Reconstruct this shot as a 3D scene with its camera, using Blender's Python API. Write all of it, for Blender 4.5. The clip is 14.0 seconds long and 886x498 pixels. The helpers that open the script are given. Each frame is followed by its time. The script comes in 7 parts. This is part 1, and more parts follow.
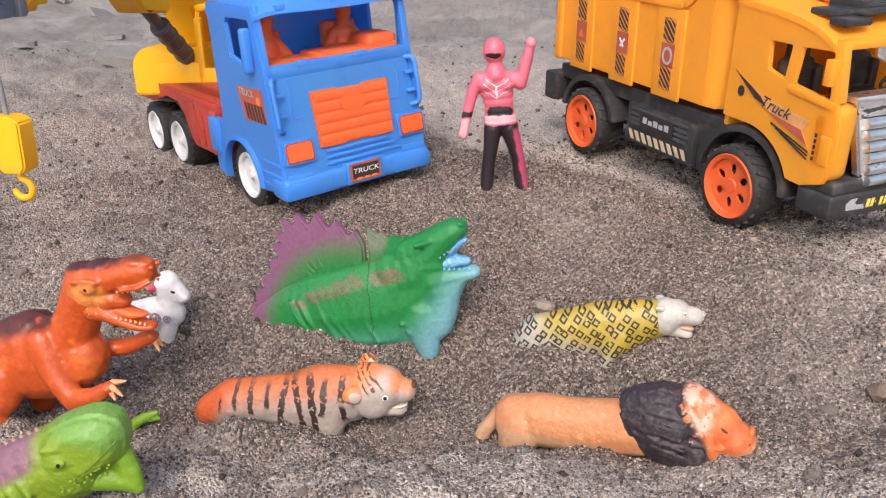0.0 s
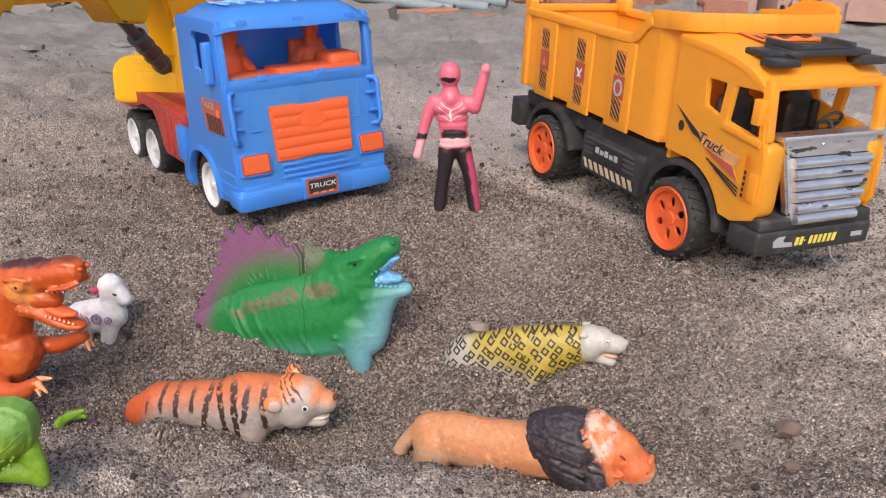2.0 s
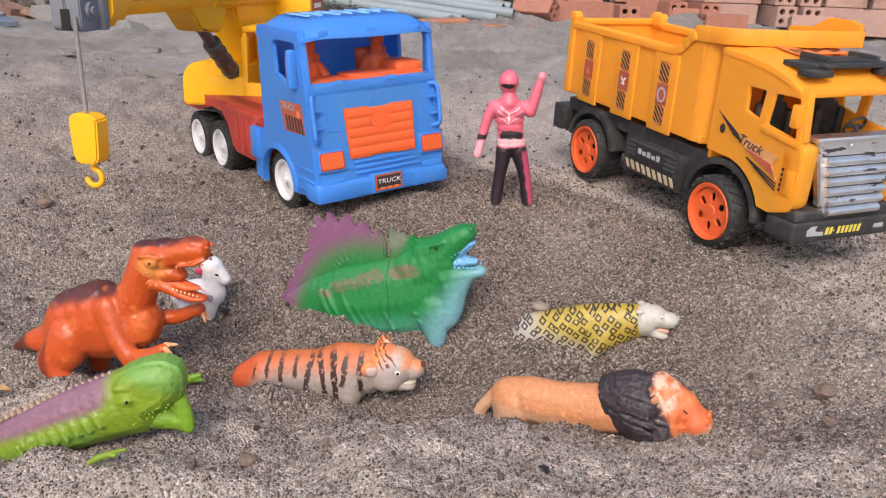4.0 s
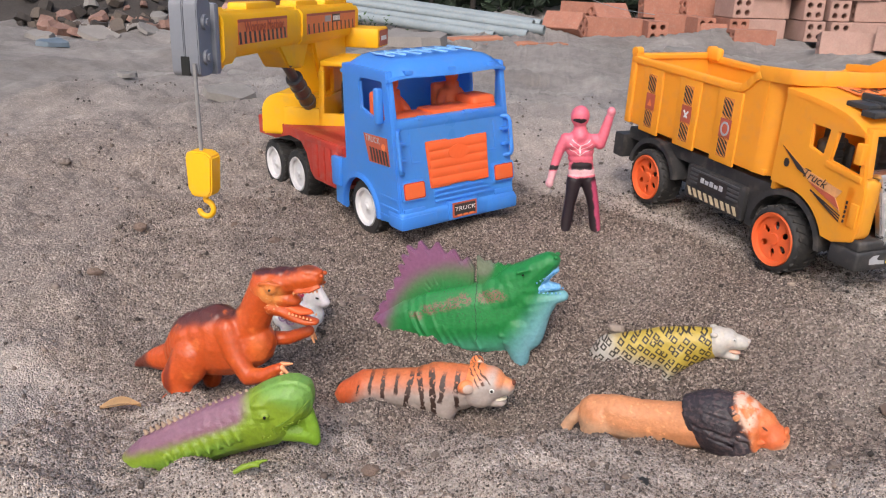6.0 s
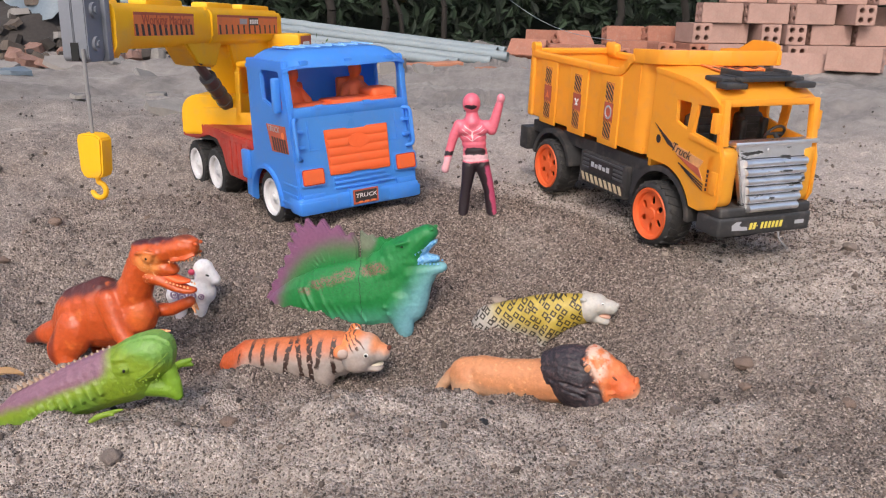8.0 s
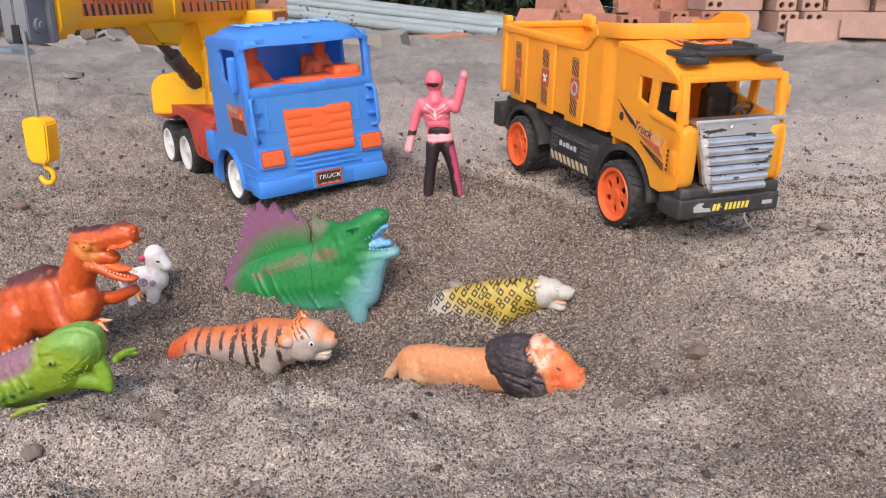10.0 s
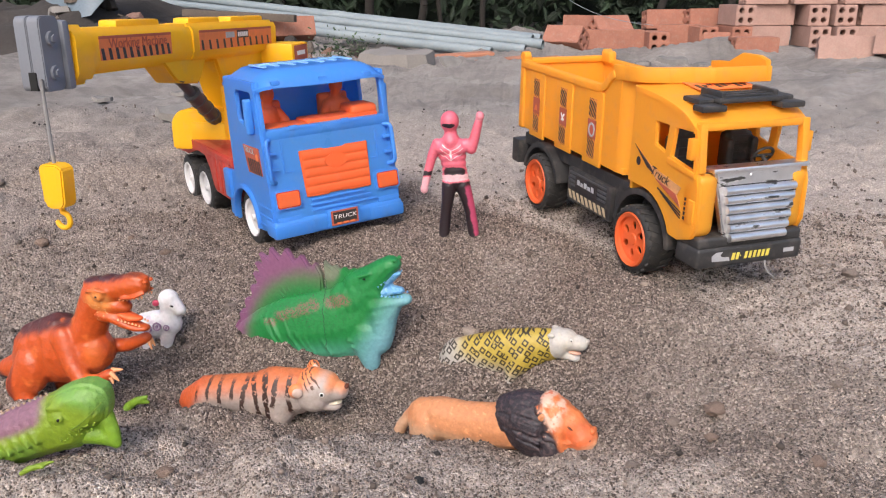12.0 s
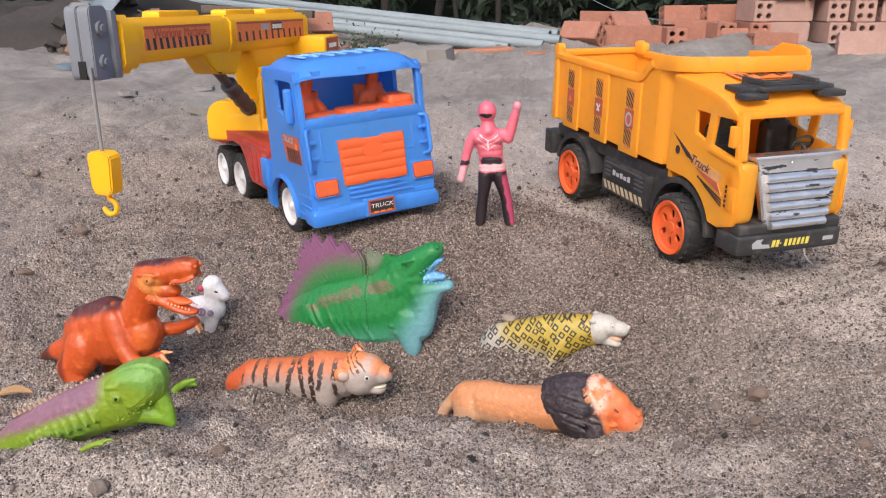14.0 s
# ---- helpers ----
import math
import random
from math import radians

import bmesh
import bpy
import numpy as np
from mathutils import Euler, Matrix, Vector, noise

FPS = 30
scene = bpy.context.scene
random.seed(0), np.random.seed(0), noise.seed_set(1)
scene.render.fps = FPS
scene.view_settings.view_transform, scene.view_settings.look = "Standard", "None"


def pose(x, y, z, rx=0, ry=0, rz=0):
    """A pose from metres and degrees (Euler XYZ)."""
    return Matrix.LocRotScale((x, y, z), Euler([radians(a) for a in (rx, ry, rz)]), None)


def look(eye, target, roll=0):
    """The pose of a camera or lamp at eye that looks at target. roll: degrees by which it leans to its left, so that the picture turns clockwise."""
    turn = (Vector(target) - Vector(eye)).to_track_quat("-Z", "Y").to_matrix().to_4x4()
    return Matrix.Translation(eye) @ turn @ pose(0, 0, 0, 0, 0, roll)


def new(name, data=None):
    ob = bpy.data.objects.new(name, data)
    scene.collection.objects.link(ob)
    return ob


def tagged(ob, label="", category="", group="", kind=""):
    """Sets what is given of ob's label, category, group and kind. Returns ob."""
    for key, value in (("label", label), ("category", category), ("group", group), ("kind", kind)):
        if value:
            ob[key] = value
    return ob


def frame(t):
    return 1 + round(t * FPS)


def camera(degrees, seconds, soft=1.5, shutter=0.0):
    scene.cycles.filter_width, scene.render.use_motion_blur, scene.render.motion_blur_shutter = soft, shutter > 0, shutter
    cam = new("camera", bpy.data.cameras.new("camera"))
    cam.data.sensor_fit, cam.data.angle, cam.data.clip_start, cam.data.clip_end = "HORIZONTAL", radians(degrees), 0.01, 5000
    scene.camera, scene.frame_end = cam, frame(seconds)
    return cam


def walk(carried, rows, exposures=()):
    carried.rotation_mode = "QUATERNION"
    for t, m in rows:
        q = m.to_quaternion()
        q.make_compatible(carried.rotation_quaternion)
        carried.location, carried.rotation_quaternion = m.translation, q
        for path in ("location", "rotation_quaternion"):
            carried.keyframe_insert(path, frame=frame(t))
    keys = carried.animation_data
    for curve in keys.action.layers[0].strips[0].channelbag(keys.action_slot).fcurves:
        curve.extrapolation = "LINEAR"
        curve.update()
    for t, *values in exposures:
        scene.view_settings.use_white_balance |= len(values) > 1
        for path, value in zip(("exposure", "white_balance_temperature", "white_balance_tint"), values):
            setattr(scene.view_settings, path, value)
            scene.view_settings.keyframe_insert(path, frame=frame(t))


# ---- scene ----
cam = camera(57.0, 14.0, 1.15)
ROWS = [
    (0, -0.00100, 0.01574, 0.19403, 2.883, -21.598, -0.974),
    (0.5, 0.00515, 0.00993, 0.19386, 2.623, -20.812, -0.692),
    (1, 0.02191, 0.00126, 0.20167, 2.765, -20.231, -0.271),
    (1.5, 0.03041, -0.00355, 0.20561, 2.569, -19.833, 0.301),
    (2, 0.04893, 0.00908, 0.19767, 4.042, -20.260, 1.485),
    (2.2, 0.05794, 0.01282, 0.19491, 4.730, -20.311, 1.904),
    (4.3, -0.01342, -0.07257, 0.20596, 3.273, -19.608, 2.050),
    (4.5, -0.02247, -0.08118, 0.20769, 3.482, -19.750, 1.727),
    (5, -0.04927, -0.09896, 0.21102, 4.125, -20.366, 1.752),
    (5.5, -0.05458, -0.09295, 0.21965, 4.703, -20.353, 1.843),
    (6, -0.04835, -0.10137, 0.22927, 4.748, -19.064, 1.784),
    (6.5, -0.03857, -0.11297, 0.23263, 4.529, -18.049, 1.750),
    (7, -0.01370, -0.11887, 0.21904, 4.094, -17.360, 1.540),
    (7.5, 0.01039, -0.12865, 0.20288, 3.764, -16.704, 1.290),
    (8, 0.03859, -0.13029, 0.19250, 4.158, -16.456, 1.039),
    (8.2, 0.05228, -0.12631, 0.19320, 4.418, -16.481, 0.957),
    (10.3, 0.09319, -0.10287, 0.19826, 5.994, -18.541, 0.253),
    (10.5, 0.09674, -0.10035, 0.20262, 6.278, -18.504, 0.497),
    (11, 0.10075, -0.09566, 0.21182, 7.017, -18.380, 0.522),
    (11.5, 0.10723, -0.08943, 0.21230, 7.667, -18.125, 0.068),
    (12, 0.09979, -0.08918, 0.22087, 7.975, -17.745, -0.353),
    (12.5, 0.08967, -0.09462, 0.22510, 8.417, -17.501, -0.569),
    (13, 0.09232, -0.09765, 0.22190, 8.699, -17.433, -0.562),
    (13.5, 0.09385, -0.09927, 0.21761, 8.610, -17.621, -0.501),
    (14, 0.07806, -0.10286, 0.21595, 8.740, -17.910, -0.378),
]
walk(cam, [(t, pose(x, y, z, 0, 0, yaw) @ pose(0, 0, 0, 90 + pitch) @ pose(0, 0, 0, 0, 0, roll)) for t, x, y, z, yaw, pitch, roll in ROWS], [(0, 0.69), (0.5, 0.61), (1.0, 0.63), (2.1, 0.47), (4.5, 0.56), (6, 0.52), (7.5, 0.48), (11, 0.62), (14, 0.60)])

# ---- world and light ----
world = bpy.data.worlds.new("sky")
scene.world = world
world.use_nodes = True
wn = world.node_tree.nodes
sky = wn.new("ShaderNodeTexSky")
sky.sky_type = "NISHITA"
sky.sun_disc = False
sky.sun_elevation = radians(44.4)
sky.sun_rotation = radians(187.1)
sky.air_density, sky.dust_density, sky.ozone_density = 1.0, 4.0, 1.0
world.node_tree.links.new(sky.outputs[0], wn["Background"].inputs[0])
wn["Background"].inputs[1].default_value = 0.15

sun = new("sun", bpy.data.lights.new("sun", "SUN"))
sun.data.energy, sun.data.angle, sun.data.color = 1.25, radians(25), (1.0, 0.95, 0.93)
sun.matrix_world = look((-0.10, -0.80, 0.80), (0, 0, 0))

# ---- materials ----
def material(name, colour, rough=0.5, metal=0.0, vary=0.12, scale=60.0, bump=0.0, bump_scale=400.0, coat=0.0, sheen=0.0, dust=0.0):
    """A surface with two scales of colour change, uneven gloss and fine relief."""
    m = bpy.data.materials.new(name)
    m.use_nodes = True
    nt = m.node_tree
    n, l = nt.nodes, nt.links
    b = n["Principled BSDF"]
    tc = n.new("ShaderNodeTexCoord")
    broad = n.new("ShaderNodeTexNoise")
    broad.inputs["Scale"].default_value, broad.inputs["Detail"].default_value = scale, 4
    fine = n.new("ShaderNodeTexNoise")
    fine.inputs["Scale"].default_value, fine.inputs["Detail"].default_value = scale * 14, 2
    for x in (broad, fine):
        l.new(tc.outputs["Object"], x.inputs["Vector"])
    add = n.new("ShaderNodeMath")
    add.operation = "MULTIPLY_ADD"
    l.new(fine.outputs[0], add.inputs[0])
    add.inputs[1].default_value = 0.5
    l.new(broad.outputs[0], add.inputs[2])
    ramp = n.new("ShaderNodeMapRange")
    ramp.inputs[1].default_value, ramp.inputs[2].default_value = 0.35, 1.15
    ramp.inputs[3].default_value, ramp.inputs[4].default_value = 1 - vary, 1 + vary
    l.new(add.outputs[0], ramp.inputs[0])
    mul = n.new("ShaderNodeVectorMath")
    mul.operation = "SCALE"
    mul.inputs[0].default_value = colour
    l.new(ramp.outputs[0], mul.inputs["Scale"])
    out = mul.outputs[0]
    if dust:
        geo = n.new("ShaderNodeTexNoise")
        geo.inputs["Scale"].default_value, geo.inputs["Detail"].default_value = 90, 8
        l.new(tc.outputs["Object"], geo.inputs["Vector"])
        mr = n.new("ShaderNodeMapRange")
        mr.inputs[1].default_value, mr.inputs[2].default_value = 0.52, 0.8
        mr.inputs[4].default_value = dust
        l.new(geo.outputs[0], mr.inputs[0])
        mix = n.new("ShaderNodeMix")
        mix.data_type = "RGBA"
        l.new(mr.outputs[0], mix.inputs[0])
        l.new(out, mix.inputs[6])
        mix.inputs[7].default_value = (0.36, 0.3, 0.25, 1)
        out = mix.outputs[2]
    l.new(out, b.inputs["Base Color"])
    rr = n.new("ShaderNodeMapRange")
    rr.inputs[3].default_value, rr.inputs[4].default_value = max(rough - 0.1, 0.03), min(rough + 0.15, 1)
    l.new(broad.outputs[0], rr.inputs[0])
    l.new(rr.outputs[0], b.inputs["Roughness"])
    b.inputs["Metallic"].default_value = metal
    b.inputs["Coat Weight"].default_value = coat
    b.inputs["Sheen Weight"].default_value = sheen
    if bump:
        bn = n.new("ShaderNodeTexNoise")
        bn.inputs["Scale"].default_value, bn.inputs["Detail"].default_value = bump_scale, 5
        l.new(tc.outputs["Object"], bn.inputs["Vector"])
        bp = n.new("ShaderNodeBump")
        bp.inputs["Strength"].default_value, bp.inputs["Distance"].default_value = 0.6, bump
        l.new(bn.outputs[0], bp.inputs["Height"])
        l.new(bp.outputs[0], b.inputs["Normal"])
    return m


def thin(m, share):
    """Thin moulded plastic lets some light through."""
    n, l, b = m.node_tree.nodes, m.node_tree.links, m.node_tree.nodes["Principled BSDF"]
    tr, mix = n.new("ShaderNodeBsdfTranslucent"), n.new("ShaderNodeMixShader")
    pale = n.new("ShaderNodeGamma")
    pale.inputs[1].default_value = 0.6
    l.new(b.inputs["Base Color"].links[0].from_socket, pale.inputs[0])
    l.new(pale.outputs[0], tr.inputs["Color"])
    mix.inputs[0].default_value = share
    l.new(b.outputs[0], mix.inputs[1])
    l.new(tr.outputs[0], mix.inputs[2])
    l.new(mix.outputs[0], n["Material Output"].inputs["Surface"])


def lookup(m):
    return m.node_tree.nodes, m.node_tree.links, m.node_tree.nodes["Principled BSDF"]


YELLOW = material("yellow plastic", (1.0, 0.47, 0.045), 0.36, vary=0.05, scale=25, bump=0.0002, dust=0.15)
LEMON = material("lemon yellow plastic", (1.0, 0.56, 0.016), 0.38, vary=0.05, scale=25, bump=0.0002, dust=0.15)
BLUE = material("blue plastic", (0.085, 0.35, 0.90), 0.30, vary=0.06, scale=25, bump=0.0002, coat=0.6, dust=0.12)
# paler blue for the roof ribs: scuffs, and sky glints put into the colour
GLINT_SCUFF = material("pale blue plastic with scuffs and painted sky glints", (0.26, 0.52, 0.88), 0.35, vary=0.35, scale=120, bump=0.0003, coat=0.4, dust=0.2)
ORANGE = material("orange plastic", (0.93, 0.165, 0.045), 0.42, vary=0.06, scale=30, bump=0.0002, dust=0.1)
RED = material("red plastic", (0.47, 0.045, 0.030), 0.45, vary=0.1, scale=30, bump=0.0002, dust=0.3)
BLACK = material("black plastic", (0.030, 0.029, 0.030), 0.5, vary=0.2, scale=30, bump=0.0003, dust=0.22)
RUBBER = material("black rubber", (0.020, 0.019, 0.019), 0.7, vary=0.2, scale=40, bump=0.0004, dust=0.10)
WHITE = material("white plastic", (0.62, 0.61, 0.62), 0.4, vary=0.05, scale=40, bump=0.0002, dust=0.25)
GREY = material("grey plastic", (0.17, 0.18, 0.21), 0.4, vary=0.08, scale=40, bump=0.0002, dust=0.1)
GUNMETAL = material("dark grey plastic", (0.07, 0.07, 0.075), 0.35, vary=0.15, scale=60, bump=0.0003)
CHROME = material("worn chrome plating", (0.88, 0.88, 0.90), 0.30, metal=1.0, vary=0.12, scale=90, bump=0.0008, bump_scale=160)
def chipped(m, colour=(0.03, 0.03, 0.03, 1)):
    """Plating worn through to black plastic in ragged chips."""
    n, l, b = lookup(m)
    tc, t, s = n.new("ShaderNodeTexCoord"), n.new("ShaderNodeTexNoise"), n.new("ShaderNodeMapRange")
    t.inputs["Scale"].default_value, t.inputs["Detail"].default_value = 130, 6
    flow = n.new("ShaderNodeVectorMath")
    flow.operation = "MULTIPLY"
    flow.inputs[1].default_value = (1.0, 0.4, 1.5)
    l.new(tc.outputs["Object"], flow.inputs[0])
    l.new(flow.outputs[0], t.inputs["Vector"])
    s.inputs[1].default_value, s.inputs[2].default_value, s.inputs[3].default_value, s.inputs[4].default_value = 0.60, 0.64, 0.0, 1.0
    l.new(t.outputs[0], s.inputs[0])
    mix = n.new("ShaderNodeMix")
    mix.data_type = "RGBA"
    l.new(s.outputs[0], mix.inputs[0])
    l.new(b.inputs["Base Color"].links[0].from_socket, mix.inputs[6])
    mix.inputs[7].default_value = colour
    l.new(mix.outputs[2], b.inputs["Base Color"])
    inv = n.new("ShaderNodeMath")
    inv.operation = "SUBTRACT"
    inv.inputs[0].default_value = 1.0
    l.new(s.outputs[0], inv.inputs[1])
    l.new(inv.outputs[0], b.inputs["Metallic"])


chipped(CHROME)
STICKER_RED = material("red brown print", (0.42, 0.09, 0.05), 0.45, vary=0.2, scale=150)
STICKER_ORANGE = material("orange print", (0.75, 0.20, 0.06), 0.45, vary=0.15, scale=150)
STICKER_BLACK = material("black print", (0.03, 0.025, 0.025), 0.4, vary=0.2, scale=150)
PITCH = material("deep black slot shade", (0.008, 0.008, 0.008), 0.8, vary=0.2, scale=150)
STICKER_WHITE = material("white print", (0.78, 0.76, 0.74), 0.4, vary=0.1, scale=150)
STICKER_YELLOW = material("yellow print", (0.70, 0.58, 0.10), 0.4, vary=0.1, scale=150)
STICKER_AMBER = material("amber print", (0.80, 0.30, 0.06), 0.4, vary=0.1, scale=150)
STICKER_BEIGE = material("faded beige print", (0.52, 0.42, 0.27), 0.5, vary=0.25, scale=150)
STICKER_TAN = material("faded tan print", (0.62, 0.30, 0.12), 0.45, vary=0.3, scale=150)
STICKER_GREY = material("grey print", (0.38, 0.38, 0.40), 0.4, vary=0.2, scale=150)
ROPE = material("grey cord", (0.22, 0.21, 0.21), 0.7, vary=0.2, scale=300)

for m, share in ((YELLOW, 0.42), (LEMON, 0.27), (BLUE, 0.42), (ORANGE, 0.28)):
    thin(m, share)


# ---- building helpers ----
def part(name, bm, mat, parent=None, label="", smooth=40):
    """Links a bmesh as one mesh object, under a thing or a part."""
    me = bpy.data.meshes.new(name)
    bmesh.ops.recalc_face_normals(bm, faces=bm.faces)
    bm.to_mesh(me)
    bm.free()
    for m in mat if isinstance(mat, (list, tuple)) else [mat]:
        me.materials.append(m)
    if smooth:
        me.shade_smooth()
        me.set_sharp_from_angle(angle=radians(smooth))
    ob = new(name, me)
    ob.parent = parent
    if label:
        tagged(ob, label)
    return ob


def thing(name, m, label, category, group=""):
    """An Empty at the foot of a thing, which its parts are tied to."""
    ob = new(name)
    ob.empty_display_size = 0.02
    ob.matrix_world = m
    return tagged(ob, label, category, group)


def box(bm, lo, hi, bevel=0.0, m=None, seg=2):
    """A block between two corners, its edges rounded."""
    c = [(a + b) / 2 for a, b in zip(lo, hi)]
    s = [abs(b - a) for a, b in zip(lo, hi)]
    r = bmesh.ops.create_cube(bm, size=1.0, matrix=Matrix.Translation(c) @ Matrix.Diagonal((*s, 1)))
    verts = r["verts"]
    if bevel:
        edges = list({e for v in verts for e in v.link_edges})
        r = bmesh.ops.bevel(bm, geom=edges, offset=min(bevel, min(s) * 0.45), segments=seg, affect="EDGES", profile=0.6)
        verts = list({v for f in r["faces"] for v in f.verts} | {v for v in verts if v.is_valid})
    if m is not None:
        bmesh.ops.transform(bm, matrix=m, verts=verts)
    return verts


def boxed(lo, hi, bevel=0.001, m=None, seg=2):
    bm = bmesh.new()
    box(bm, lo, hi, bevel, m, seg)
    return bm


def rod(bm, a, b, r, r2=None, seg=16):
    """A round bar from a to b."""
    a, b = Vector(a), Vector(b)
    m = Matrix.Translation((a + b) / 2) @ (b - a).to_track_quat("Z", "Y").to_matrix().to_4x4()
    return bmesh.ops.create_cone(bm, cap_ends=True, segments=seg, radius1=r, radius2=r if r2 is None else r2, depth=(b - a).length, matrix=m)["verts"]


def plate(outer, holes, depth, bevel=0.0):
    """A flat sheet with openings: outlines in the x-z plane, its depth along +y."""
    bm = bmesh.new()
    edges = []
    for loop in (outer, *holes):
        vs = [bm.verts.new((x, 0, z)) for x, z in loop]
        edges += [bm.edges.new((vs[i - 1], vs[i])) for i in range(len(vs))]
    bmesh.ops.triangle_fill(bm, use_beauty=True, edges=edges)
    bmesh.ops.dissolve_limit(bm, angle_limit=0.01, verts=bm.verts, edges=bm.edges)
    r = bmesh.ops.extrude_face_region(bm, geom=list(bm.faces))
    bmesh.ops.translate(bm, vec=(0, depth, 0), verts=[v for v in r["geom"] if isinstance(v, bmesh.types.BMVert)])
    bmesh.ops.recalc_face_normals(bm, faces=bm.faces)
    if bevel:
        sharp = [e for e in bm.edges if len(e.link_faces) == 2 and e.calc_face_angle(0) > 0.6]
        bmesh.ops.bevel(bm, geom=sharp, offset=bevel, segments=2, affect="EDGES")
    return bm


def moved(bm, m):
    bmesh.ops.transform(bm, matrix=m, verts=bm.verts)
    return bm


def lathe(profile, seg=40, cap=True):
    """A turned form about the y axis: (radius, y) pairs."""
    bm = bmesh.new()
    rings = []
    for r, y in profile:
        rings.append([bm.verts.new((r * math.cos(2 * math.pi * i / seg), y, r * math.sin(2 * math.pi * i / seg))) for i in range(seg)])
    for a, b in zip(rings, rings[1:]):
        for i in range(seg):
            bm.faces.new((a[i - 1], a[i], b[i], b[i - 1]))
    for loop, flip in ((rings[0], False), (rings[-1], True)) if cap else ():
        if len({tuple(round(c, 6) for c in v.co) for v in loop}) > 2:
            bm.faces.new(loop if flip else loop[::-1])
    bmesh.ops.remove_doubles(bm, verts=bm.verts, dist=1e-6)
    return bm


def arc(cx, cz, r, a0, a1, n=12):
    return [(cx + r * math.cos(radians(a0 + (a1 - a0) * i / n)), cz + r * math.sin(radians(a0 + (a1 - a0) * i / n))) for i in range(n + 1)]


def ring(cx, cz, rx, rz, n=16, turn=0.0):
    c, s = math.cos(radians(turn)), math.sin(radians(turn))
    pts = [(rx * math.cos(2 * math.pi * i / n), rz * math.sin(2 * math.pi * i / n)) for i in range(n)]
    return [(cx + x * c - z * s, cz + x * s + z * c) for x, z in pts]


def rounded(x0, z0, x1, z1, r, n=4):
    return arc(x1 - r, z1 - r, r, 0, 90, n) + arc(x0 + r, z1 - r, r, 90, 180, n) + arc(x0 + r, z0 + r, r, 180, 270, n) + arc(x1 - r, z0 + r, r, 270, 360, n)


def lettering(name, text, size, m, mat, parent, depth=0.0002, shear=0.0, label=""):
    """Raised letters in the built-in font, as a mesh, centred on m's origin and lying in its x-y plane."""
    cu = bpy.data.curves.new(name, "FONT")
    cu.body, cu.size, cu.align_x, cu.align_y, cu.extrude, cu.shear, cu.resolution_u = text, size, "CENTER", "CENTER", depth, shear, 3
    tmp = bpy.data.objects.new(name, cu)
    scene.collection.objects.link(tmp)
    me = bpy.data.meshes.new_from_object(tmp.evaluated_get(bpy.context.evaluated_depsgraph_get()))
    bpy.data.objects.remove(tmp)
    bpy.data.curves.remove(cu)
    me.materials.clear()
    me.materials.append(mat)
    ob = new(name, me)
    ob.parent = parent
    ob.matrix_basis = m
    if label:
        tagged(ob, label)
    return ob


def ball(bm, c, r, turn=(0, 0, 0), sub=3):
    r = r if isinstance(r, (tuple, list)) else (r, r, r)
    m = pose(*c, *turn) @ Matrix.Diagonal((*r, 1))
    return bmesh.ops.create_icosphere(bm, subdivisions=sub, radius=1.0, matrix=m)["verts"]


def tube(bm, pts, sub=2):
    """A limb: balls run together along (x, y, z, radius) or (x, y, z, ry, rz) stations."""
    for a, b in zip(pts, pts[1:]):
        a, b = [tuple(p) if len(p) == 5 else (*p, p[3]) for p in (a, b)]
        d = math.dist(a[:3], b[:3])
        n = max(2, int(d / ((0.4 if min(a[3:] + b[3:]) > 0.003 else 0.7) * min(a[3:] + b[3:]))))
        for i in range(n + 1):
            f = i / n
            q = [u + (v - u) * f for u, v in zip(a, b)]
            ball(bm, q[:3], ((q[3] + q[4]) / 2, q[3], q[4]), sub=sub)


def moulded(name, bm, mat, parent, voxel=0.0011, smooth=5, label=""):
    """Soft moulded rubber: the forms run together into one skin."""
    ob = part(name, bm, mat, parent, label, smooth=0)
    r = ob.modifiers.new("skin", "REMESH")
    r.mode, r.voxel_size, r.use_smooth_shade = "VOXEL", voxel, True
    s = ob.modifiers.new("soft", "SMOOTH")
    s.iterations, s.factor = smooth, 0.5
    return ob


# ---- sand ----
RELIEF_X, RELIEF_Y = (-0.45, -0.3, -0.15, 0.0, 0.15, 0.3), (0.2, 0.3, 0.4, 0.5, 0.6, 0.7)
RELIEF = (
    (-0.051, -0.049, -0.048, -0.022, -0.020, -0.028),
    (-0.052, -0.050, -0.051, -0.037, -0.044, -0.038),
    (-0.060, -0.072, -0.070, -0.078, -0.044, -0.016),
    (-0.028, -0.053, -0.032, -0.034, 0.004, 0.002),
    (-0.017, -0.016, -0.010, 0.007, 0.010, -0.004),
    (-0.025, -0.007, -0.001, 0.015, 0.015, 0.009),
)
# far swells: x, y, height, width, depth
SWELLS = ((0.0, 1.15, 0.03, 0.25, 0.18), (-0.55, 1.3, 0.02, 0.35, 0.25), (0.75, 1.5, 0.03, 0.5, 0.3), (-0.75, 1.15, 0.02, 0.18, 0.10), (-0.35, 1.05, 0.018, 0.14, 0.07), (0.35, 1.3, -0.02, 0.2, 0.1), (0.55, 1.05, 0.018, 0.16, 0.08), (0.16, 0.92, -0.012, 0.10, 0.06), (0.2, 2.1, 0.02, 0.8, 0.25))

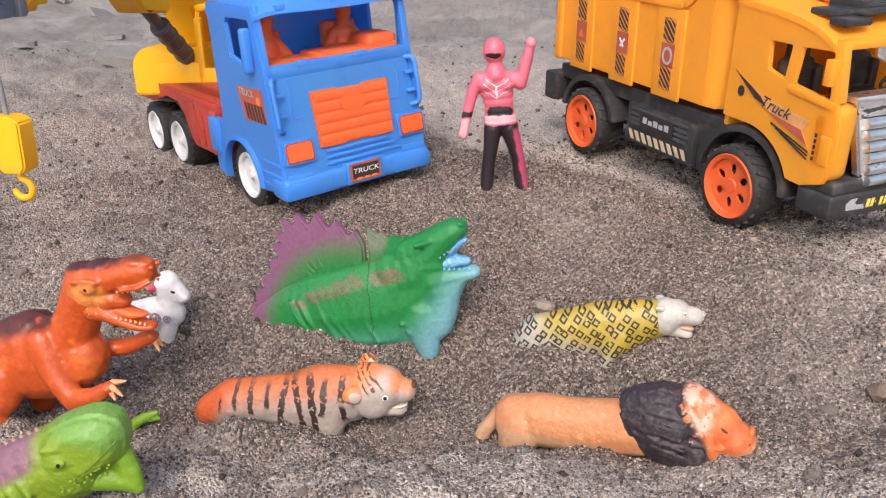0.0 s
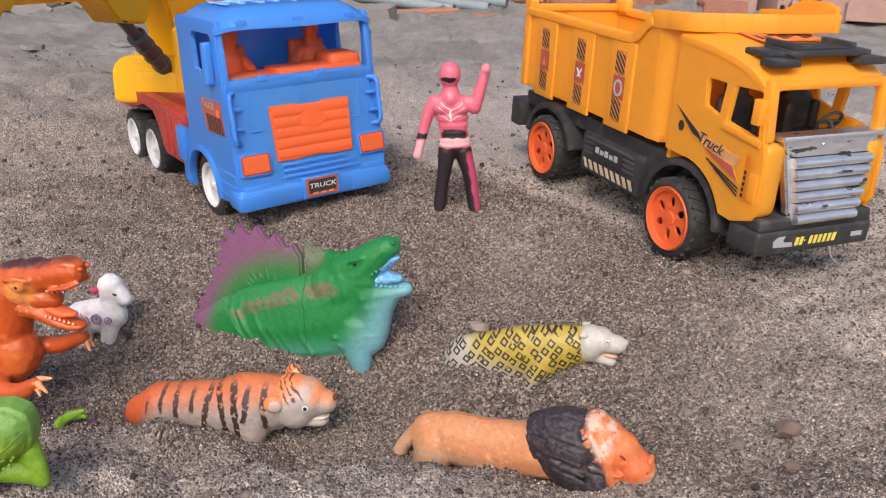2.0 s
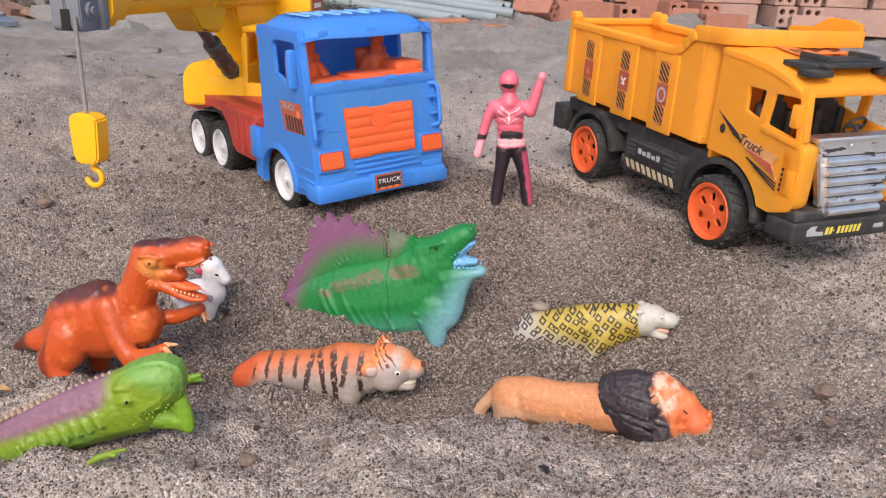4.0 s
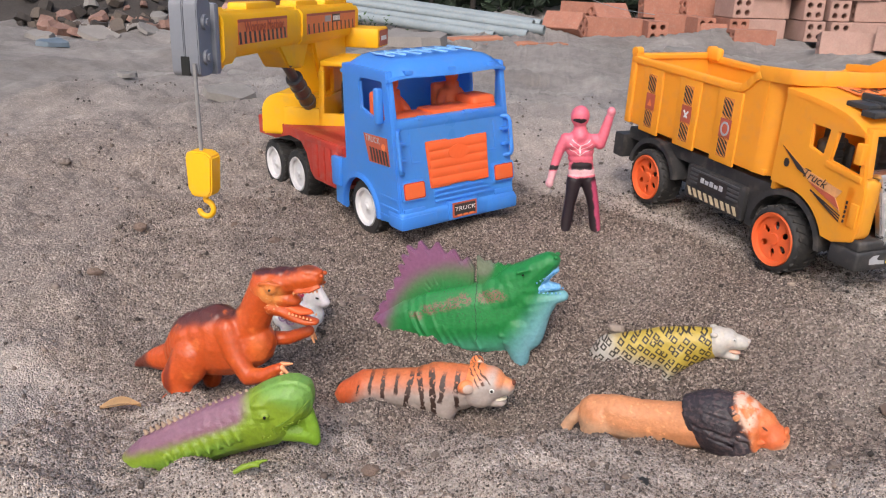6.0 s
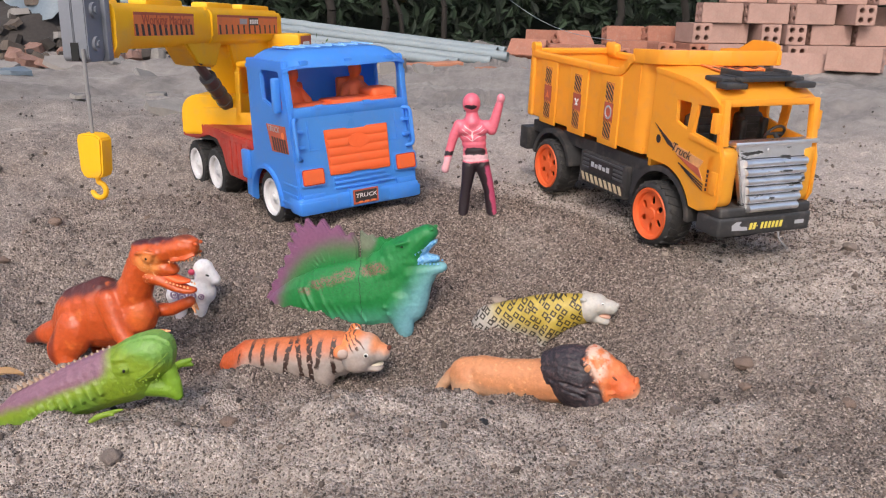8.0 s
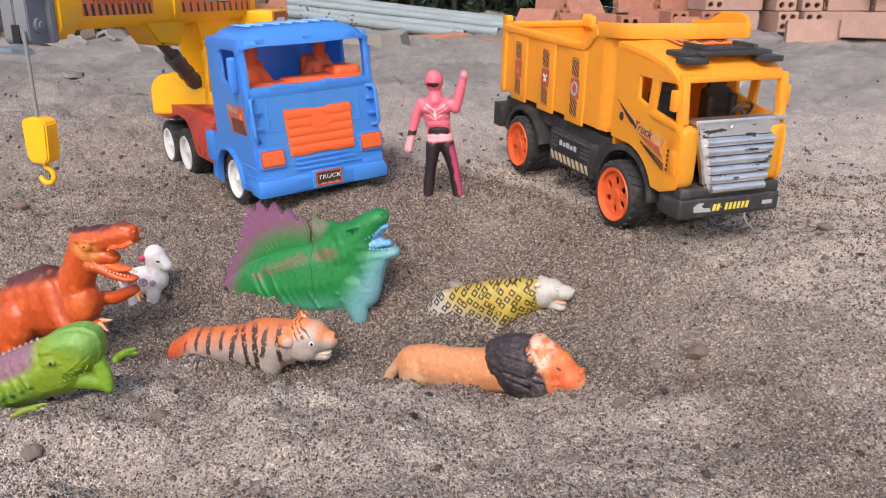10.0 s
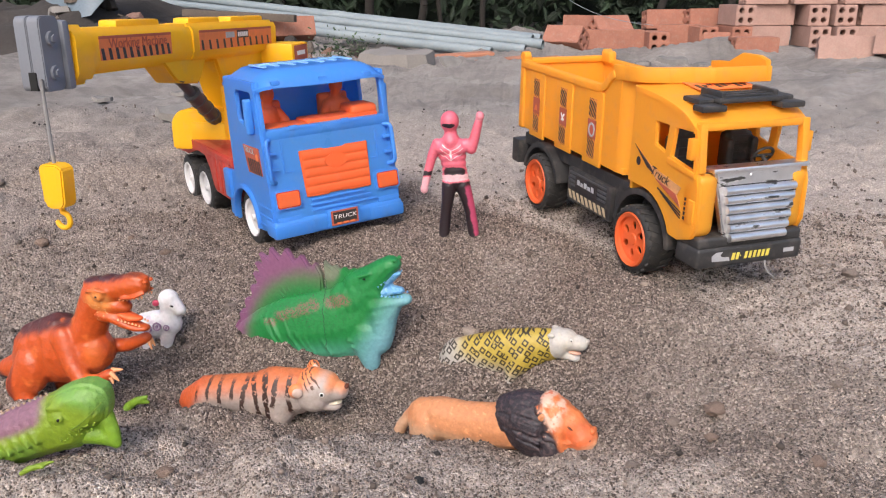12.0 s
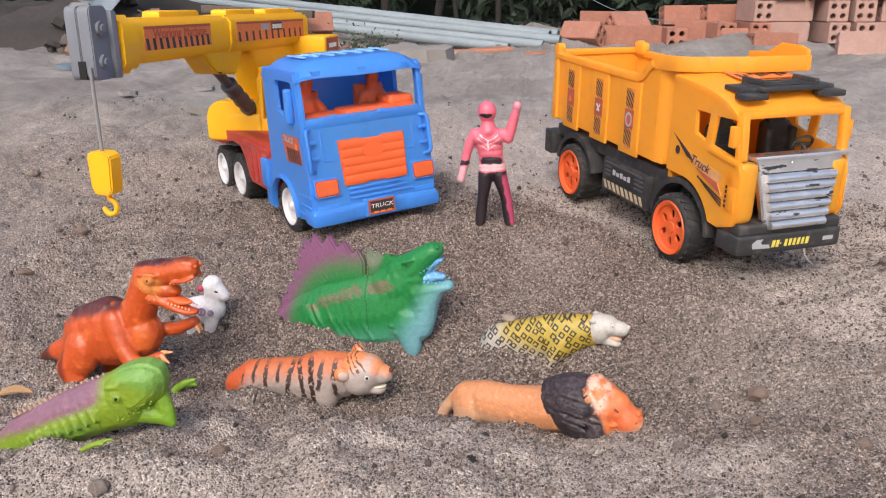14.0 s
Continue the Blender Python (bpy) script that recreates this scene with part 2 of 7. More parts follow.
# pockets scooped round the half-buried toys, and ridges pushed up before them: x, y, height, width, depth
POCKETS = ((-0.030, 0.300, 0.007, 0.060, 0.016), (0.080, 0.285, 0.006, 0.050, 0.012), (-0.110, 0.255, -0.006, 0.045, 0.016), (0.210, 0.470, 0.006, 0.070, 0.014), (0.300, 0.460, -0.006, 0.050, 0.020), (0.126, 0.334, -0.011, 0.022, 0.016), (0.165, 0.315, 0.006, 0.030, 0.014), (-0.265, 0.382, 0.010, 0.040, 0.020), (-0.195, 0.462, -0.008, 0.024, 0.020), (-0.030, 0.450, -0.006, 0.030, 0.020), (0.078, 0.432, -0.004, 0.026, 0.018), (0.108, 0.438, -0.006, 0.030, 0.020), (-0.085, 0.390, -0.001, 0.028, 0.015), (-0.048, 0.398, -0.007, 0.025, 0.020),
           (0.100, 0.338, -0.005, 0.030, 0.018), (-0.150, 0.304, -0.007, 0.020, 0.016), (-0.130, 0.384, 0.015, 0.045, 0.013), (0.022, 0.366, 0.012, 0.045, 0.014), (-0.215, 0.284, 0.011, 0.050, 0.013), (-0.165, 0.272, 0.008, 0.030, 0.012), (-0.330, 0.300, 0.012, 0.060, 0.030), (-0.260, 0.215, -0.014, 0.060, 0.030),
           (0.030, 0.325, 0.010, 0.110, 0.022), (-0.070, 0.345, 0.008, 0.080, 0.014), (0.160, 0.300, -0.010, 0.060, 0.035), (0.240, 0.420, 0.008, 0.090, 0.018), (0.330, 0.360, 0.010, 0.090, 0.020), (0.250, 0.350, -0.008, 0.080, 0.025), (-0.300, 0.250, 0.010, 0.090, 0.020), (-0.020, 0.225, -0.010, 0.150, 0.022), (-0.380, 0.430, 0.010, 0.050, 0.025), (0.200, 0.330, 0.006, 0.050, 0.025), (-0.020, 0.270, 0.006, 0.090, 0.020))

lattice = np.random.RandomState(7).rand(64, 64)


def rough_noise(x, y, scale):
    """Smooth lattice noise about 0, with numpy arrays."""
    u, v = np.asarray(x) * scale + 100.3, np.asarray(y) * scale + 57.7
    i, j = np.floor(u).astype(int), np.floor(v).astype(int)
    a, b = u - i, v - j
    a, b = a * a * (3 - 2 * a), b * b * (3 - 2 * b)
    g = lambda p, q: lattice[p % 64, q % 64]
    return (g(i, j) * (1 - a) + g(i + 1, j) * a) * (1 - b) + (g(i, j + 1) * (1 - a) + g(i + 1, j + 1) * a) * b - 0.5


def sand_height(x, y, fine=True):
    x, y = np.asarray(x, float), np.asarray(y, float)
    total, weight = 0.004 * 0.002 + 0 * x, 0.004 + 0 * x
    for row, yc in zip(RELIEF, RELIEF_Y):
        for h, xc in zip(row, RELIEF_X):
            w = np.exp(-((x - xc) / 0.085) ** 2 - ((y - yc) / 0.065) ** 2)
            total, weight = total + w * h, weight + w
    z = total / weight
    for xc, yc, h, a, b in SWELLS:
        z = z + h * np.exp(-((x - xc) / a) ** 2 - ((y - yc) / b) ** 2)
    for xc, yc, h, a, b in POCKETS:
        z = z + h * np.exp(-((x - xc) / a) ** 2 - ((y - yc) / b) ** 2)
    far = np.clip((np.hypot(x, y) - 0.9) / 1.5, 0, 1)
    z = z + 0.006 * rough_noise(x, y, 9) + far * 0.06 * rough_noise(x, y, 2.3) + far * 0.035 * rough_noise(x + 9, y, 4.6) + far * 0.02 * rough_noise(x, y, 7)
    z = z + (0.012 + far * 0.014) * rough_noise(x + 3, y, 21) + 0.0095 * rough_noise(x, y + 5, 46)
    z = z + np.clip((0.375 - y) / 0.04, 0, 1) * (0.014 * rough_noise(x + 1, y, 13) + 0.008 * rough_noise(x, y + 4, 30))
    if fine:
        z = z + 0.0048 * rough_noise(x, y, 120) + 0.0028 * rough_noise(x, y + 2, 230)
    return z


def spread(lo, hi, step, reach, growth):
    """Coordinates dense from lo to hi and ever wider apart beyond, out to reach."""
    mid = list(np.arange(lo, hi + step / 2, step))
    up, s = [mid[-1]], step
    while up[-1] < reach:
        s *= growth
        up.append(up[-1] + s)
    down, s = [mid[0]], step
    while down[-1] > -reach:
        s *= growth
        down.append(down[-1] - s)
    return np.array(down[:0:-1] + mid + up[1:])


def sand_material():
    m = bpy.data.materials.new("coarse river sand")
    m.use_nodes = True
    n, l, b = lookup(m)
    tc = n.new("ShaderNodeTexCoord")
    vo = n.new("ShaderNodeTexVoronoi")
    vo.inputs["Scale"].default_value = 720
    v2 = n.new("ShaderNodeTexVoronoi")
    v2.inputs["Scale"].default_value = 330
    pat = n.new("ShaderNodeTexNoise")
    pat.inputs["Scale"].default_value, pat.inputs["Detail"].default_value = 5, 6
    mid = n.new("ShaderNodeTexNoise")
    mid.inputs["Scale"].default_value, mid.inputs["Detail"].default_value = 45, 5
    for x in (vo, v2, pat, mid):
        l.new(tc.outputs["Object"], x.inputs["Vector"])
    sep = n.new("ShaderNodeSeparateColor")
    l.new(vo.outputs["Color"], sep.inputs[0])
    grain = n.new("ShaderNodeValToRGB")
    cr = grain.color_ramp
    cr.elements[0].position, cr.elements[0].color = 0.0, (0.072, 0.056, 0.047, 1)
    cr.elements[1].position, cr.elements[1].color = 1.0, (0.465, 0.385, 0.330, 1)
    for p, c in ((0.16, (0.097, 0.073, 0.060, 1)), (0.5, (0.193, 0.146, 0.121, 1)), (0.82, (0.293, 0.228, 0.191, 1))):
        e = cr.elements.new(p)
        e.color = c
    l.new(sep.outputs[0], grain.inputs[0])
    # damp darker sand round the toys, dry pale sand beyond a wavering edge
    pos = n.new("ShaderNodeSeparateXYZ")
    l.new(tc.outputs["Object"], pos.inputs[0])
    edge = n.new("ShaderNodeMath")
    edge.operation = "MULTIPLY_ADD"
    l.new(pos.outputs["X"], edge.inputs[0])
    edge.inputs[1].default_value = -1.13
    edge.inputs[2].default_value = 0.79
    past = n.new("ShaderNodeMath")
    past.operation = "SUBTRACT"
    l.new(pos.outputs["Y"], past.inputs[0])
    l.new(edge.outputs[0], past.inputs[1])
    wav = n.new("ShaderNodeMath")
    wav.operation = "MULTIPLY_ADD"
    l.new(pat.outputs[0], wav.inputs[0])
    wav.inputs[1].default_value = 0.12
    l.new(past.outputs[0], wav.inputs[2])
    dry = n.new("ShaderNodeMapRange")
    dry.inputs[1].default_value, dry.inputs[2].default_value = -0.004, 0.020
    dry.inputs[3].default_value, dry.inputs[4].default_value = 0.0, 1.0
    l.new(wav.outputs[0], dry.inputs[0])
    crust = n.new("ShaderNodeMapRange")
    crust.inputs[1].default_value, crust.inputs[2].default_value, crust.inputs[4].default_value = 0.50, 0.66, 0.45
    l.new(pat.outputs[0], crust.inputs[0])
    # a dry crust on the slope in front
    def calc(op, a, b2, c=None):
        k = n.new("ShaderNodeMath")
        k.operation = op
        for i, v in enumerate((a, b2, c)):
            if v is None:
                continue
            if isinstance(v, (int, float)):
                k.inputs[i].default_value = v
            else:
                l.new(v, k.inputs[i])
        return k.outputs[0]

    def smooth(value, lo, hi, top=1.0):
        k = n.new("ShaderNodeMapRange")
        k.interpolation_type = "SMOOTHSTEP"
        l.new(value, k.inputs[0])
        k.inputs[1].default_value, k.inputs[2].default_value, k.inputs[4].default_value = lo, hi, top
        return k.outputs[0]

    slope = calc("ADD", calc("MAXIMUM", calc("MULTIPLY", pos.outputs["X"], -0.2), 0.0), 0.356)
    slope = calc("SUBTRACT", slope, pos.outputs["Y"])
    slope = calc("MULTIPLY_ADD", calc("SUBTRACT", pat.outputs[0], 0.5), 0.10, slope)
    front = calc("MULTIPLY", smooth(slope, -0.010, 0.020, 0.95), calc("SUBTRACT", 1.0, smooth(pos.outputs["X"], 0.16, 0.25)))
    # the damp patch ends all round
    out = calc("SQRT", calc("ADD", calc("MULTIPLY", pos.outputs["X"], pos.outputs["X"]), calc("POWER", calc("SUBTRACT", pos.outputs["Y"], 0.45), 2.0)), 0.0)
    out = calc("MULTIPLY_ADD", calc("SUBTRACT", pat.outputs[0], 0.5), 0.5, out)
    aside = calc("MULTIPLY_ADD", calc("SUBTRACT", pat.outputs[0], 0.5), 0.5, calc("MULTIPLY", pos.outputs["X"], -1.0))
    # stronger light on the +x side, painted in as paler sand
    lit_east = calc("MULTIPLY_ADD", calc("SUBTRACT", pat.outputs[0], 0.5), 0.35, pos.outputs["X"])
    dry_and_lit = calc("MAXIMUM", calc("MAXIMUM", front, dry.outputs[0]), calc("MAXIMUM", smooth(out, 0.55, 0.95, 0.6), calc("MAXIMUM", smooth(aside, 0.12, 0.36, 0.38), smooth(lit_east, 0.08, 0.32, 0.50))))
    both = n.new("ShaderNodeMath")
    both.operation = "MAXIMUM"
    l.new(dry_and_lit, both.inputs[0])
    l.new(crust.outputs[0], both.inputs[1])
    pale = n.new("ShaderNodeMix")
    pale.data_type = "RGBA"
    l.new(both.outputs[0], pale.inputs[0])
    l.new(grain.outputs[0], pale.inputs[6])
    lift = n.new("ShaderNodeMix")
    lift.data_type = "RGBA"
    lift.inputs[0].default_value = 0.60
    bleached = n.new("ShaderNodeVectorMath")
    bleached.operation = "MULTIPLY"
    bleached.inputs[1].default_value = (1.7, 1.85, 1.95)
    l.new(grain.outputs[0], bleached.inputs[0])
    l.new(bleached.outputs[0], lift.inputs[6])
    lift.inputs[7].default_value = (0.53, 0.455, 0.405, 1)
    l.new(lift.outputs[2], pale.inputs[7])
    # older weathered grey sand of the yard
    old = n.new("ShaderNodeMapRange")
    old.inputs[1].default_value, old.inputs[2].default_value, old.inputs[4].default_value = 0.85, 1.35, 0.8
    l.new(pos.outputs["Y"], old.inputs[0])
    yard = n.new("ShaderNodeMix")
    yard.data_type = "RGBA"
    l.new(old.outputs[0], yard.inputs[0])
    l.new(pale.outputs[2], yard.inputs[6])
    worn = n.new("ShaderNodeValToRGB")
    worn.color_ramp.elements[0].position, worn.color_ramp.elements[0].color = 0.36, (0.205, 0.186, 0.174, 1)
    worn.color_ramp.elements[1].position, worn.color_ramp.elements[1].color = 0.66, (0.37, 0.338, 0.315, 1)
    l.new(pat.outputs[0], worn.inputs[0])
    l.new(worn.outputs[0], yard.inputs[7])
    tone = n.new("ShaderNodeMapRange")
    tone.inputs[1].default_value, tone.inputs[2].default_value = 0.3, 0.7
    tone.inputs[3].default_value, tone.inputs[4].default_value = 0.87, 1.13
    l.new(mid.outputs[0], tone.inputs[0])
    fin = n.new("ShaderNodeVectorMath")
    fin.operation = "SCALE"
    l.new(yard.outputs[2], fin.inputs[0])
    l.new(tone.outputs[0], fin.inputs["Scale"])
    l.new(fin.outputs[0], b.inputs["Base Color"])
    b.inputs["Roughness"].default_value = 0.9
    h = n.new("ShaderNodeMath")
    h.operation = "MULTIPLY_ADD"
    l.new(v2.outputs["Distance"], h.inputs[0])
    h.inputs[1].default_value = 0.8
    l.new(vo.outputs["Distance"], h.inputs[2])
    bp = n.new("ShaderNodeBump")
    bp.invert = True
    bp.inputs["Strength"].default_value, bp.inputs["Distance"].default_value = 1.0, 0.0024
    l.new(h.outputs[0], bp.inputs["Height"])
    l.new(bp.outputs[0], b.inputs["Normal"])
    return m


SAND = sand_material()


def build_ground():
    xs = spread(-0.55, 0.55, 0.0023, 60, 1.03)
    ys = spread(0.12, 0.95, 0.0023, 60, 1.03)
    gx, gy = np.meshgrid(xs, ys)
    gz = sand_height(gx, gy)
    co = np.stack([gx, gy, gz], -1).reshape(-1, 3)
    w, h = len(xs), len(ys)
    i = (np.arange(h - 1)[:, None] * w + np.arange(w - 1)).ravel()
    faces = np.stack([i, i + 1, i + w + 1, i + w], 1)
    me = bpy.data.meshes.new("ground")
    me.vertices.add(len(co))
    me.vertices.foreach_set("co", co.ravel().astype(np.float32))
    me.loops.add(faces.size)
    me.loops.foreach_set("vertex_index", faces.ravel().astype(np.int32))
    me.polygons.add(len(faces))
    me.polygons.foreach_set("loop_start", np.arange(0, faces.size, 4, dtype=np.int32))
    me.update(calc_edges=True)
    me.shade_smooth()
    me.materials.append(SAND)
    return tagged(new("ground", me), "coarse grey-brown sand, damp and lumpy, paler where dry and where light is painted", "sand", kind="structure")


build_ground()

# ---- toy vehicles ----
def wheel(parent, x, y, z, r, width, side, rim_r, rim_mat, rim_label, spokes, lugs=22):
    """A wheel whose outer face lies at y; side is +1 where the vehicle's middle lies towards +y."""
    e = width * 0.16
    prof = [(rim_r * 0.98, width * 0.10), (rim_r * 1.03, 0.0), (r * 0.93, 0.0005), (r * 0.985, e * 0.6), (r, e), (r, width - e), (r * 0.93, width), (rim_r, width), (rim_r * 0.9, width * 0.6)]
    bm = lathe(prof, 48, cap=False)
    flip = Matrix.Diagonal((1, side, 1, 1))
    put = Matrix.Translation((x, y, z))
    tyre = part("tyre", moved(bm, put @ flip), RUBBER, parent, "black treaded rubber tyre")
    block = None
    for i in range(lugs):
        a = 2 * math.pi * i / lugs
        for k in (0, 1):
            m = Matrix.Rotation(a + k * math.pi / lugs, 4, "Y") @ Matrix.Translation((r, width * (0.26 + 0.48 * k), 0)) @ Matrix.Rotation(radians(25 if k else -25), 4, "X")
            if block is None:
                block = part("tread_block", boxed((-0.0012, -width * 0.2, -r * 0.055), (0.0007, width * 0.2, r * 0.055), 0), RUBBER, tyre, smooth=0)
                lug = block
            else:
                lug = new("tread_block", block.data)
                lug.parent = tyre
            lug.matrix_basis = put @ Matrix.Translation((0, width * (side - 1) / 2, 0)) @ m
    bm = lathe([(rim_r * 0.80, width * 0.22), (rim_r * 0.84, 0.0006), (rim_r * 0.97, -0.0006), (rim_r, 0.0006), (rim_r, width * 0.5), (rim_r * 0.8, width * 0.5)], 40, cap=False)
    if spokes:
        outer = ring(0, 0, rim_r * 0.83, rim_r * 0.83, 36)
        holes = []
        for i in range(spokes):
            a = 360 * i / spokes + 30
            holes.append(ring(rim_r * 0.52 * math.cos(radians(a)), rim_r * 0.52 * math.sin(radians(a)), rim_r * 0.17, rim_r * 0.115, 10, a))
        disc = moved(plate(outer, holes, 0.002, 0.0003), Matrix.Translation((0, width * 0.12, 0)))
        hub = moved(lathe([(0.0, -0.001), (rim_r * 0.2, -0.0008), (rim_r * 0.25, 0.0006), (rim_r * 0.26, 0.003)], 24), Matrix.Translation((0, width * 0.12, 0)))
    else:
        disc = lathe([(0.0, 0.002), (rim_r * 0.25, 0.002), (rim_r * 0.3, width * 0.14), (rim_r * 0.6, width * 0.2), (rim_r * 0.83, width * 0.17)], 40)
        hub = lathe([(0.0, -0.0005), (rim_r * 0.16, 0.0), (rim_r * 0.2, 0.003)], 20)
    for extra in (disc, hub):
        me = bpy.data.meshes.new("tmp")
        extra.to_mesh(me)
        extra.free()
        bm.from_mesh(me)
        bpy.data.meshes.remove(me)
    part("rim", moved(bm, put @ flip), rim_mat, tyre, rim_label)
    return tyre


def hazard(parent, name, m, w, h, n, mats, lean=0.35, label=""):
    """A printed strip with slanting bars, lying in m's x-z plane, facing -y."""
    base = part(name, moved(boxed((-w / 2, -0.0002, -h / 2), (w / 2, 0, h / 2), 0), m), mats[0], parent, label, smooth=0)
    for i in range(n):
        c = -w / 2 + w * (i + 0.5) / n
        t = w / n * 0.31
        bm = bmesh.new()
        pts = [(c - t - lean * h * 0.4, -h * 0.4), (c + t - lean * h * 0.4, -h * 0.4), (c + t + lean * h * 0.4, h * 0.4), (c - t + lean * h * 0.4, h * 0.4)]
        pts = [(min(max(p, -w / 2), w / 2), q) for p, q in pts]
        bm.faces.new([bm.verts.new((p, -0.0004, q)) for p, q in pts])
        part("printed_bar", moved(bm, m), mats[1], base, smooth=0)
    return base


def stacked_hazard(parent, name, m, w, h, n, mats, label=""):
    """A printed strip with steep falling bars, one above the other."""
    base = part(name, moved(boxed((-w / 2, -0.0002, -h / 2), (w / 2, 0, h / 2), 0), m), mats[0], parent, label, smooth=0)
    rise = w * 0.95
    step = (h + rise * 0.5) / n
    t = step * 0.32
    for i in range(n):
        c = -h / 2 - rise * 0.25 + step * (i + 0.5)
        clip = lambda z: min(max(z, -h * 0.48), h * 0.48)
        pts = [(-w * 0.47, clip(c + rise / 2 - t)), (0, clip(c - t)), (w * 0.47, clip(c - rise / 2 - t)), (w * 0.47, clip(c - rise / 2 + t)), (0, clip(c + t)), (-w * 0.47, clip(c + rise / 2 + t))]
        bm = bmesh.new()
        vs = [bm.verts.new((p, -0.0004, q)) for p, q in pts]
        bm.faces.new((vs[0], vs[1], vs[4], vs[5]))
        bm.faces.new((vs[1], vs[2], vs[3], vs[4]))
        part("printed_bar", moved(bm, m), mats[1], base, smooth=0)
    return base


def side_facing(x, y, z):
    """Origin of a sticker on a side that faces -y."""
    return Matrix.Translation((x, y, z))


def front_facing(x, y, z, lean=0):
    """A sheet drawn in x-z and facing -y is turned here to face +x."""
    return Matrix.Translation((x, y, z)) @ Matrix.Rotation(radians(90), 4, "Z") @ Matrix.Rotation(radians(lean), 4, "X")


# lettering lies in x-y facing +z; these turn it onto a side or a front
TO_SIDE = Matrix.Rotation(radians(90), 4, "X")


def build_dump_truck():
    t = thing("toy_dump_truck", pose(0.1596, 0.5349, 0.0326, 0, 3, -62.9), "yellow plastic toy dump truck with chrome grille on sand", "toy truck")
    W = 0.106
    for x, z in ((0.0, 0.0), (-0.172, 0.0)):
        wheel(t, x, 0.0, z, 0.0264, 0.025, 1, 0.0217, ORANGE, "orange six-hole rim", 6)
        wheel(t, x, W, z, 0.0264, 0.025, -1, 0.0217, ORANGE, "orange six-hole rim", 6)
        bm = bmesh.new()
        rod(bm, (x, 0.01, z), (x, W - 0.01, z), 0.004)
        part("axle", bm, BLACK, t)
    # chassis
    part("chassis", boxed((-0.222, 0.028, 0.0), (0.05, 0.078, 0.026), 0.002), BLACK, t, "black plastic chassis")
    part("chassis_deck", boxed((-0.225, 0.012, 0.026), (-0.02, 0.094, 0.038), 0.002), BLACK, t)
    part("rear_bumper", boxed((-0.238, 0.004, 0.006), (-0.222, 0.102, 0.030), 0.002), BLACK, t)
    for y0, y1 in ((0.004, 0.03), (0.076, 0.102)):
        out = arc(-0.172, 0.0, 0.038, 12, 168, 14) + arc(-0.172, 0.0, 0.033, 168, 12, 14)
        part("mudguard", moved(plate(out, [], y1 - y0, 0.0004), Matrix.Translation((0, y0, 0))), BLACK, t)
        out = arc(0.0, 0.0, 0.040, 6, 172, 14) + arc(0.0, 0.0, 0.035, 172, 6, 14)
        part("mudguard", moved(plate(out, [], y1 - y0 - 0.004, 0.0004), Matrix.Translation((0, y0 + (0.003 if y0 < 0.05 else 0.001), 0))), BLACK, t)
    tank = part("side_tank", boxed((-0.122, 0.008, -0.002), (-0.046, 0.03, 0.028), 0.002), BLACK, t)
    part("side_tank", boxed((-0.122, 0.076, -0.002), (-0.046, 0.098, 0.028), 0.002), BLACK, t)
    part("step_block", boxed((-0.046, 0.012, -0.004), (-0.03, 0.03, 0.034), 0.002), BLACK, t)
    for k in range(4):
        part("slat", boxed((-0.116, 0.0068, 0.0125 + 0.0038 * k), (-0.052, 0.0082, 0.0142 + 0.0038 * k), 0), GUNMETAL, tank, smooth=0)
    part("print_panel", boxed((-0.104, 0.0062, 0.0125), (-0.066, 0.0067, 0.0245), 0), STICKER_BLACK, tank, smooth=0)
    for k in range(5):
        part("printed_bar", boxed((-0.1 + 0.0062 * k, 0.0058, 0.0165), (-0.0955 + 0.0062 * k, 0.0061, 0.021 - 0.0012 * (k % 2)), 0), STICKER_GREY, tank, smooth=0)
    hazard(tank, "hazard_strip", side_facing(-0.084, 0.0078, 0.0045), 0.068, 0.009, 9, (STICKER_BLACK, STICKER_BEIGE), -0.6, "black and yellow slanting warning strip")

    # tipping bed
    x0, x1, zb, zt = -0.224, -0.048, 0.044, 0.108
    part("bed_floor", boxed((x0, 0.008, zb - 0.001), (-0.03, 0.096, zb + 0.004), 0.001), YELLOW, t)
    for y, s in ((0.0070, 1), (0.0975, -1)):
        lean = Matrix.Translation((0, y, zb)) @ Matrix.Rotation(radians(0.6 * s), 4, "X") @ Matrix.Translation((0, 0, -zb))
        flip = Matrix.Diagonal((1, s, 1, 1))
        rise = [(-0.040, 0.1235), (-0.052, 0.1225), (-0.058, 0.119), (-0.064, 0.1125), (-0.070, zt + 0.001), (-0.078, zt)]
        wall = part("side_wall", moved(plate([(x0, zb), (-0.040, zb - 0.001), *rise, (x0, zt)], [], 0.003, 0.0008), lean @ flip), YELLOW, t, "yellow ribbed bed side")
        part("top_rail", moved(boxed((x0, -0.0022, zt - 0.006), (-0.074, 0.005, zt + 0.001), 0.0018, seg=3), lean @ flip), YELLOW, wall)
        for (ax, az), (bx, bz) in zip(rise[1:], rise[2:]):
            m = lean @ flip @ Matrix.Translation((ax, 0, az)) @ Matrix.Rotation(-math.atan2(bz - az, bx - ax), 4, "Y")
            part("top_rail", moved(boxed((-0.001, -0.0022, -0.001), (math.hypot(bx - ax, bz - az) + 0.001, 0.005, 0.006), 0.0016), m), YELLOW, wall)
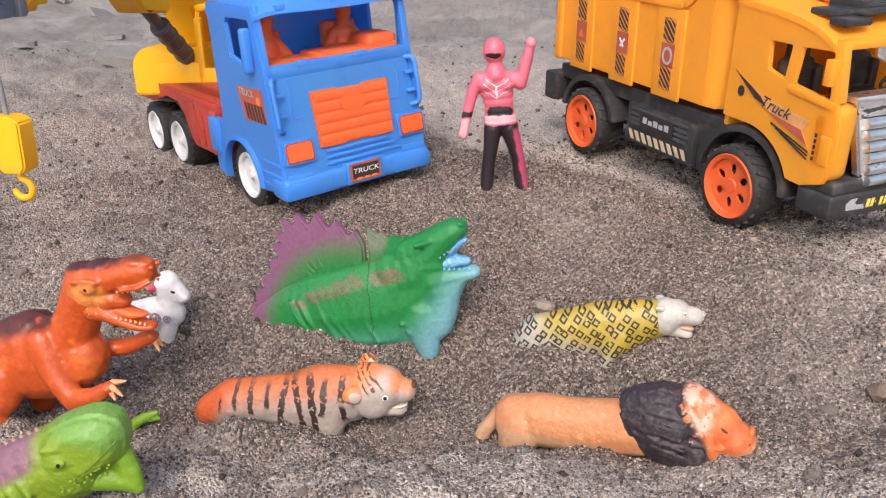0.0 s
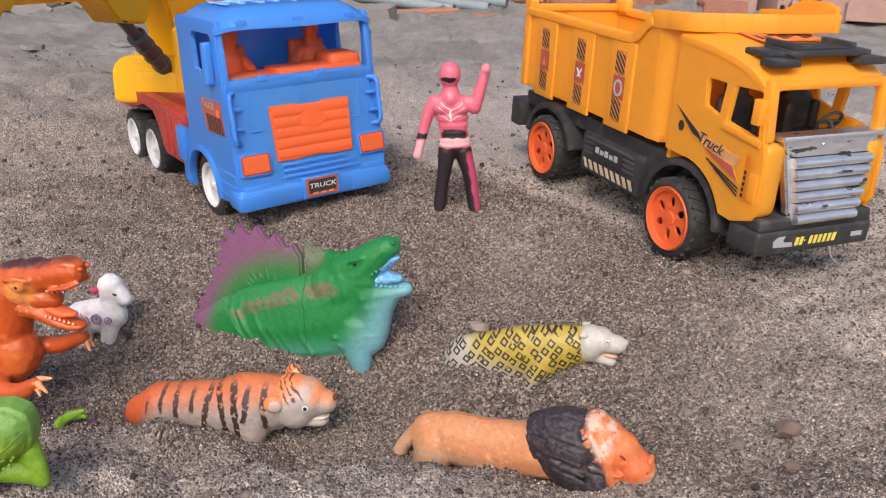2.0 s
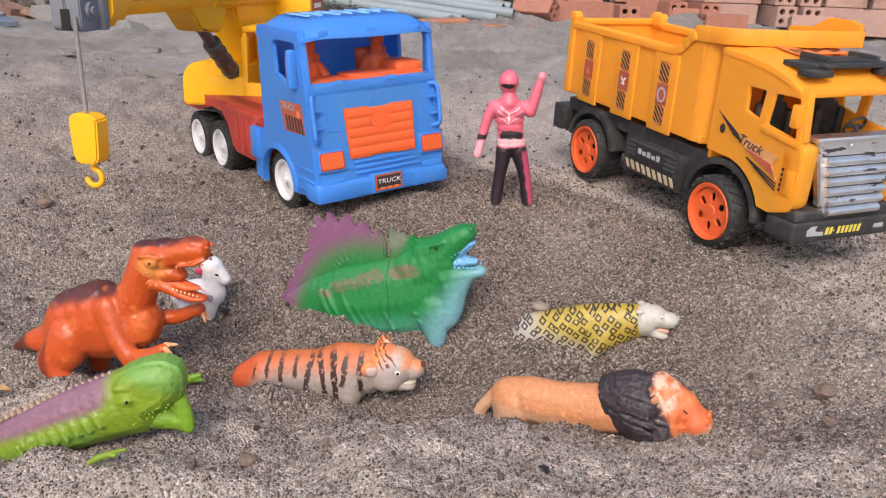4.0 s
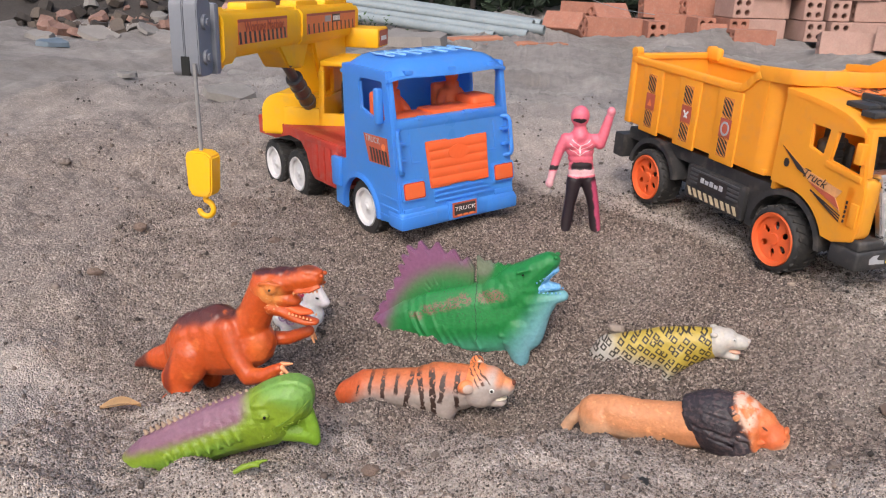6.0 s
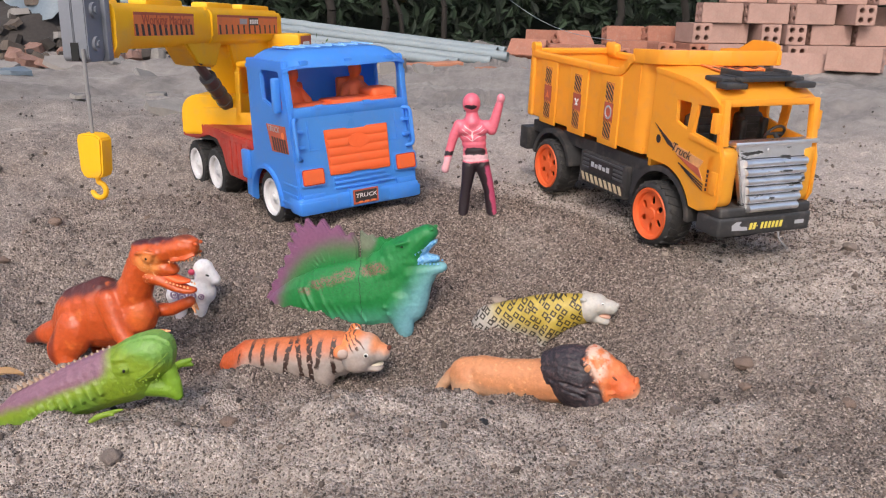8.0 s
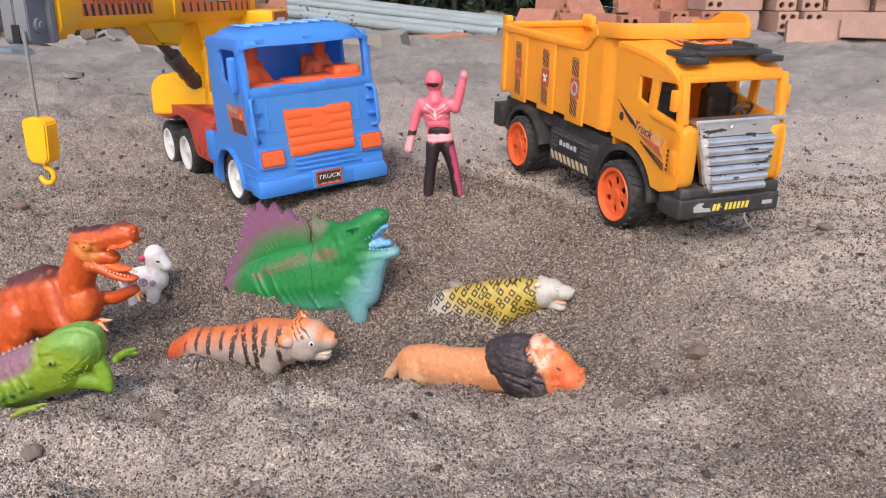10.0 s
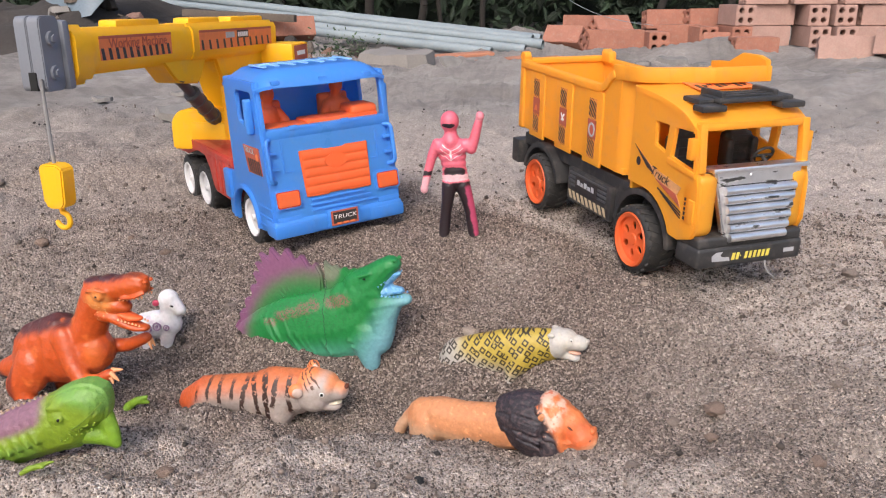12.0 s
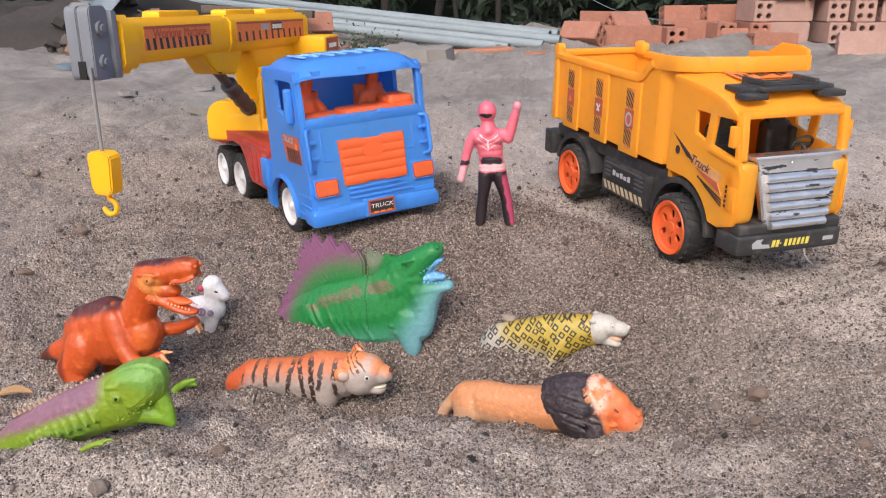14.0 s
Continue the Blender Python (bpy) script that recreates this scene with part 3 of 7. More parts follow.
        for k, (a, b) in enumerate(((-0.203, -0.173), (-0.148, -0.118), (-0.095, -0.065))):
            rib = part("rib", moved(boxed((a, -0.0015, zb - 0.004), (b, 0.001, zt - 0.005), 0.0015, seg=3), lean @ flip), YELLOW, wall)
            if s == 1:
                xc = (a + b) / 2
                for zc, n in ((0.0875, 5), (0.0545, 5)):
                    stacked_hazard(rib, "warning_strip", lean @ side_facing(xc, -0.0017, zc), 0.0125, 0.0175, n, (STICKER_AMBER, STICKER_BLACK), "black slanting warning stripes")
                part("sign", moved(boxed((xc - 0.0068, -0.0019, 0.062), (xc + 0.0068, -0.0016, 0.0785), 0), lean), STICKER_RED, rib, "dark red square warning print", smooth=0)
                if k == 0:
                    bm = bmesh.new()
                    bm.faces.new([bm.verts.new(p) for p in ((xc - 0.0035, -0.0022, 0.0665), (xc + 0.0035, -0.0022, 0.0665), (xc, -0.0022, 0.0735))])
                    part("printed_mark", moved(bm, lean), STICKER_ORANGE, rib, smooth=0)
                elif k == 1:
                    bm = bmesh.new()
                    for a2 in (40, -40):
                        box(bm, (-0.0008, -0.0023, -0.0031), (0.0008, -0.0020, 0.0048), 0, Matrix.Translation((xc, 0, 0.070)) @ Matrix.Rotation(radians(a2), 4, "Y"))
                    part("printed_mark", moved(bm, lean), STICKER_WHITE, rib, smooth=0)
                else:
                    part("printed_mark", moved(plate(ring(xc, 0.070, 0.0052, 0.0062, 20), [ring(xc, 0.070, 0.0036, 0.0044, 20)], 0.0003), lean @ Matrix.Translation((0, -0.0022, 0))), STICKER_GREY, rib, smooth=0)
                part("printed_bar", moved(boxed((xc - 0.0055, -0.0018, 0.0805), (xc + 0.0055, -0.0016, 0.0825), 0), lean), STICKER_ORANGE, rib, smooth=0)
    tail = part("tailgate", boxed((x0 - 0.002, 0.006, zb), (x0 + 0.003, 0.098, zt + 0.002), 0.001), YELLOW, t)
    part("top_rail", boxed((x0 - 0.003, 0.010, zt - 0.003), (x0 + 0.005, 0.094, zt + 0.003), 0.0018, seg=3), YELLOW, tail)
    for y in (0.0045, 0.0945):
        bm = boxed((x0 - 0.003, y, zb - 0.001), (x0 + 0.006, y + 0.007, zt + 0.004), 0.0022, seg=3)
        rod(bm, (x0 + 0.0015, y, zt + 0.0045), (x0 + 0.0015, y + 0.007, zt + 0.0045), 0.0048, seg=20)
        if y > 0.05:
            box(bm, (x0 + 0.002, y - 0.004, zt - 0.004), (x0 + 0.020, y + 0.004, zt + 0.009), 0.004, None, 3)
        part("corner_post", bm, YELLOW, t)
    # the front of the bed turns round its corners towards the cab
    turn = [(-0.046, 0.0068)] + arc(-0.042, 0.0238, 0.017, 270, 360, 8) + arc(-0.042, 0.0812, 0.017, 0, 90, 8) + [(-0.046, 0.0982)]
    back = [(-0.046, 0.0952)] + arc(-0.042, 0.0812, 0.014, 90, 0, 8) + arc(-0.042, 0.0238, 0.014, 0, -90, 8) + [(-0.046, 0.0098)]
    lay = Matrix(((1, 0, 0, 0), (0, 0, 1, 0), (0, 1, 0, 0), (0, 0, 0, 1)))
    part("headboard", moved(plate(turn + back, [], 0.0805, 0.0006), Matrix.Translation((0, 0, 0.043)) @ lay), YELLOW, t, "yellow bed front with rounded corners")
    # canopy over the cab
    plan = [(-0.052, 0.0055), (-0.036, 0.0055)] + arc(-0.026, 0.0275, 0.022, 270, 350, 7)[1:] + [(0.004, 0.040), (0.012, 0.052), (0.015, 0.099), (-0.052, 0.1)]
    can = part("canopy", moved(plate([(x, y) for x, y in plan], [], 0.004, 0.001), Matrix.Translation((0, 0, 0.122)) @ Matrix.Rotation(radians(-4.0), 4, "Y") @ Matrix(((1, 0, 0, 0), (0, 0, 1, 0), (0, 1, 0, 0), (0, 0, 0, 1)))), YELLOW, t, "yellow plastic canopy over the cab roof")
    lipm = Matrix.Translation((0, 0, 0.122)) @ Matrix.Rotation(radians(-4.0), 4, "Y")
    for (ax, ay), (bx, by) in zip(plan, plan[1:]):
        d = math.hypot(bx - ax, by - ay)
        m = lipm @ Matrix.Translation((ax, ay, 0)) @ Matrix.Rotation(math.atan2(by - ay, bx - ax), 4, "Z")
        part("rim_edge", moved(boxed((-0.001, -0.0005, -0.002), (d + 0.001, 0.004, 0.0095), 0.001), m), YELLOW, can)
    part("side_flap", moved(plate([(-0.045, 0.0), (0.015, 0.0), (0.015, 0.0095), (0.006, 0.0125), (-0.014, 0.0135), (-0.030, 0.006), (-0.045, 0.006)], [], 0.004, 0.0008), lipm @ Matrix.Translation((0, 0.095, 0.004))), YELLOW, can)

    # cab
    win_rear = [(0.011, 0.0955), (0.0275, 0.0955), (0.0255, 0.0755), (0.0125, 0.079)]
    win_door = [(0.0355, 0.0955), (0.0575, 0.0965), (0.0600, 0.0700), (0.0330, 0.0740)]
    outline = [(-0.02, 0.1165), (-0.02, 0.043)] + arc(0.0, 0.0, 0.0425, 95, 24, 12) + [(0.050, 0.0165), (0.066, 0.022), (0.070, 0.03), (0.069, 0.058), (0.065, 0.070), (0.0605, 0.099), (0.049, 0.1045), (0.023, 0.1115)]
    for y, s in ((0.006, 1), (0.100, -1)):
        m = Matrix.Translation((0, y, 0)) @ Matrix.Diagonal((1, s, 1, 1))
        side = part("cab_side", moved(plate(outline, [win_rear, win_door], 0.0035, 0.0006), m), YELLOW, t, "yellow cab side with open windows")
        part("sill", moved(boxed((0.030, -0.0012, 0.0665), (0.064, 0.001, 0.071), 0.0008, Matrix.Rotation(radians(6), 4, "Y") @ Matrix.Translation((-0.0075, 0, 0.005))), m), YELLOW, side)
        part("mirror_mount", moved(boxed((0.056, -0.004, 0.078), (0.062, 0.002, 0.093), 0.0012), m), YELLOW, side)
        part("vent_panel", moved(boxed((0.060, -0.001, 0.033), (0.067, 0.001, 0.050), 0.0006), m), YELLOW, side)
        # raised black strips give the shade of vent slots that are not cut
        for k in range(5):
            part("vent_slot_shade", moved(boxed((0.0555, -0.0006, 0.034 + 0.0035 * k), (0.0568, 0.0008, 0.0362 + 0.0035 * k), 0), m), STICKER_BLACK, side, smooth=0)
        if s == 1:
            decal = part("decal", moved(plate([(-0.012, 0.0725), (0.010, 0.062), (0.050, 0.0555), (0.046, 0.049), (0.052, 0.0405), (0.022, 0.052), (0.008, 0.0600)], [], 0.0003), Matrix.Translation((0, y - 0.0006, 0))), STICKER_TAN, side, "grey and red winged print", smooth=0)
            part("decal_wing", moved(plate([(0.018, 0.054), (0.045, 0.0495), (0.051, 0.042), (0.030, 0.049)], [], 0.0002), Matrix.Translation((0, y - 0.0009, 0))), STICKER_RED, decal, smooth=0)
            for k in range(3):
                part("decal_streak", moved(plate([(0.022 + 0.004 * k, 0.0485 - 0.002 * k), (0.053, 0.0385 - 0.0022 * k), (0.053, 0.0375 - 0.0022 * k), (0.022 + 0.004 * k, 0.0473 - 0.002 * k)], [], 0.0002), Matrix.Translation((0, y - 0.0009, 0))), STICKER_BLACK, decal, smooth=0)
            part("decal_wing", moved(plate([(-0.013, 0.0735), (0.006, 0.0595), (0.016, 0.0565), (0.010, 0.062)], [], 0.0002), Matrix.Translation((0, y - 0.0009, 0))), STICKER_BLACK, decal, smooth=0)
            part("decal_disc", moved(plate(ring(-0.006, 0.0615, 0.0028, 0.0034, 14), [], 0.0002), Matrix.Translation((0, y - 0.0009, 0))), STICKER_BLACK, decal, smooth=0)
            lettering("lettering", "Truck", 0.0100, Matrix.Translation((0.023, y - 0.0011, 0.0575)) @ Matrix.Rotation(radians(9), 4, "Y") @ TO_SIDE, STICKER_BLACK, decal, 0.0001, 0.35)
    part("cab_back", boxed((-0.02, 0.008, 0.036), (-0.016, 0.098, 0.108), 0.001), YELLOW, t)
    # roof, bulging
    bm = bmesh.new()
    nx, ny = 10, 12
    grid = []
    for i in range(nx + 1):
        u = i / nx
        x = -0.02 + 0.082 * u
        row = []
        for j in range(ny + 1):
            v = 2 * j / ny - 1
            z = 0.1165 - 0.005 * u - 0.0115 * u ** 3.5 + 0.0055 * (1 - abs(v) ** 3) * (1 - 0.5 * u)
            row.append(bm.verts.new((x - 0.004 * max(0, u - 0.8) * abs(v) * 5, 0.053 + 0.0475 * v, z)))
        grid.append(row)
    for i in range(nx):
        for j in range(ny):
            bm.faces.new((grid[i][j], grid[i + 1][j], grid[i + 1][j + 1], grid[i][j + 1]))
    r = bmesh.ops.extrude_face_region(bm, geom=list(bm.faces))
    bmesh.ops.translate(bm, vec=(0, 0, -0.004), verts=[v for v in r["geom"] if isinstance(v, bmesh.types.BMVert)])
    roof = part("roof", bm, YELLOW, t, smooth=50)
    part("brow", boxed((0.0525, 0.008, 0.0975), (0.0622, 0.098, 0.1030), 0.002), YELLOW, t)
    deck = part("roof_print", moved(boxed((-0.004, 0.032, 0), (0.022, 0.082, 0.0006), 0), Matrix.Translation((0, 0, 0.1205)) @ Matrix.Rotation(radians(6), 4, "Y")), STICKER_ORANGE, roof, "orange print with dark unreadable marks", smooth=0)
    for k in range(8):
        part("printed_bar", moved(boxed((0.010 + 0.002 * (k % 2), 0.035 + 0.0056 * k, 0.0006), (0.019 - 0.003 * (k % 3), 0.0385 + 0.0056 * k, 0.0009), 0), Matrix.Translation((0, 0, 0.1205)) @ Matrix.Rotation(radians(6), 4, "Y")), STICKER_BLACK, deck, smooth=0)
    for y in (0.010, 0.096):
        part("front_pillar", moved(boxed((-0.003, -0.003, 0), (0.003, 0.003, 0.034), 0.0012), Matrix.Translation((0.0635, y, 0.069)) @ Matrix.Rotation(radians(-7), 4, "Y")), YELLOW, t)
        part("front_corner", boxed((0.046, y - 0.004 if y < 0.05 else y - 0.014, 0.0225), (0.0690, y + 0.014 if y < 0.05 else y + 0.004, 0.0685), 0.0085, seg=4), YELLOW, t)
    part("dashboard", boxed((0.045, 0.012, 0.060), (0.064, 0.094, 0.0685), 0.002), BLACK, t)
    part("cab_floor", boxed((-0.016, 0.010, 0.046), (0.06, 0.096, 0.050), 0.001), YELLOW, t)
    for y in (0.030, 0.079):
        bm = bmesh.new()
        box(bm, (0.010, y - 0.012, 0.05), (0.036, y + 0.012, 0.062), 0.003)
        box(bm, (0.006, y - 0.0130, 0.056), (0.015, y + 0.0130, 0.084), 0.004, None, 3)
        box(bm, (0.007, y - 0.0085, 0.078), (0.014, y + 0.0085, 0.0965), 0.0033, None, 3)
        for q in (-1, 1):
            box(bm, (0.010, y + q * 0.011 - 0.003, 0.056), (0.021, y + q * 0.011 + 0.003, 0.080), 0.0028, None, 3)
        st = moulded("seat", bm, BLACK, t, 0.0009, 3, "black moulded seat with a headrest")
        for k in range(3):
            part("seat_rib", boxed((0.0140, y - 0.0075, 0.064 + 0.0065 * k), (0.0158, y + 0.0075, 0.0685 + 0.0065 * k), 0.0007), BLACK, st)
    bm = bmesh.new()
    for k in range(20):
        a, b2 = 2 * math.pi * k / 20, 2 * math.pi * (k + 1) / 20
        rod(bm, (0.042 + 0.004 * math.sin(a), 0.079 + 0.0085 * math.cos(a), 0.072 + 0.0065 * math.sin(a)), (0.042 + 0.004 * math.sin(b2), 0.079 + 0.0085 * math.cos(b2), 0.072 + 0.0065 * math.sin(b2)), 0.0011, seg=8)
    rod(bm, (0.042, 0.079, 0.072), (0.050, 0.079, 0.064), 0.0016, seg=8)
    rod(bm, (0.042, 0.071, 0.072), (0.042, 0.087, 0.072), 0.0012, seg=8)
    part("steering_wheel", bm, BLACK, t)
    # grille
    gm = Matrix.Translation((0.0610, 0.0570, 0.043)) @ Matrix.Rotation(radians(90), 4, "Z") @ Matrix.Rotation(radians(-6), 4, "X")
    face = [(-0.0375, 0.0265), (-0.0285, -0.017), (-0.0235, -0.0255), (0.0235, -0.0255), (0.0285, -0.017), (0.0375, 0.0265)]
    grille = part("grille", moved(plate(face[::-1], [], 0.006, 0.0012), gm @ Matrix.Translation((0, -0.009, 0))), CHROME, t, "chipped chrome grille with horizontal bars")
    for k in range(6):
        z = -0.0215 + 0.0068 * k
        hw = 0.0232 + 0.0088 * (z + 0.0255) / 0.05
        bm = bmesh.new()
        rod(bm, (-hw, 0, 0), (hw, 0, 0), 0.0032, seg=18)
        part("grille_bar", moved(bm, gm @ Matrix.Translation((0, -0.0098, z)) @ Matrix.Diagonal((1, 1.15, 1, 1))), CHROME, grille)
        # black strip painted in as the shade between two bars
        part("grille_gap_shade", moved(boxed((-hw, -0.0094, z + 0.0030), (hw, -0.0090, z + 0.0038), 0), gm), STICKER_BLACK, grille, smooth=0)
    part("grille_lip", moved(boxed((-0.0405, -0.012, 0.0255), (0.0405, 0.004, 0.029), 0.0012), gm), CHROME, grille)
    part("badge", moved(plate(ring(0, 0.0225, 0.008, 0.0025, 20), [], 0.001, 0.0002), gm @ Matrix.Translation((0, -0.0095, 0))), CHROME, grille)
    bum = part("front_bumper", boxed((0.047, 0.0085, 0.0010), (0.0735, 0.0995, 0.0160), 0.0028, seg=3), BLACK, t, "black front bumper")
    part("bumper_step", boxed((0.048, 0.0095, 0.0150), (0.0722, 0.0985, 0.0235), 0.0026, seg=3), BLACK, bum)
    fm = front_facing(0.0737, 0.056, 0.0085)
    for k, (w, h) in enumerate(((0.0026, 0.0052), (0.0024, 0.0052), (0.0008, 0.0010), (0.0022, 0.0052), (0.0022, 0.0052), (0.0022, 0.0052), (0.0022, 0.0052), (0.0022, 0.0052), (0.0026, 0.0052))):
        x = -0.0185 + 0.0037 * k
        part("printed_bar", moved(plate([(x, -h / 2), (x + w, -h / 2), (x + w + h * 0.15, h / 2), (x + h * 0.15, h / 2)], [], 0.0003), fm @ Matrix.Translation((0, -0.0003, 0))), STICKER_YELLOW, bum, smooth=0)
    part("torn_print", moved(plate([(-0.040, -0.0045), (-0.019, -0.0055), (-0.0205, -0.0015), (-0.028, -0.001), (-0.031, 0.001), (-0.0285, 0.0048), (-0.036, 0.0045), (-0.041, 0.001)], [], 0.0003), fm @ Matrix.Translation((-0.006, -0.0003, 0.001)) @ Matrix.Diagonal((0.72, 1, 0.72, 1))), STICKER_GREY, bum, "torn pale grey print", smooth=0)
    part("torn_print", moved(boxed((0.027, -0.0003, -0.0015), (0.036, 0, 0.0015), 0), fm), STICKER_GREY, bum, smooth=0)
    # roof rack
    rack = part("roof_rack", boxed((0.030, 0.026, 0.1140), (0.054, 0.080, 0.1178), 0.0016), BLACK, t, "black plastic roof rack")
    for y0, y1 in ((0.010, 0.030), (0.076, 0.096)):
        part("lamp_pod", boxed((0.046, y0, 0.1095), (0.058, y1, 0.1140), 0.0012), BLACK, rack)
        part("foot", boxed((0.028, y0 + 0.004, 0.1128), (0.048, y1 - 0.002, 0.1168), 0.0015), BLACK, rack)
    for k in range(3):
        part("rack_bar", boxed((0.033 + 0.007 * k, 0.03, 0.1176), (0.036 + 0.007 * k, 0.076, 0.1192), 0.0006), BLACK, rack)
    for y in (0.030, 0.074):
        part("rack_bracket", boxed((0.026, y, 0.1160), (0.05, y + 0.004, 0.1215), 0.001), BLACK, rack)
    bm = bmesh.new()
    prev = None
    path = [(0.0735, 0.068, 0.002), (0.0755, 0.067, -0.002), (0.0775, 0.069, -0.006), (0.0780, 0.073, -0.009), (0.0765, 0.076, -0.012)]
    for a, b2 in zip(path, path[1:]):
        rod(bm, a, b2, 0.0007, seg=8)
    part("pull_string", bm, ROPE, t, "thin grey pull string")


def build_crane_truck():
    t = thing("toy_crane_truck", pose(-0.1833, 0.627, 0.0139, 2.5, 0, -49.5), "blue and yellow plastic toy crane truck, parked on the sand", "toy truck")
    W, YC = 0.121, 0.0605
    for x in (0.0, -0.146, -0.206):
        wheel(t, x, 0.0, 0.0, 0.0262, 0.022, 1, 0.0185, WHITE, "white plastic wheel disc", 0)
        wheel(t, x, W, 0.0, 0.0262, 0.022, -1, 0.0185, WHITE, "white plastic wheel disc", 0)
        bm = bmesh.new()
        rod(bm, (x, 0.01, 0), (x, W - 0.01, 0), 0.004)
        part("axle", bm, BLACK, t)
    part("chassis", boxed((-0.236, 0.030, 0.004), (0.04, 0.091, 0.024), 0.002), BLACK, t, "black underframe")
    deck = part("deck", boxed((-0.238, 0.008, 0.038), (-0.032, 0.113, 0.050), 0.002), RED, t, "dull red plastic deck")
    for y0, y1 in ((0.000, 0.024), (0.097, 0.121)):
        out = [(-0.240, 0.050), (-0.240, 0.029), (-0.226, 0.0295)] + arc(-0.206, 0.0, 0.0305, 98, 78, 4) + [(-0.160, 0.0400), (-0.132, 0.0385), (-0.120, 0.028), (-0.112, 0.010), (-0.104, 0.004), (-0.048, 0.004), (-0.036, 0.012), (-0.036, 0.050)]
        side = part("deck_side", moved(plate(out, [], y1 - y0, 0.0008), Matrix.Translation((0, y0, 0))), RED, t, "dull red wheel guard")
        yo = y0 - 0.002 if y0 < 0.05 else y1 - 0.001
        for k in range(4):
            part("rib", boxed((-0.103 + 0.0145 * k, yo, 0.008), (-0.092 + 0.0145 * k, yo + 0.003, 0.044), 0.0012), RED, side)
        part("step_edge", boxed((-0.118, yo, 0.043), (-0.037, yo + 0.003, 0.049), 0.001), RED, side)
    part("tail_block", boxed((-0.244, 0.006, 0.034), (-0.236, 0.115, 0.050), 0.001), RED, t)

    # cab shell
    zt = 0.131
    win = [(0.002, 0.1175), (0.006, 0.1212), (0.037, 0.1235), (0.0412, 0.1200), (0.0445, 0.0905), (0.041, 0.0875), (0.024, 0.0890), (0.010, 0.0935), (0.004, 0.0945)]
    out = [(-0.028, zt), (-0.028, 0.043), (-0.034, 0.0405), (-0.047, 0.0400), (-0.050, 0.036), (-0.052, -0.006), (-0.033, -0.008)] + arc(-0.001, -0.002, 0.031, 190, -4, 16) + [(0.031, -0.004), (0.066, 0.0), (0.066, 0.02), (0.0595, 0.060), (0.0555, 0.088), (0.0485, zt)]
    for y, s in ((-0.003, 1), (0.124, -1)):
        m = Matrix.Translation((0, y, 0)) @ Matrix.Diagonal((1, s, 1, 1))
        side = part("cab_side", moved(plate(out, [win], 0.004, 0.0008), m), BLUE, t, "blue cab side with an open window")
        lip = arc(-0.001, -0.002, 0.035, 186, 0, 16) + arc(-0.001, -0.002, 0.031, 0, 186, 16)
        part("arch_lip", moved(plate(lip, [], 0.006, 0.0006), m @ Matrix.Translation((0, -0.003, 0))), BLUE, side)
        part("step", moved(boxed((-0.0525, -0.004, 0.012), (-0.036, 0.002, 0.041), 0.003), m), BLUE, side)
        part("mirror", moved(boxed((0.0365, -0.0065, 0.086), (0.0435, 0.001, 0.117), 0.0026, seg=3), m), BLUE, side)
        for k in range(3):
            part("side_groove", moved(boxed((0.034, -0.0012, 0.002 + 0.009 * k), (0.064, 0.001, 0.0045 + 0.009 * k), 0.0006), m), BLUE, side)
        if s == 1:
            st = part("sticker", moved(plate([(0.008, 0.0730), (0.048, 0.0742), (0.052, 0.0500), (0.017, 0.0485)], [], 0.0003), Matrix.Translation((0, y - 0.0004, 0))), STICKER_RED, side, "dark red print with black slanting bars", smooth=0)
            lettering("lettering", "TRUCK", 0.0075, Matrix.Translation((0.0245, y - 0.0008, 0.0695)) @ TO_SIDE, STICKER_GREY, st, 0.0001)
            part("printed_disc", moved(plate(ring(0.0425, 0.0655, 0.0032, 0.0032, 16), [], 0.0002), Matrix.Translation((0, y - 0.0008, 0))), STICKER_ORANGE, st, smooth=0)
            for k in range(6):
                a = 0.0185 + 0.0052 * k
                part("printed_bar", moved(plate([(a, 0.0625), (a + 0.0030, 0.0625), (a + 0.0065, 0.0500), (a + 0.0035, 0.0500)], [], 0.0002), Matrix.Translation((0, y - 0.0008, 0))), STICKER_BLACK, st, smooth=0)
    part("cab_back", boxed((-0.030, 0.001, 0.030), (-0.026, 0.120, zt), 0.0015), BLUE, t)
    # domed roof with a drooping visor
    bm = bmesh.new()
    nx, ny, grid = 14, 16, []
    for i in range(nx + 1):
        u = i / nx
        row = []
        for j in range(ny + 1):
            v = 2 * j / ny - 1
            edge = (1 - abs(v) ** 7) * (1 - max(0.0, (0.16 - u) / 0.16) ** 2 * 0.8)
            z = zt - 0.006 + 0.0150 * edge * (1 - 0.72 * max(0, (u - 0.82) / 0.18) ** 1.5) - 0.0015 * max(0, (u - 0.9) / 0.1) * (1 - v * v)
            x = -0.031 + (0.083 + 0.008 * (1 - v * v)) * u
            row.append(bm.verts.new((x, YC + 0.0632 * v, z)))
        grid.append(row)
    for i in range(nx):
        for j in range(ny):
            bm.faces.new((grid[i][j], grid[i + 1][j], grid[i + 1][j + 1], grid[i][j + 1]))
    r = bmesh.ops.extrude_face_region(bm, geom=list(bm.faces))
    bmesh.ops.translate(bm, vec=(0, 0, -0.003), verts=[v for v in r["geom"] if isinstance(v, bmesh.types.BMVert)])
    roof = part("roof", bm, BLUE, t, "blue domed roof with raised ribs", smooth=50)
    for k in range(7):
        part("roof_rib", moved(boxed((-0.014, -0.0020, 0), (0.022 - 0.004 * (k % 2), 0.0020, 0.0013), 0.0005), Matrix.Translation((0.006, 0.018 + 0.014 * k, 0.1398))), GLINT_SCUFF, roof)
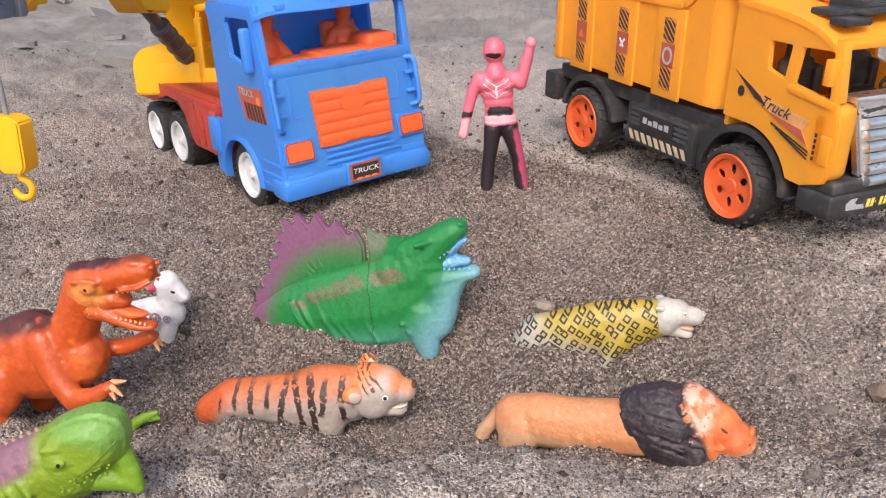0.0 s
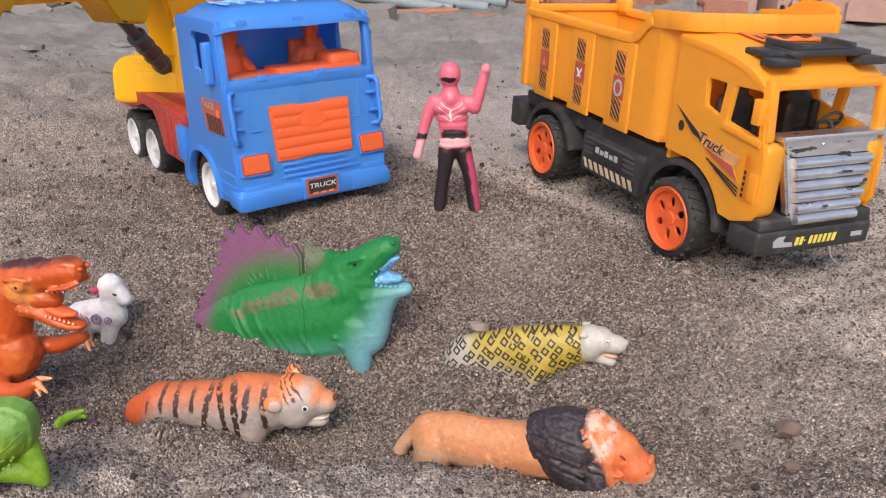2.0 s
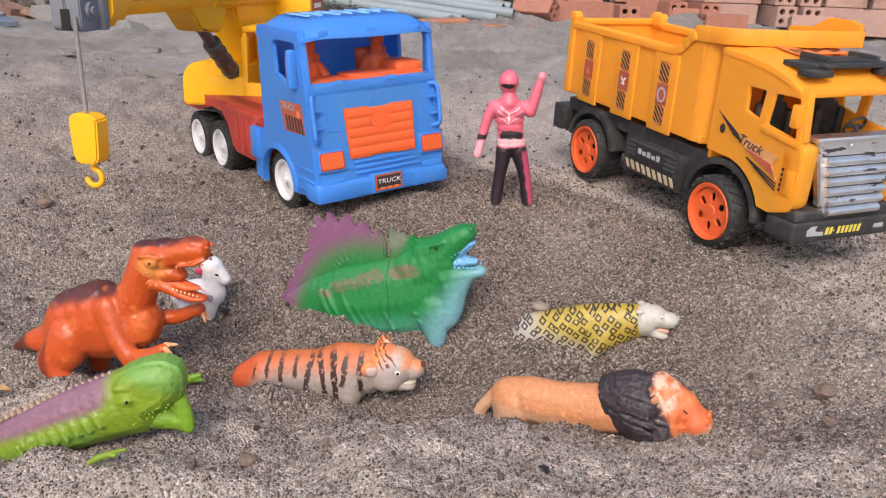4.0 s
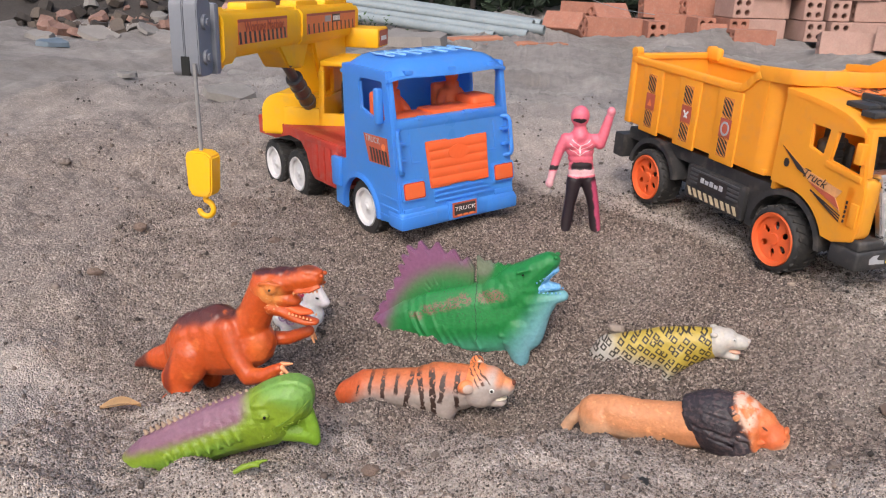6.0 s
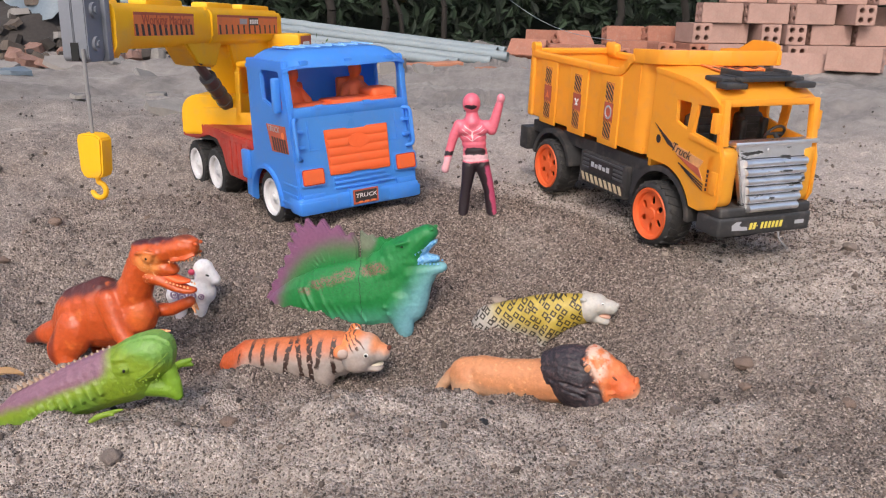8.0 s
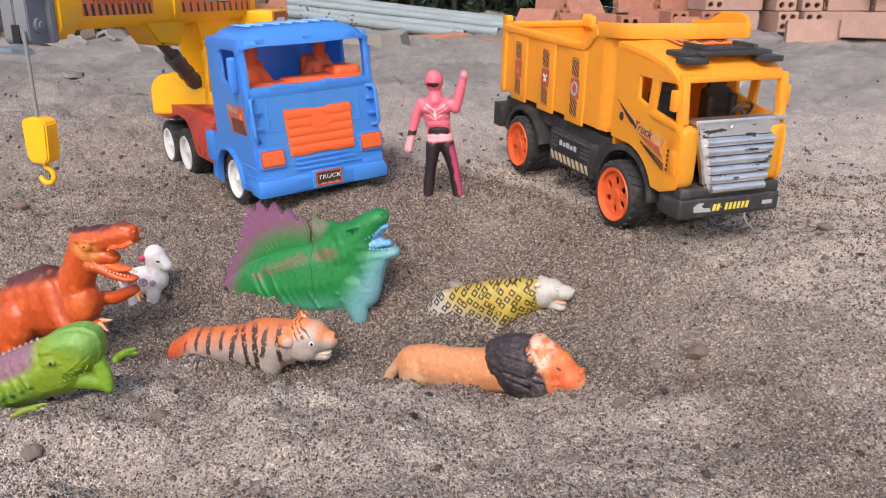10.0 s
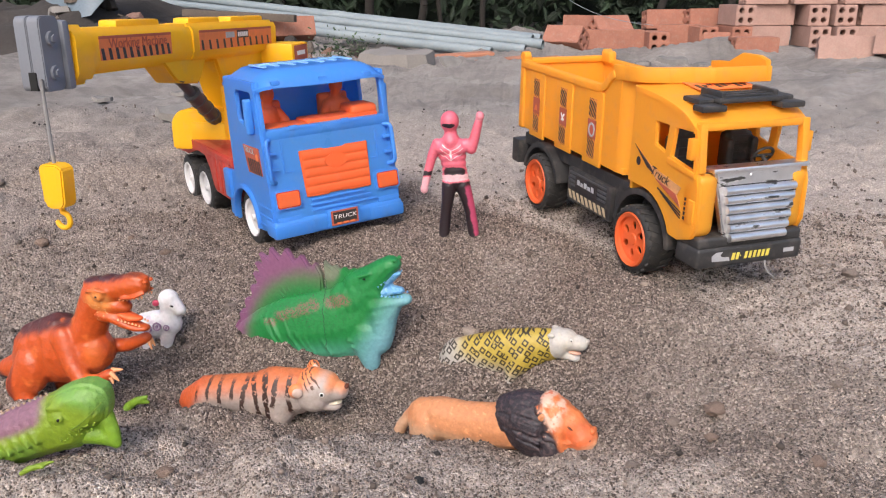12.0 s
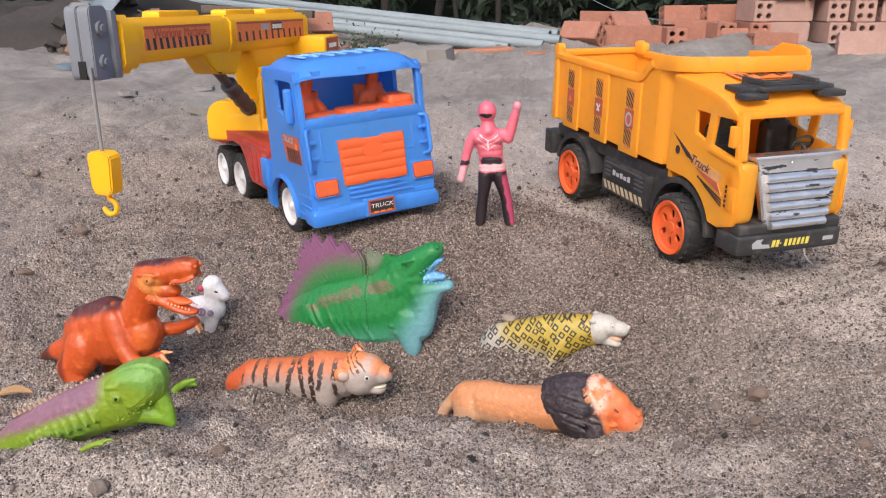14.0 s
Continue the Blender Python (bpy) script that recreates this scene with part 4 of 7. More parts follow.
    part("roof_rib", boxed((0.000, 0.014, 0.1397), (0.006, 0.106, 0.1410), 0.0005), GLINT_SCUFF, roof)
    for y in (0.012, 0.055, 0.1):
        part("visor_tab", boxed((0.050, y, 0.1275), (0.0590 if y == 0.055 else 0.0565, y + 0.008, 0.1315), 0.0008), BLUE, roof)
    # windscreen frame
    for y in (-0.002, 0.117):
        part("front_pillar", moved(boxed((-0.003, 0.0010, 0), (0.003, 0.0050, 0.048), 0.0015), Matrix.Translation((0.0540, y, 0.084)) @ Matrix.Rotation(radians(-9), 4, "Y")), BLUE, t)
    # raked lower front: x across the truck, -y outwards, z up
    fm = Matrix.Translation((0.0690, 0, 0)) @ Matrix.Rotation(radians(90), 4, "Z") @ Matrix.Rotation(radians(-9), 4, "X")
    front = part("front_panel", moved(plate([(0.0, -0.0005), (0.121, -0.0005), (0.1245, 0.02), (0.1215, 0.060), (0.119, 0.089), (0.002, 0.089), (-0.0005, 0.060), (-0.0035, 0.02)], [], 0.010, 0.002), fm), BLUE, t, "blue raked cab front")
    part("scuttle", boxed((0.040, 0.0, 0.080), (0.0565, 0.121, 0.0905), 0.003), BLUE, t)
    for x in (0.020, 0.070):
        part("wiper", moved(boxed((x, -0.0015, 0.0885), (x + 0.030, 0.002, 0.0915), 0.0008), fm), BLUE, front)
        part("wiper_pivot", moved(boxed((x + 0.004, -0.002, 0.0885), (x + 0.012, 0.002, 0.0930), 0.001), fm), BLUE, front)
    bump = part("bumper", boxed((0.046, -0.004, -0.0050), (0.0705, 0.125, 0.0110), 0.004, seg=3), BLUE, t, "blue moulded bumper")
    part("bumper_corner", boxed((0.050, -0.0048, -0.0044), (0.0716, 0.034, 0.0080), 0.003), BLUE, bump)
    part("bumper_corner", boxed((0.050, 0.089, -0.0044), (0.0716, 0.1258, 0.0080), 0.003), BLUE, bump)
    # orange grille
    gm = fm @ Matrix.Translation((0.0630, 0, 0.0490))
    grille = part("grille", moved(plate([(-0.0338, 0.0208), (-0.012, 0.0208), (-0.009, 0.0196), (0.009, 0.0196), (0.012, 0.0208), (0.0338, 0.0208), (0.0322, -0.0208), (0.012, -0.0212), (0.009, -0.0202), (-0.009, -0.0202), (-0.012, -0.0212), (-0.0322, -0.0208)][::-1], [], 0.003, 0.0006), gm @ Matrix.Translation((0, -0.0016, 0))), ORANGE, t, "orange plastic grille with broad ribs and an oval badge")
    for k in range(5):
        z = -0.0160 + 0.0079 * k
        bm = bmesh.new()
        rod(bm, (-0.0315, 0, z), (0.0315, 0, z), 0.0038, seg=20)
        part("grille_rib", moved(bm, gm @ Matrix.Translation((0, -0.0012, 0)) @ Matrix.Diagonal((1, 0.26, 1, 1))), ORANGE, grille)
    part("badge", moved(plate(ring(0.000, 0.0080, 0.0120, 0.0075, 28), [], 0.003, 0.0010), gm @ Matrix.Translation((0, -0.0027, 0))), ORANGE, grille)
    for x, z in ((0.0125, 0.0295), (0.1124, 0.0312)):
        hm = fm @ Matrix.Translation((x, 0, z))
        rim = part("headlight", moved(plate(rounded(-0.0128, -0.0092, 0.0128, 0.0092, 0.003), [], 0.004, 0.0008), hm @ Matrix.Translation((0, -0.0022, 0))), BLUE, t, "square headlight with an orange lens")
        part("lens", moved(plate(rounded(-0.0102, -0.0065, 0.0102, 0.0065, 0.002), [], 0.002, 0.0006), hm @ Matrix.Translation((0, -0.0034, 0))), ORANGE, rim)
        part("lens_edge", moved(plate(rounded(-0.0110, -0.0073, 0.0110, 0.0073, 0.0022), [rounded(-0.0102, -0.0065, 0.0102, 0.0065, 0.002)[::-1]], 0.0004), hm @ Matrix.Translation((0, -0.0026, 0))), RED, rim, smooth=0)
        part("fog_recess", moved(boxed((-0.012, -0.0015, -0.0205), (0.010, 0.001, -0.0155), 0.001), hm), BLUE, front)
    for x, s in ((0.0035, 1), (0.1175, -1)):
        bm = bmesh.new()
        bar = [(x + 0.001 * s, 0.001, 0.0455), (x - 0.0035 * s, -0.0035, 0.0465), (x - 0.0045 * s, -0.0050, 0.0500), (x - 0.0045 * s, -0.0050, 0.0780), (x - 0.0035 * s, -0.0035, 0.0815), (x + 0.001 * s, 0.001, 0.0825)]
        for a, b2 in zip(bar, bar[1:]):
            rod(bm, a, b2, 0.0019, seg=10)
            ball(bm, b2, 0.0019, sub=1)
        hd = part("grab_handle", moved(bm, fm), BLUE, t)
        for z in (0.0570, 0.0710):
            part("handle_mount", moved(boxed((x - 0.0042, -0.0040, z - 0.0015), (x + 0.0042, 0.002, z + 0.0015), 0.0007), fm), BLUE, hd)
        part("panel_line", moved(boxed((min(x + 0.010 * s, x + 0.0115 * s), -0.0008, 0.054), (max(x + 0.010 * s, x + 0.0115 * s), 0.002, 0.080), 0.0004), fm), BLUE, front)
        part("panel_line", moved(boxed((min(x + 0.010 * s, x + 0.019 * s), -0.0008, 0.0525), (max(x + 0.010 * s, x + 0.019 * s), 0.002, 0.054), 0.0004), fm), BLUE, front)
    for k in range(3):
        part("front_groove", moved(boxed((0.034, -0.0016, 0.0150 + 0.0045 * k), (0.100 - 0.006 * k, 0.002, 0.0172 + 0.0045 * k), 0.0006), fm), BLUE, front)
    nm = front_facing(0.0716, 0.0625, 0.0056, -3) @ Matrix.Diagonal((0.96, 1, 0.72, 1))
    holder = part("plate_holder", moved(boxed((-0.017, -0.0005, -0.012), (0.017, 0.009, 0.0115), 0.001), nm), BLUE, t)
    sg = part("name_plate", moved(boxed((-0.0140, -0.0012, -0.0095), (0.0140, -0.0005, 0.0095), 0), nm), STICKER_RED, holder, "red bordered black print", smooth=0)
    part("print_panel", moved(boxed((-0.0122, -0.0015, -0.0065), (0.0122, -0.0012, 0.0075), 0), nm), STICKER_BLACK, sg, smooth=0)
    lettering("lettering", "TRUCK", 0.0074, nm @ Matrix.Translation((0, -0.0017, 0.0012)) @ TO_SIDE, STICKER_WHITE, sg, 0.0001, 0.15)
    for k in range(3):
        part("printed_bar", moved(boxed((-0.009 + 0.007 * k, -0.0017, -0.0082), (-0.004 + 0.007 * k, -0.0013, -0.0058), 0), nm), STICKER_ORANGE, sg, smooth=0)
    # orange interior
    part("dashboard", boxed((0.020, 0.004, 0.074), (0.0530, 0.117, 0.091), 0.004), ORANGE, t)
    part("dash_pod", boxed((0.022, 0.044, 0.086), (0.050, 0.116, 0.0935), 0.003), ORANGE, t)
    part("dash_pod", boxed((0.018, 0.090, 0.088), (0.048, 0.117, 0.1005), 0.006, seg=3), ORANGE, t)
    part("cab_floor", boxed((-0.027, 0.004, 0.050), (0.035, 0.117, 0.056), 0.002), ORANGE, t)
    for y, x in ((0.021, 0.020), (0.093, 0.012)):
        bm = bmesh.new()
        m = Matrix.Translation((x, y, 0))
        box(bm, (-0.014, -0.012, 0.055), (0.016, 0.012, 0.076), 0.005, m)
        box(bm, (-0.017, -0.0155, 0.062), (-0.009, 0.0155, 0.1085), 0.004, m, 3)
        tube(bm, [(x - 0.003, y, 0.070, 0.0085, 0.0085), (x - 0.003, y, 0.088, 0.0095, 0.0095), (x - 0.004, y, 0.098, 0.0095, 0.0095)])
        tube(bm, [(x - 0.004, y, 0.100, 0.0055, 0.0055), (x - 0.003, y, 0.110, 0.0052, 0.0052)])
        ball(bm, (x - 0.002, y, 0.1165), (0.0068, 0.0066, 0.0088))
        for q in (-1, 1):
            tube(bm, [(x - 0.004, y + q * 0.0085, 0.099, 0.005, 0.005), (x - 0.001, y + q * 0.0145, 0.091, 0.0046, 0.0046), (x + 0.006, y + q * 0.0150, 0.082, 0.0042, 0.0042), (x + 0.018, y + q * 0.0115, 0.084, 0.0036, 0.0036)])
        moulded("driver_doll", bm, ORANGE, t, 0.0011, 3, "orange moulded driver doll on a seat")

    # slewing crane, set in its own turned frame
    inv = t.matrix_world.inverted()
    base = inv @ pose(-0.2725, 0.801, 0.0, 0, 0, -94.5)
    dk = 0.052
    sect = [(0.026, dk), (0.026, dk + 0.044)] + arc(-0.026, dk + 0.024, 0.020, 90, 180, 8) + [(-0.046, dk)]
    tur = part("turret", moved(plate(sect, [], 0.119, 0.002), base @ Matrix.Translation((0.044, 0, 0)) @ Matrix.Rotation(radians(90), 4, "Z")), LEMON, t, "yellow crane turret with a rounded counterweight")
    part("turret_box", moved(boxed((0.040, -0.020, dk + 0.004), (0.0475, 0.022, dk + 0.031), 0.002), base), LEMON, tur)
    bm = bmesh.new()
    rod(bm, (0, 0, dk - 0.006), (0, 0, dk + 0.002), 0.045, seg=40)
    part("slew_ring", moved(bm, base), BLACK, t)
    # mast that carries the boom
    part("mast", moved(plate([(-0.075, dk + 0.03), (0.010, dk + 0.03), (0.045, 0.150), (0.040, 0.165), (-0.075, 0.165)], [], 0.030, 0.003), base @ Matrix.Translation((0, -0.015, 0))), LEMON, t)
    # operator's cabin
    cabin = part("crane_cabin", moved(plate([(-0.040, dk), (0.048, dk), (0.048, 0.118), (0.040, 0.130), (-0.040, 0.132)], [[(0.004, dk + 0.018), (0.040, dk + 0.018), (0.040, 0.114), (0.034, 0.121), (0.008, 0.121)][::-1]], 0.004, 0.001), base @ Matrix.Translation((0, 0.062, 0))), LEMON, t, "yellow open crane cabin")
    part("cabin_back", moved(plate([(-0.040, dk), (0.048, dk), (0.048, 0.118), (0.040, 0.130), (-0.040, 0.132)], [[(0.004, dk + 0.018), (0.040, dk + 0.018), (0.040, 0.114), (0.034, 0.121), (0.008, 0.121)][::-1]], 0.004, 0.001), base @ Matrix.Translation((0, 0.020, 0))), LEMON, cabin)
    part("cabin_roof", moved(boxed((-0.040, 0.020, 0.127), (0.044, 0.066, 0.133), 0.003), base), LEMON, cabin)
    for a, b2 in ((0.040, 0.048), (-0.040, -0.036)):
        part("cabin_wall", moved(boxed((a, 0.020, dk), (b2, 0.066, 0.078), 0.001), base), LEMON, cabin)
    part("cabin_post", moved(boxed((0.041, 0.020, 0.07), (0.048, 0.026, 0.122), 0.001), base), LEMON, cabin)
    bm = bmesh.new()
    box(bm, (0.0, 0.03, dk), (0.026, 0.056, dk + 0.022), 0.004)
    box(bm, (-0.006, 0.031, dk + 0.018), (0.004, 0.055, dk + 0.056), 0.004)
    rod(bm, (0.028, 0.043, dk + 0.02), (0.020, 0.043, dk + 0.055), 0.004)
    part("cabin_seat", moved(bm, base), BLACK, cabin)
    # boom
    zc, r = 0.1735, 0.0195
    oct_ = [(-0.0165, -0.010), (-0.0115, -0.018), (0.0115, -0.018), (0.0165, -0.010), (0.0165, 0.012), (0.0125, 0.0190), (-0.0125, 0.0190), (-0.0165, 0.012)]
    slewed = base
    base = slewed @ Matrix.Translation((0.285, 0, zc)) @ Matrix.Rotation(radians(-1.1), 4, "Y") @ Matrix.Translation((-0.285, 0, -zc))
    along = base @ Matrix.Translation((0, 0.005, zc)) @ Matrix.Rotation(radians(-90), 4, "Z")
    boom = part("boom", moved(plate(oct_, [], 0.350, 0.003), along @ Matrix.Translation((0, -0.085, 0))), LEMON, t, "yellow telescopic boom with printed strips")
    part("boom_base", moved(plate([(p * 1.12, q * 1.02) for p, q in oct_], [], 0.205, 0.003), along @ Matrix.Translation((0, -0.100, 0))), LEMON, boom)
    part("boom_flange", moved(plate([(p * 1.25, q * 1.25 - 0.002) for p, q in oct_], [], 0.030, 0.005), along @ Matrix.Translation((0, 0.262, 0))), LEMON, boom)
    for a, b2 in ((-0.083, 0.000), (0.026, 0.092), (0.145, 0.214)):
        part("top_rib", moved(boxed((a, -0.004, zc + 0.016), (b2, 0.014, zc + 0.0245), 0.003), base), LEMON, boom)
    part("boom_bracket", moved(plate([(0.066, zc - 0.012), (0.156, zc - 0.012), (0.128, zc - 0.036), (0.112, zc - 0.038), (0.086, zc - 0.040)], [], 0.026, 0.002), base @ Matrix.Translation((0, -0.008, 0))), LEMON, boom)
    base = slewed
    part("rear_box", moved(boxed((-0.120, -0.018, zc - 0.037), (-0.070, 0.055, zc - 0.0145), 0.003), base), LEMON, boom)
    # print on the box end and along the flank
    em = base @ Matrix.Translation((-0.0950, 0.0552, zc - 0.0258)) @ Matrix.Rotation(radians(180), 4, "Z")
    es = part("print", moved(boxed((-0.020, -0.0004, -0.009), (0.020, 0, 0.009), 0), em), STICKER_RED, boom, "dark red unreadable print", smooth=0)
    part("printed_bar", moved(boxed((-0.012, -0.0008, -0.0025), (0.012, -0.0004, 0.0025), 0), em), STICKER_WHITE, es, smooth=0)
    base = slewed @ Matrix.Translation((0.285, 0, zc)) @ Matrix.Rotation(radians(-1.1), 4, "Y") @ Matrix.Translation((-0.285, 0, -zc))
    for a, b2, y, words in ((0.141, 0.252, 0.0216, "Working Machine"), (-0.082, 0.091, 0.0236, "")):
        fm = base @ Matrix.Translation(((a + b2) / 2, y, zc + 0.0015)) @ Matrix.Rotation(radians(180), 4, "Z")
        w = b2 - a
        st = part("print_strip", moved(boxed((-w / 2, -0.0004, -0.0088), (w / 2, 0, 0.0105), 0), fm), STICKER_ORANGE, boom, "orange printed strip with black slanting bars", smooth=0)
        part("printed_bar", moved(boxed((-w / 2, -0.0005, 0.0085), (w / 2, -0.0001, 0.0108), 0), fm), STICKER_RED, st, smooth=0)
        for k in range(11):
            c = -w / 2 + w * (k + 0.3) / 11
            part("printed_bar", moved(plate([(c - 0.0018, 0.001), (c + 0.0022, 0.001), (c + 0.0040, -0.0085), (c - 0.0005, -0.0085)], [], 0.0003), fm @ Matrix.Translation((0, -0.0005, 0))), STICKER_BLACK, st, smooth=0)
        if words:
            lettering("lettering", words, 0.0125, fm @ Matrix.Translation((0.002, -0.0008, 0.0042)) @ TO_SIDE, STICKER_RED, st, 0.0001)
        else:
            part("printed_bar", moved(boxed((-0.030, -0.0008, 0.0015), (-0.010, -0.0005, 0.0075), 0), fm), STICKER_GREY, st, smooth=0)
            part("print_panel", moved(boxed((-0.004, -0.0008, 0.0005), (0.024, -0.0005, 0.0085), 0), fm), STICKER_BLACK, st, smooth=0)
            for k in range(5):
                part("printed_bar", moved(boxed((-0.002 + 0.005 * k, -0.001, 0.002), (0.0018 + 0.005 * k, -0.0008, 0.0068), 0), fm), STICKER_WHITE, st, smooth=0)
    # pulley head
    base = slewed
    head = part("pulley_head", moved(plate(rounded(-0.0225, -0.0275, 0.0, 0.0275, 0.005)[::-1], [], 0.0105, 0.0008), base @ Matrix.Translation((0.319, 0.0096, zc + 0.002))), GREY, t, "grey pulley head in two halves")
    part("head_half", moved(plate(rounded(-0.0225, -0.0275, 0.0, 0.0275, 0.005)[::-1], [], 0.0105, 0.0008), base @ Matrix.Translation((0.319, -0.0014, zc + 0.002))), GREY, head)
    part("head_plate", moved(boxed((0.2890, -0.0085, zc - 0.026), (0.2970, 0.0240, zc + 0.026), 0.003), base), GREY, head)
    for z in (zc - 0.012, zc + 0.013):
        bm = bmesh.new()
        rod(bm, (0.308, -0.0025, z), (0.308, 0.0225, z), 0.0055, seg=24)
        rod(bm, (0.308, 0.022, z), (0.308, 0.0240, z), 0.003, seg=6)
        part("bolt", moved(bm, base), GREY, head)
    # black block in place of a cut slot, its shade given by colour
    part("slot_shade", moved(boxed((0.310, 0.0062, zc - 0.0245), (0.3200, 0.0124, zc - 0.0110), 0), base), PITCH, head, smooth=0)
    # hydraulic ram
    bm = bmesh.new()
    a, b2 = Vector((0.118, 0, zc - 0.033)), Vector((0.036, 0, 0.082))
    rod(bm, a, a.lerp(b2, 0.45), 0.0050)
    rod(bm, a.lerp(b2, 0.35), b2, 0.0078)
    for f in (0.36, 0.5, 0.66, 0.82, 0.95):
        rod(bm, a.lerp(b2, f), a.lerp(b2, f + 0.04), 0.0088)
    rod(bm, a + Vector((0, -0.008, 0)), a + Vector((0, 0.008, 0)), 0.0075)
    part("ram", moved(bm, base @ Matrix.Translation((0, 0.008, 0))), GUNMETAL, t, "dark grey hydraulic ram")
    # rope, hook block and hook
    tip, foot = Vector((-0.2810, 0.4800, 0.1580)), Vector((-0.2795, 0.4783, 0.0945))
    bm = bmesh.new()
    rod(bm, tip, foot, 0.0014, seg=10)
    hang = part("hoist_rope", moved(bm, inv), ROPE, t, "thin grey hoist rope")
    hb = inv @ pose(foot.x, foot.y, foot.z, 0, 0, -10)
    bm = plate([(-0.010, -0.003), (-0.007, 0.0005), (0.007, 0.0005), (0.012, -0.003), (0.0105, -0.030), (0.007, -0.034), (-0.006, -0.034), (-0.0092, -0.028)], [], 0.014, 0.0012)
    block = part("hook_block", moved(bm, hb @ Matrix.Translation((0, -0.007, 0))), LEMON, t, "yellow plastic hook block")
    bm = bmesh.new()
    pts = [(0.001, -0.033), (0.001, -0.038)] + [(0.001 + 0.0062 * math.sin(radians(s)), -0.0445 + 0.0062 * math.cos(radians(s))) for s in range(10, 251, 20)]
    for (x, z), (x2, z2) in zip(pts, pts[1:]):
        rod(bm, (x, 0, z), (x2, 0, z2), 0.0021, seg=10)
        ball(bm, (x2, 0, z2), 0.0021, sub=1)
    part("hook", moved(bm, hb), LEMON, block)


build_dump_truck()
build_crane_truck()

# ---- painted rubber: colour zones that follow each figure's own form ----
def zoned(name, base, layers, rough=0.5, bump=0.0003, bump_scale=350.0, sss=0.0):
    """Base colour with painted layers over it. A layer: (colour, test, ...): ("plane", a, b, c, d, soft) is solid where a*x+b*y+c*z > d,
    ("blob", x, y, z, rx, ry, rz, soft) inside an ellipsoid, ("rings", scale, lo, hi), ("speckle", scale, lo, hi), ("band", scale, warp, lo, hi, soft). Lengths in mm."""
    m = bpy.data.materials.new(name)
    m.use_nodes = True
    n, l, b = lookup(m)
    tc = n.new("ShaderNodeTexCoord")
    mm = n.new("ShaderNodeVectorMath")
    mm.operation = "SCALE"
    mm.inputs["Scale"].default_value = 1000
    l.new(tc.outputs["Object"], mm.inputs[0])
    wob = n.new("ShaderNodeTexNoise")
    wob.inputs["Scale"].default_value, wob.inputs["Detail"].default_value = 0.14, 5
    l.new(mm.outputs[0], wob.inputs["Vector"])
    off = n.new("ShaderNodeVectorMath")
    off.operation = "MULTIPLY_ADD"
    l.new(wob.outputs["Color"], off.inputs[0])
    off.inputs[1].default_value = (5, 5, 5)
    l.new(mm.outputs[0], off.inputs[2])
    here = n.new("ShaderNodeVectorMath")
    here.operation = "SUBTRACT"
    l.new(off.outputs[0], here.inputs[0])
    here.inputs[1].default_value = (2.5, 2.5, 2.5)

    def steps(value, lo, hi):
        r = n.new("ShaderNodeMapRange")
        r.interpolation_type = "SMOOTHSTEP"
        l.new(value, r.inputs[0])
        r.inputs[1].default_value, r.inputs[2].default_value = lo, hi
        return r.outputs[0]

    def times(a, c):
        r = n.new("ShaderNodeMath")
        r.operation = "MULTIPLY"
        l.new(a, r.inputs[0])
        l.new(c, r.inputs[1])
        return r.outputs[0]

    def test(spec):
        kind, *v = spec
        if kind == "plane":
            d = n.new("ShaderNodeVectorMath")
            d.operation = "DOT_PRODUCT"
            l.new(here.outputs[0], d.inputs[0])
            d.inputs[1].default_value = v[:3]
            return steps(d.outputs["Value"], v[3] - v[4] / 2, v[3] + v[4] / 2)
        if kind == "blob":
            s = n.new("ShaderNodeVectorMath")
            s.operation = "SUBTRACT"
            l.new(here.outputs[0], s.inputs[0])
            s.inputs[1].default_value = v[:3]
            q = n.new("ShaderNodeVectorMath")
            q.operation = "DIVIDE"
            l.new(s.outputs[0], q.inputs[0])
            q.inputs[1].default_value = v[3:6]
            k = n.new("ShaderNodeVectorMath")
            k.operation = "LENGTH"
            l.new(q.outputs[0], k.inputs[0])
            return steps(k.outputs["Value"], 1 + v[6] / 2, 1 - v[6] / 2)
        if kind == "rings":
            vo = n.new("ShaderNodeTexVoronoi")
            vo.voronoi_dimensions, vo.distance = "2D", "CHEBYCHEV"
            vo.inputs["Scale"].default_value, vo.inputs["Randomness"].default_value = v[0], 0.5
            sp = n.new("ShaderNodeSeparateXYZ")
            l.new(mm.outputs[0], sp.inputs[0])
            flat = n.new("ShaderNodeCombineXYZ")
            l.new(sp.outputs["X"], flat.inputs["X"])
            l.new(sp.outputs["Z"], flat.inputs["Y"])
            turn = n.new("ShaderNodeVectorRotate")
            turn.rotation_type = "Z_AXIS"
            turn.inputs["Angle"].default_value = 0.5
            l.new(flat.outputs[0], turn.inputs["Vector"])
            l.new(turn.outputs[0], vo.inputs["Vector"])
            return times(steps(vo.outputs["Distance"], v[1] - 0.03, v[1] + 0.03), steps(vo.outputs["Distance"], v[2] + 0.03, v[2] - 0.03))
        if kind == "speckle":
            t = n.new("ShaderNodeTexNoise")
            t.inputs["Scale"].default_value, t.inputs["Detail"].default_value = v[0], 4
            l.new(mm.outputs[0], t.inputs["Vector"])
            return steps(t.outputs[0], v[1], v[2])
        t = n.new("ShaderNodeTexWave")
        t.inputs["Scale"].default_value, t.inputs["Distortion"].default_value, t.inputs["Detail"].default_value, t.inputs["Detail Scale"].default_value = v[0], v[1], 2.0, 0.09
        l.new(mm.outputs[0], t.inputs["Vector"])
        return steps(t.outputs["Fac"], v[2], v[3])

    tint = n.new("ShaderNodeTexNoise")
    tint.inputs["Scale"].default_value, tint.inputs["Detail"].default_value = 0.35, 5
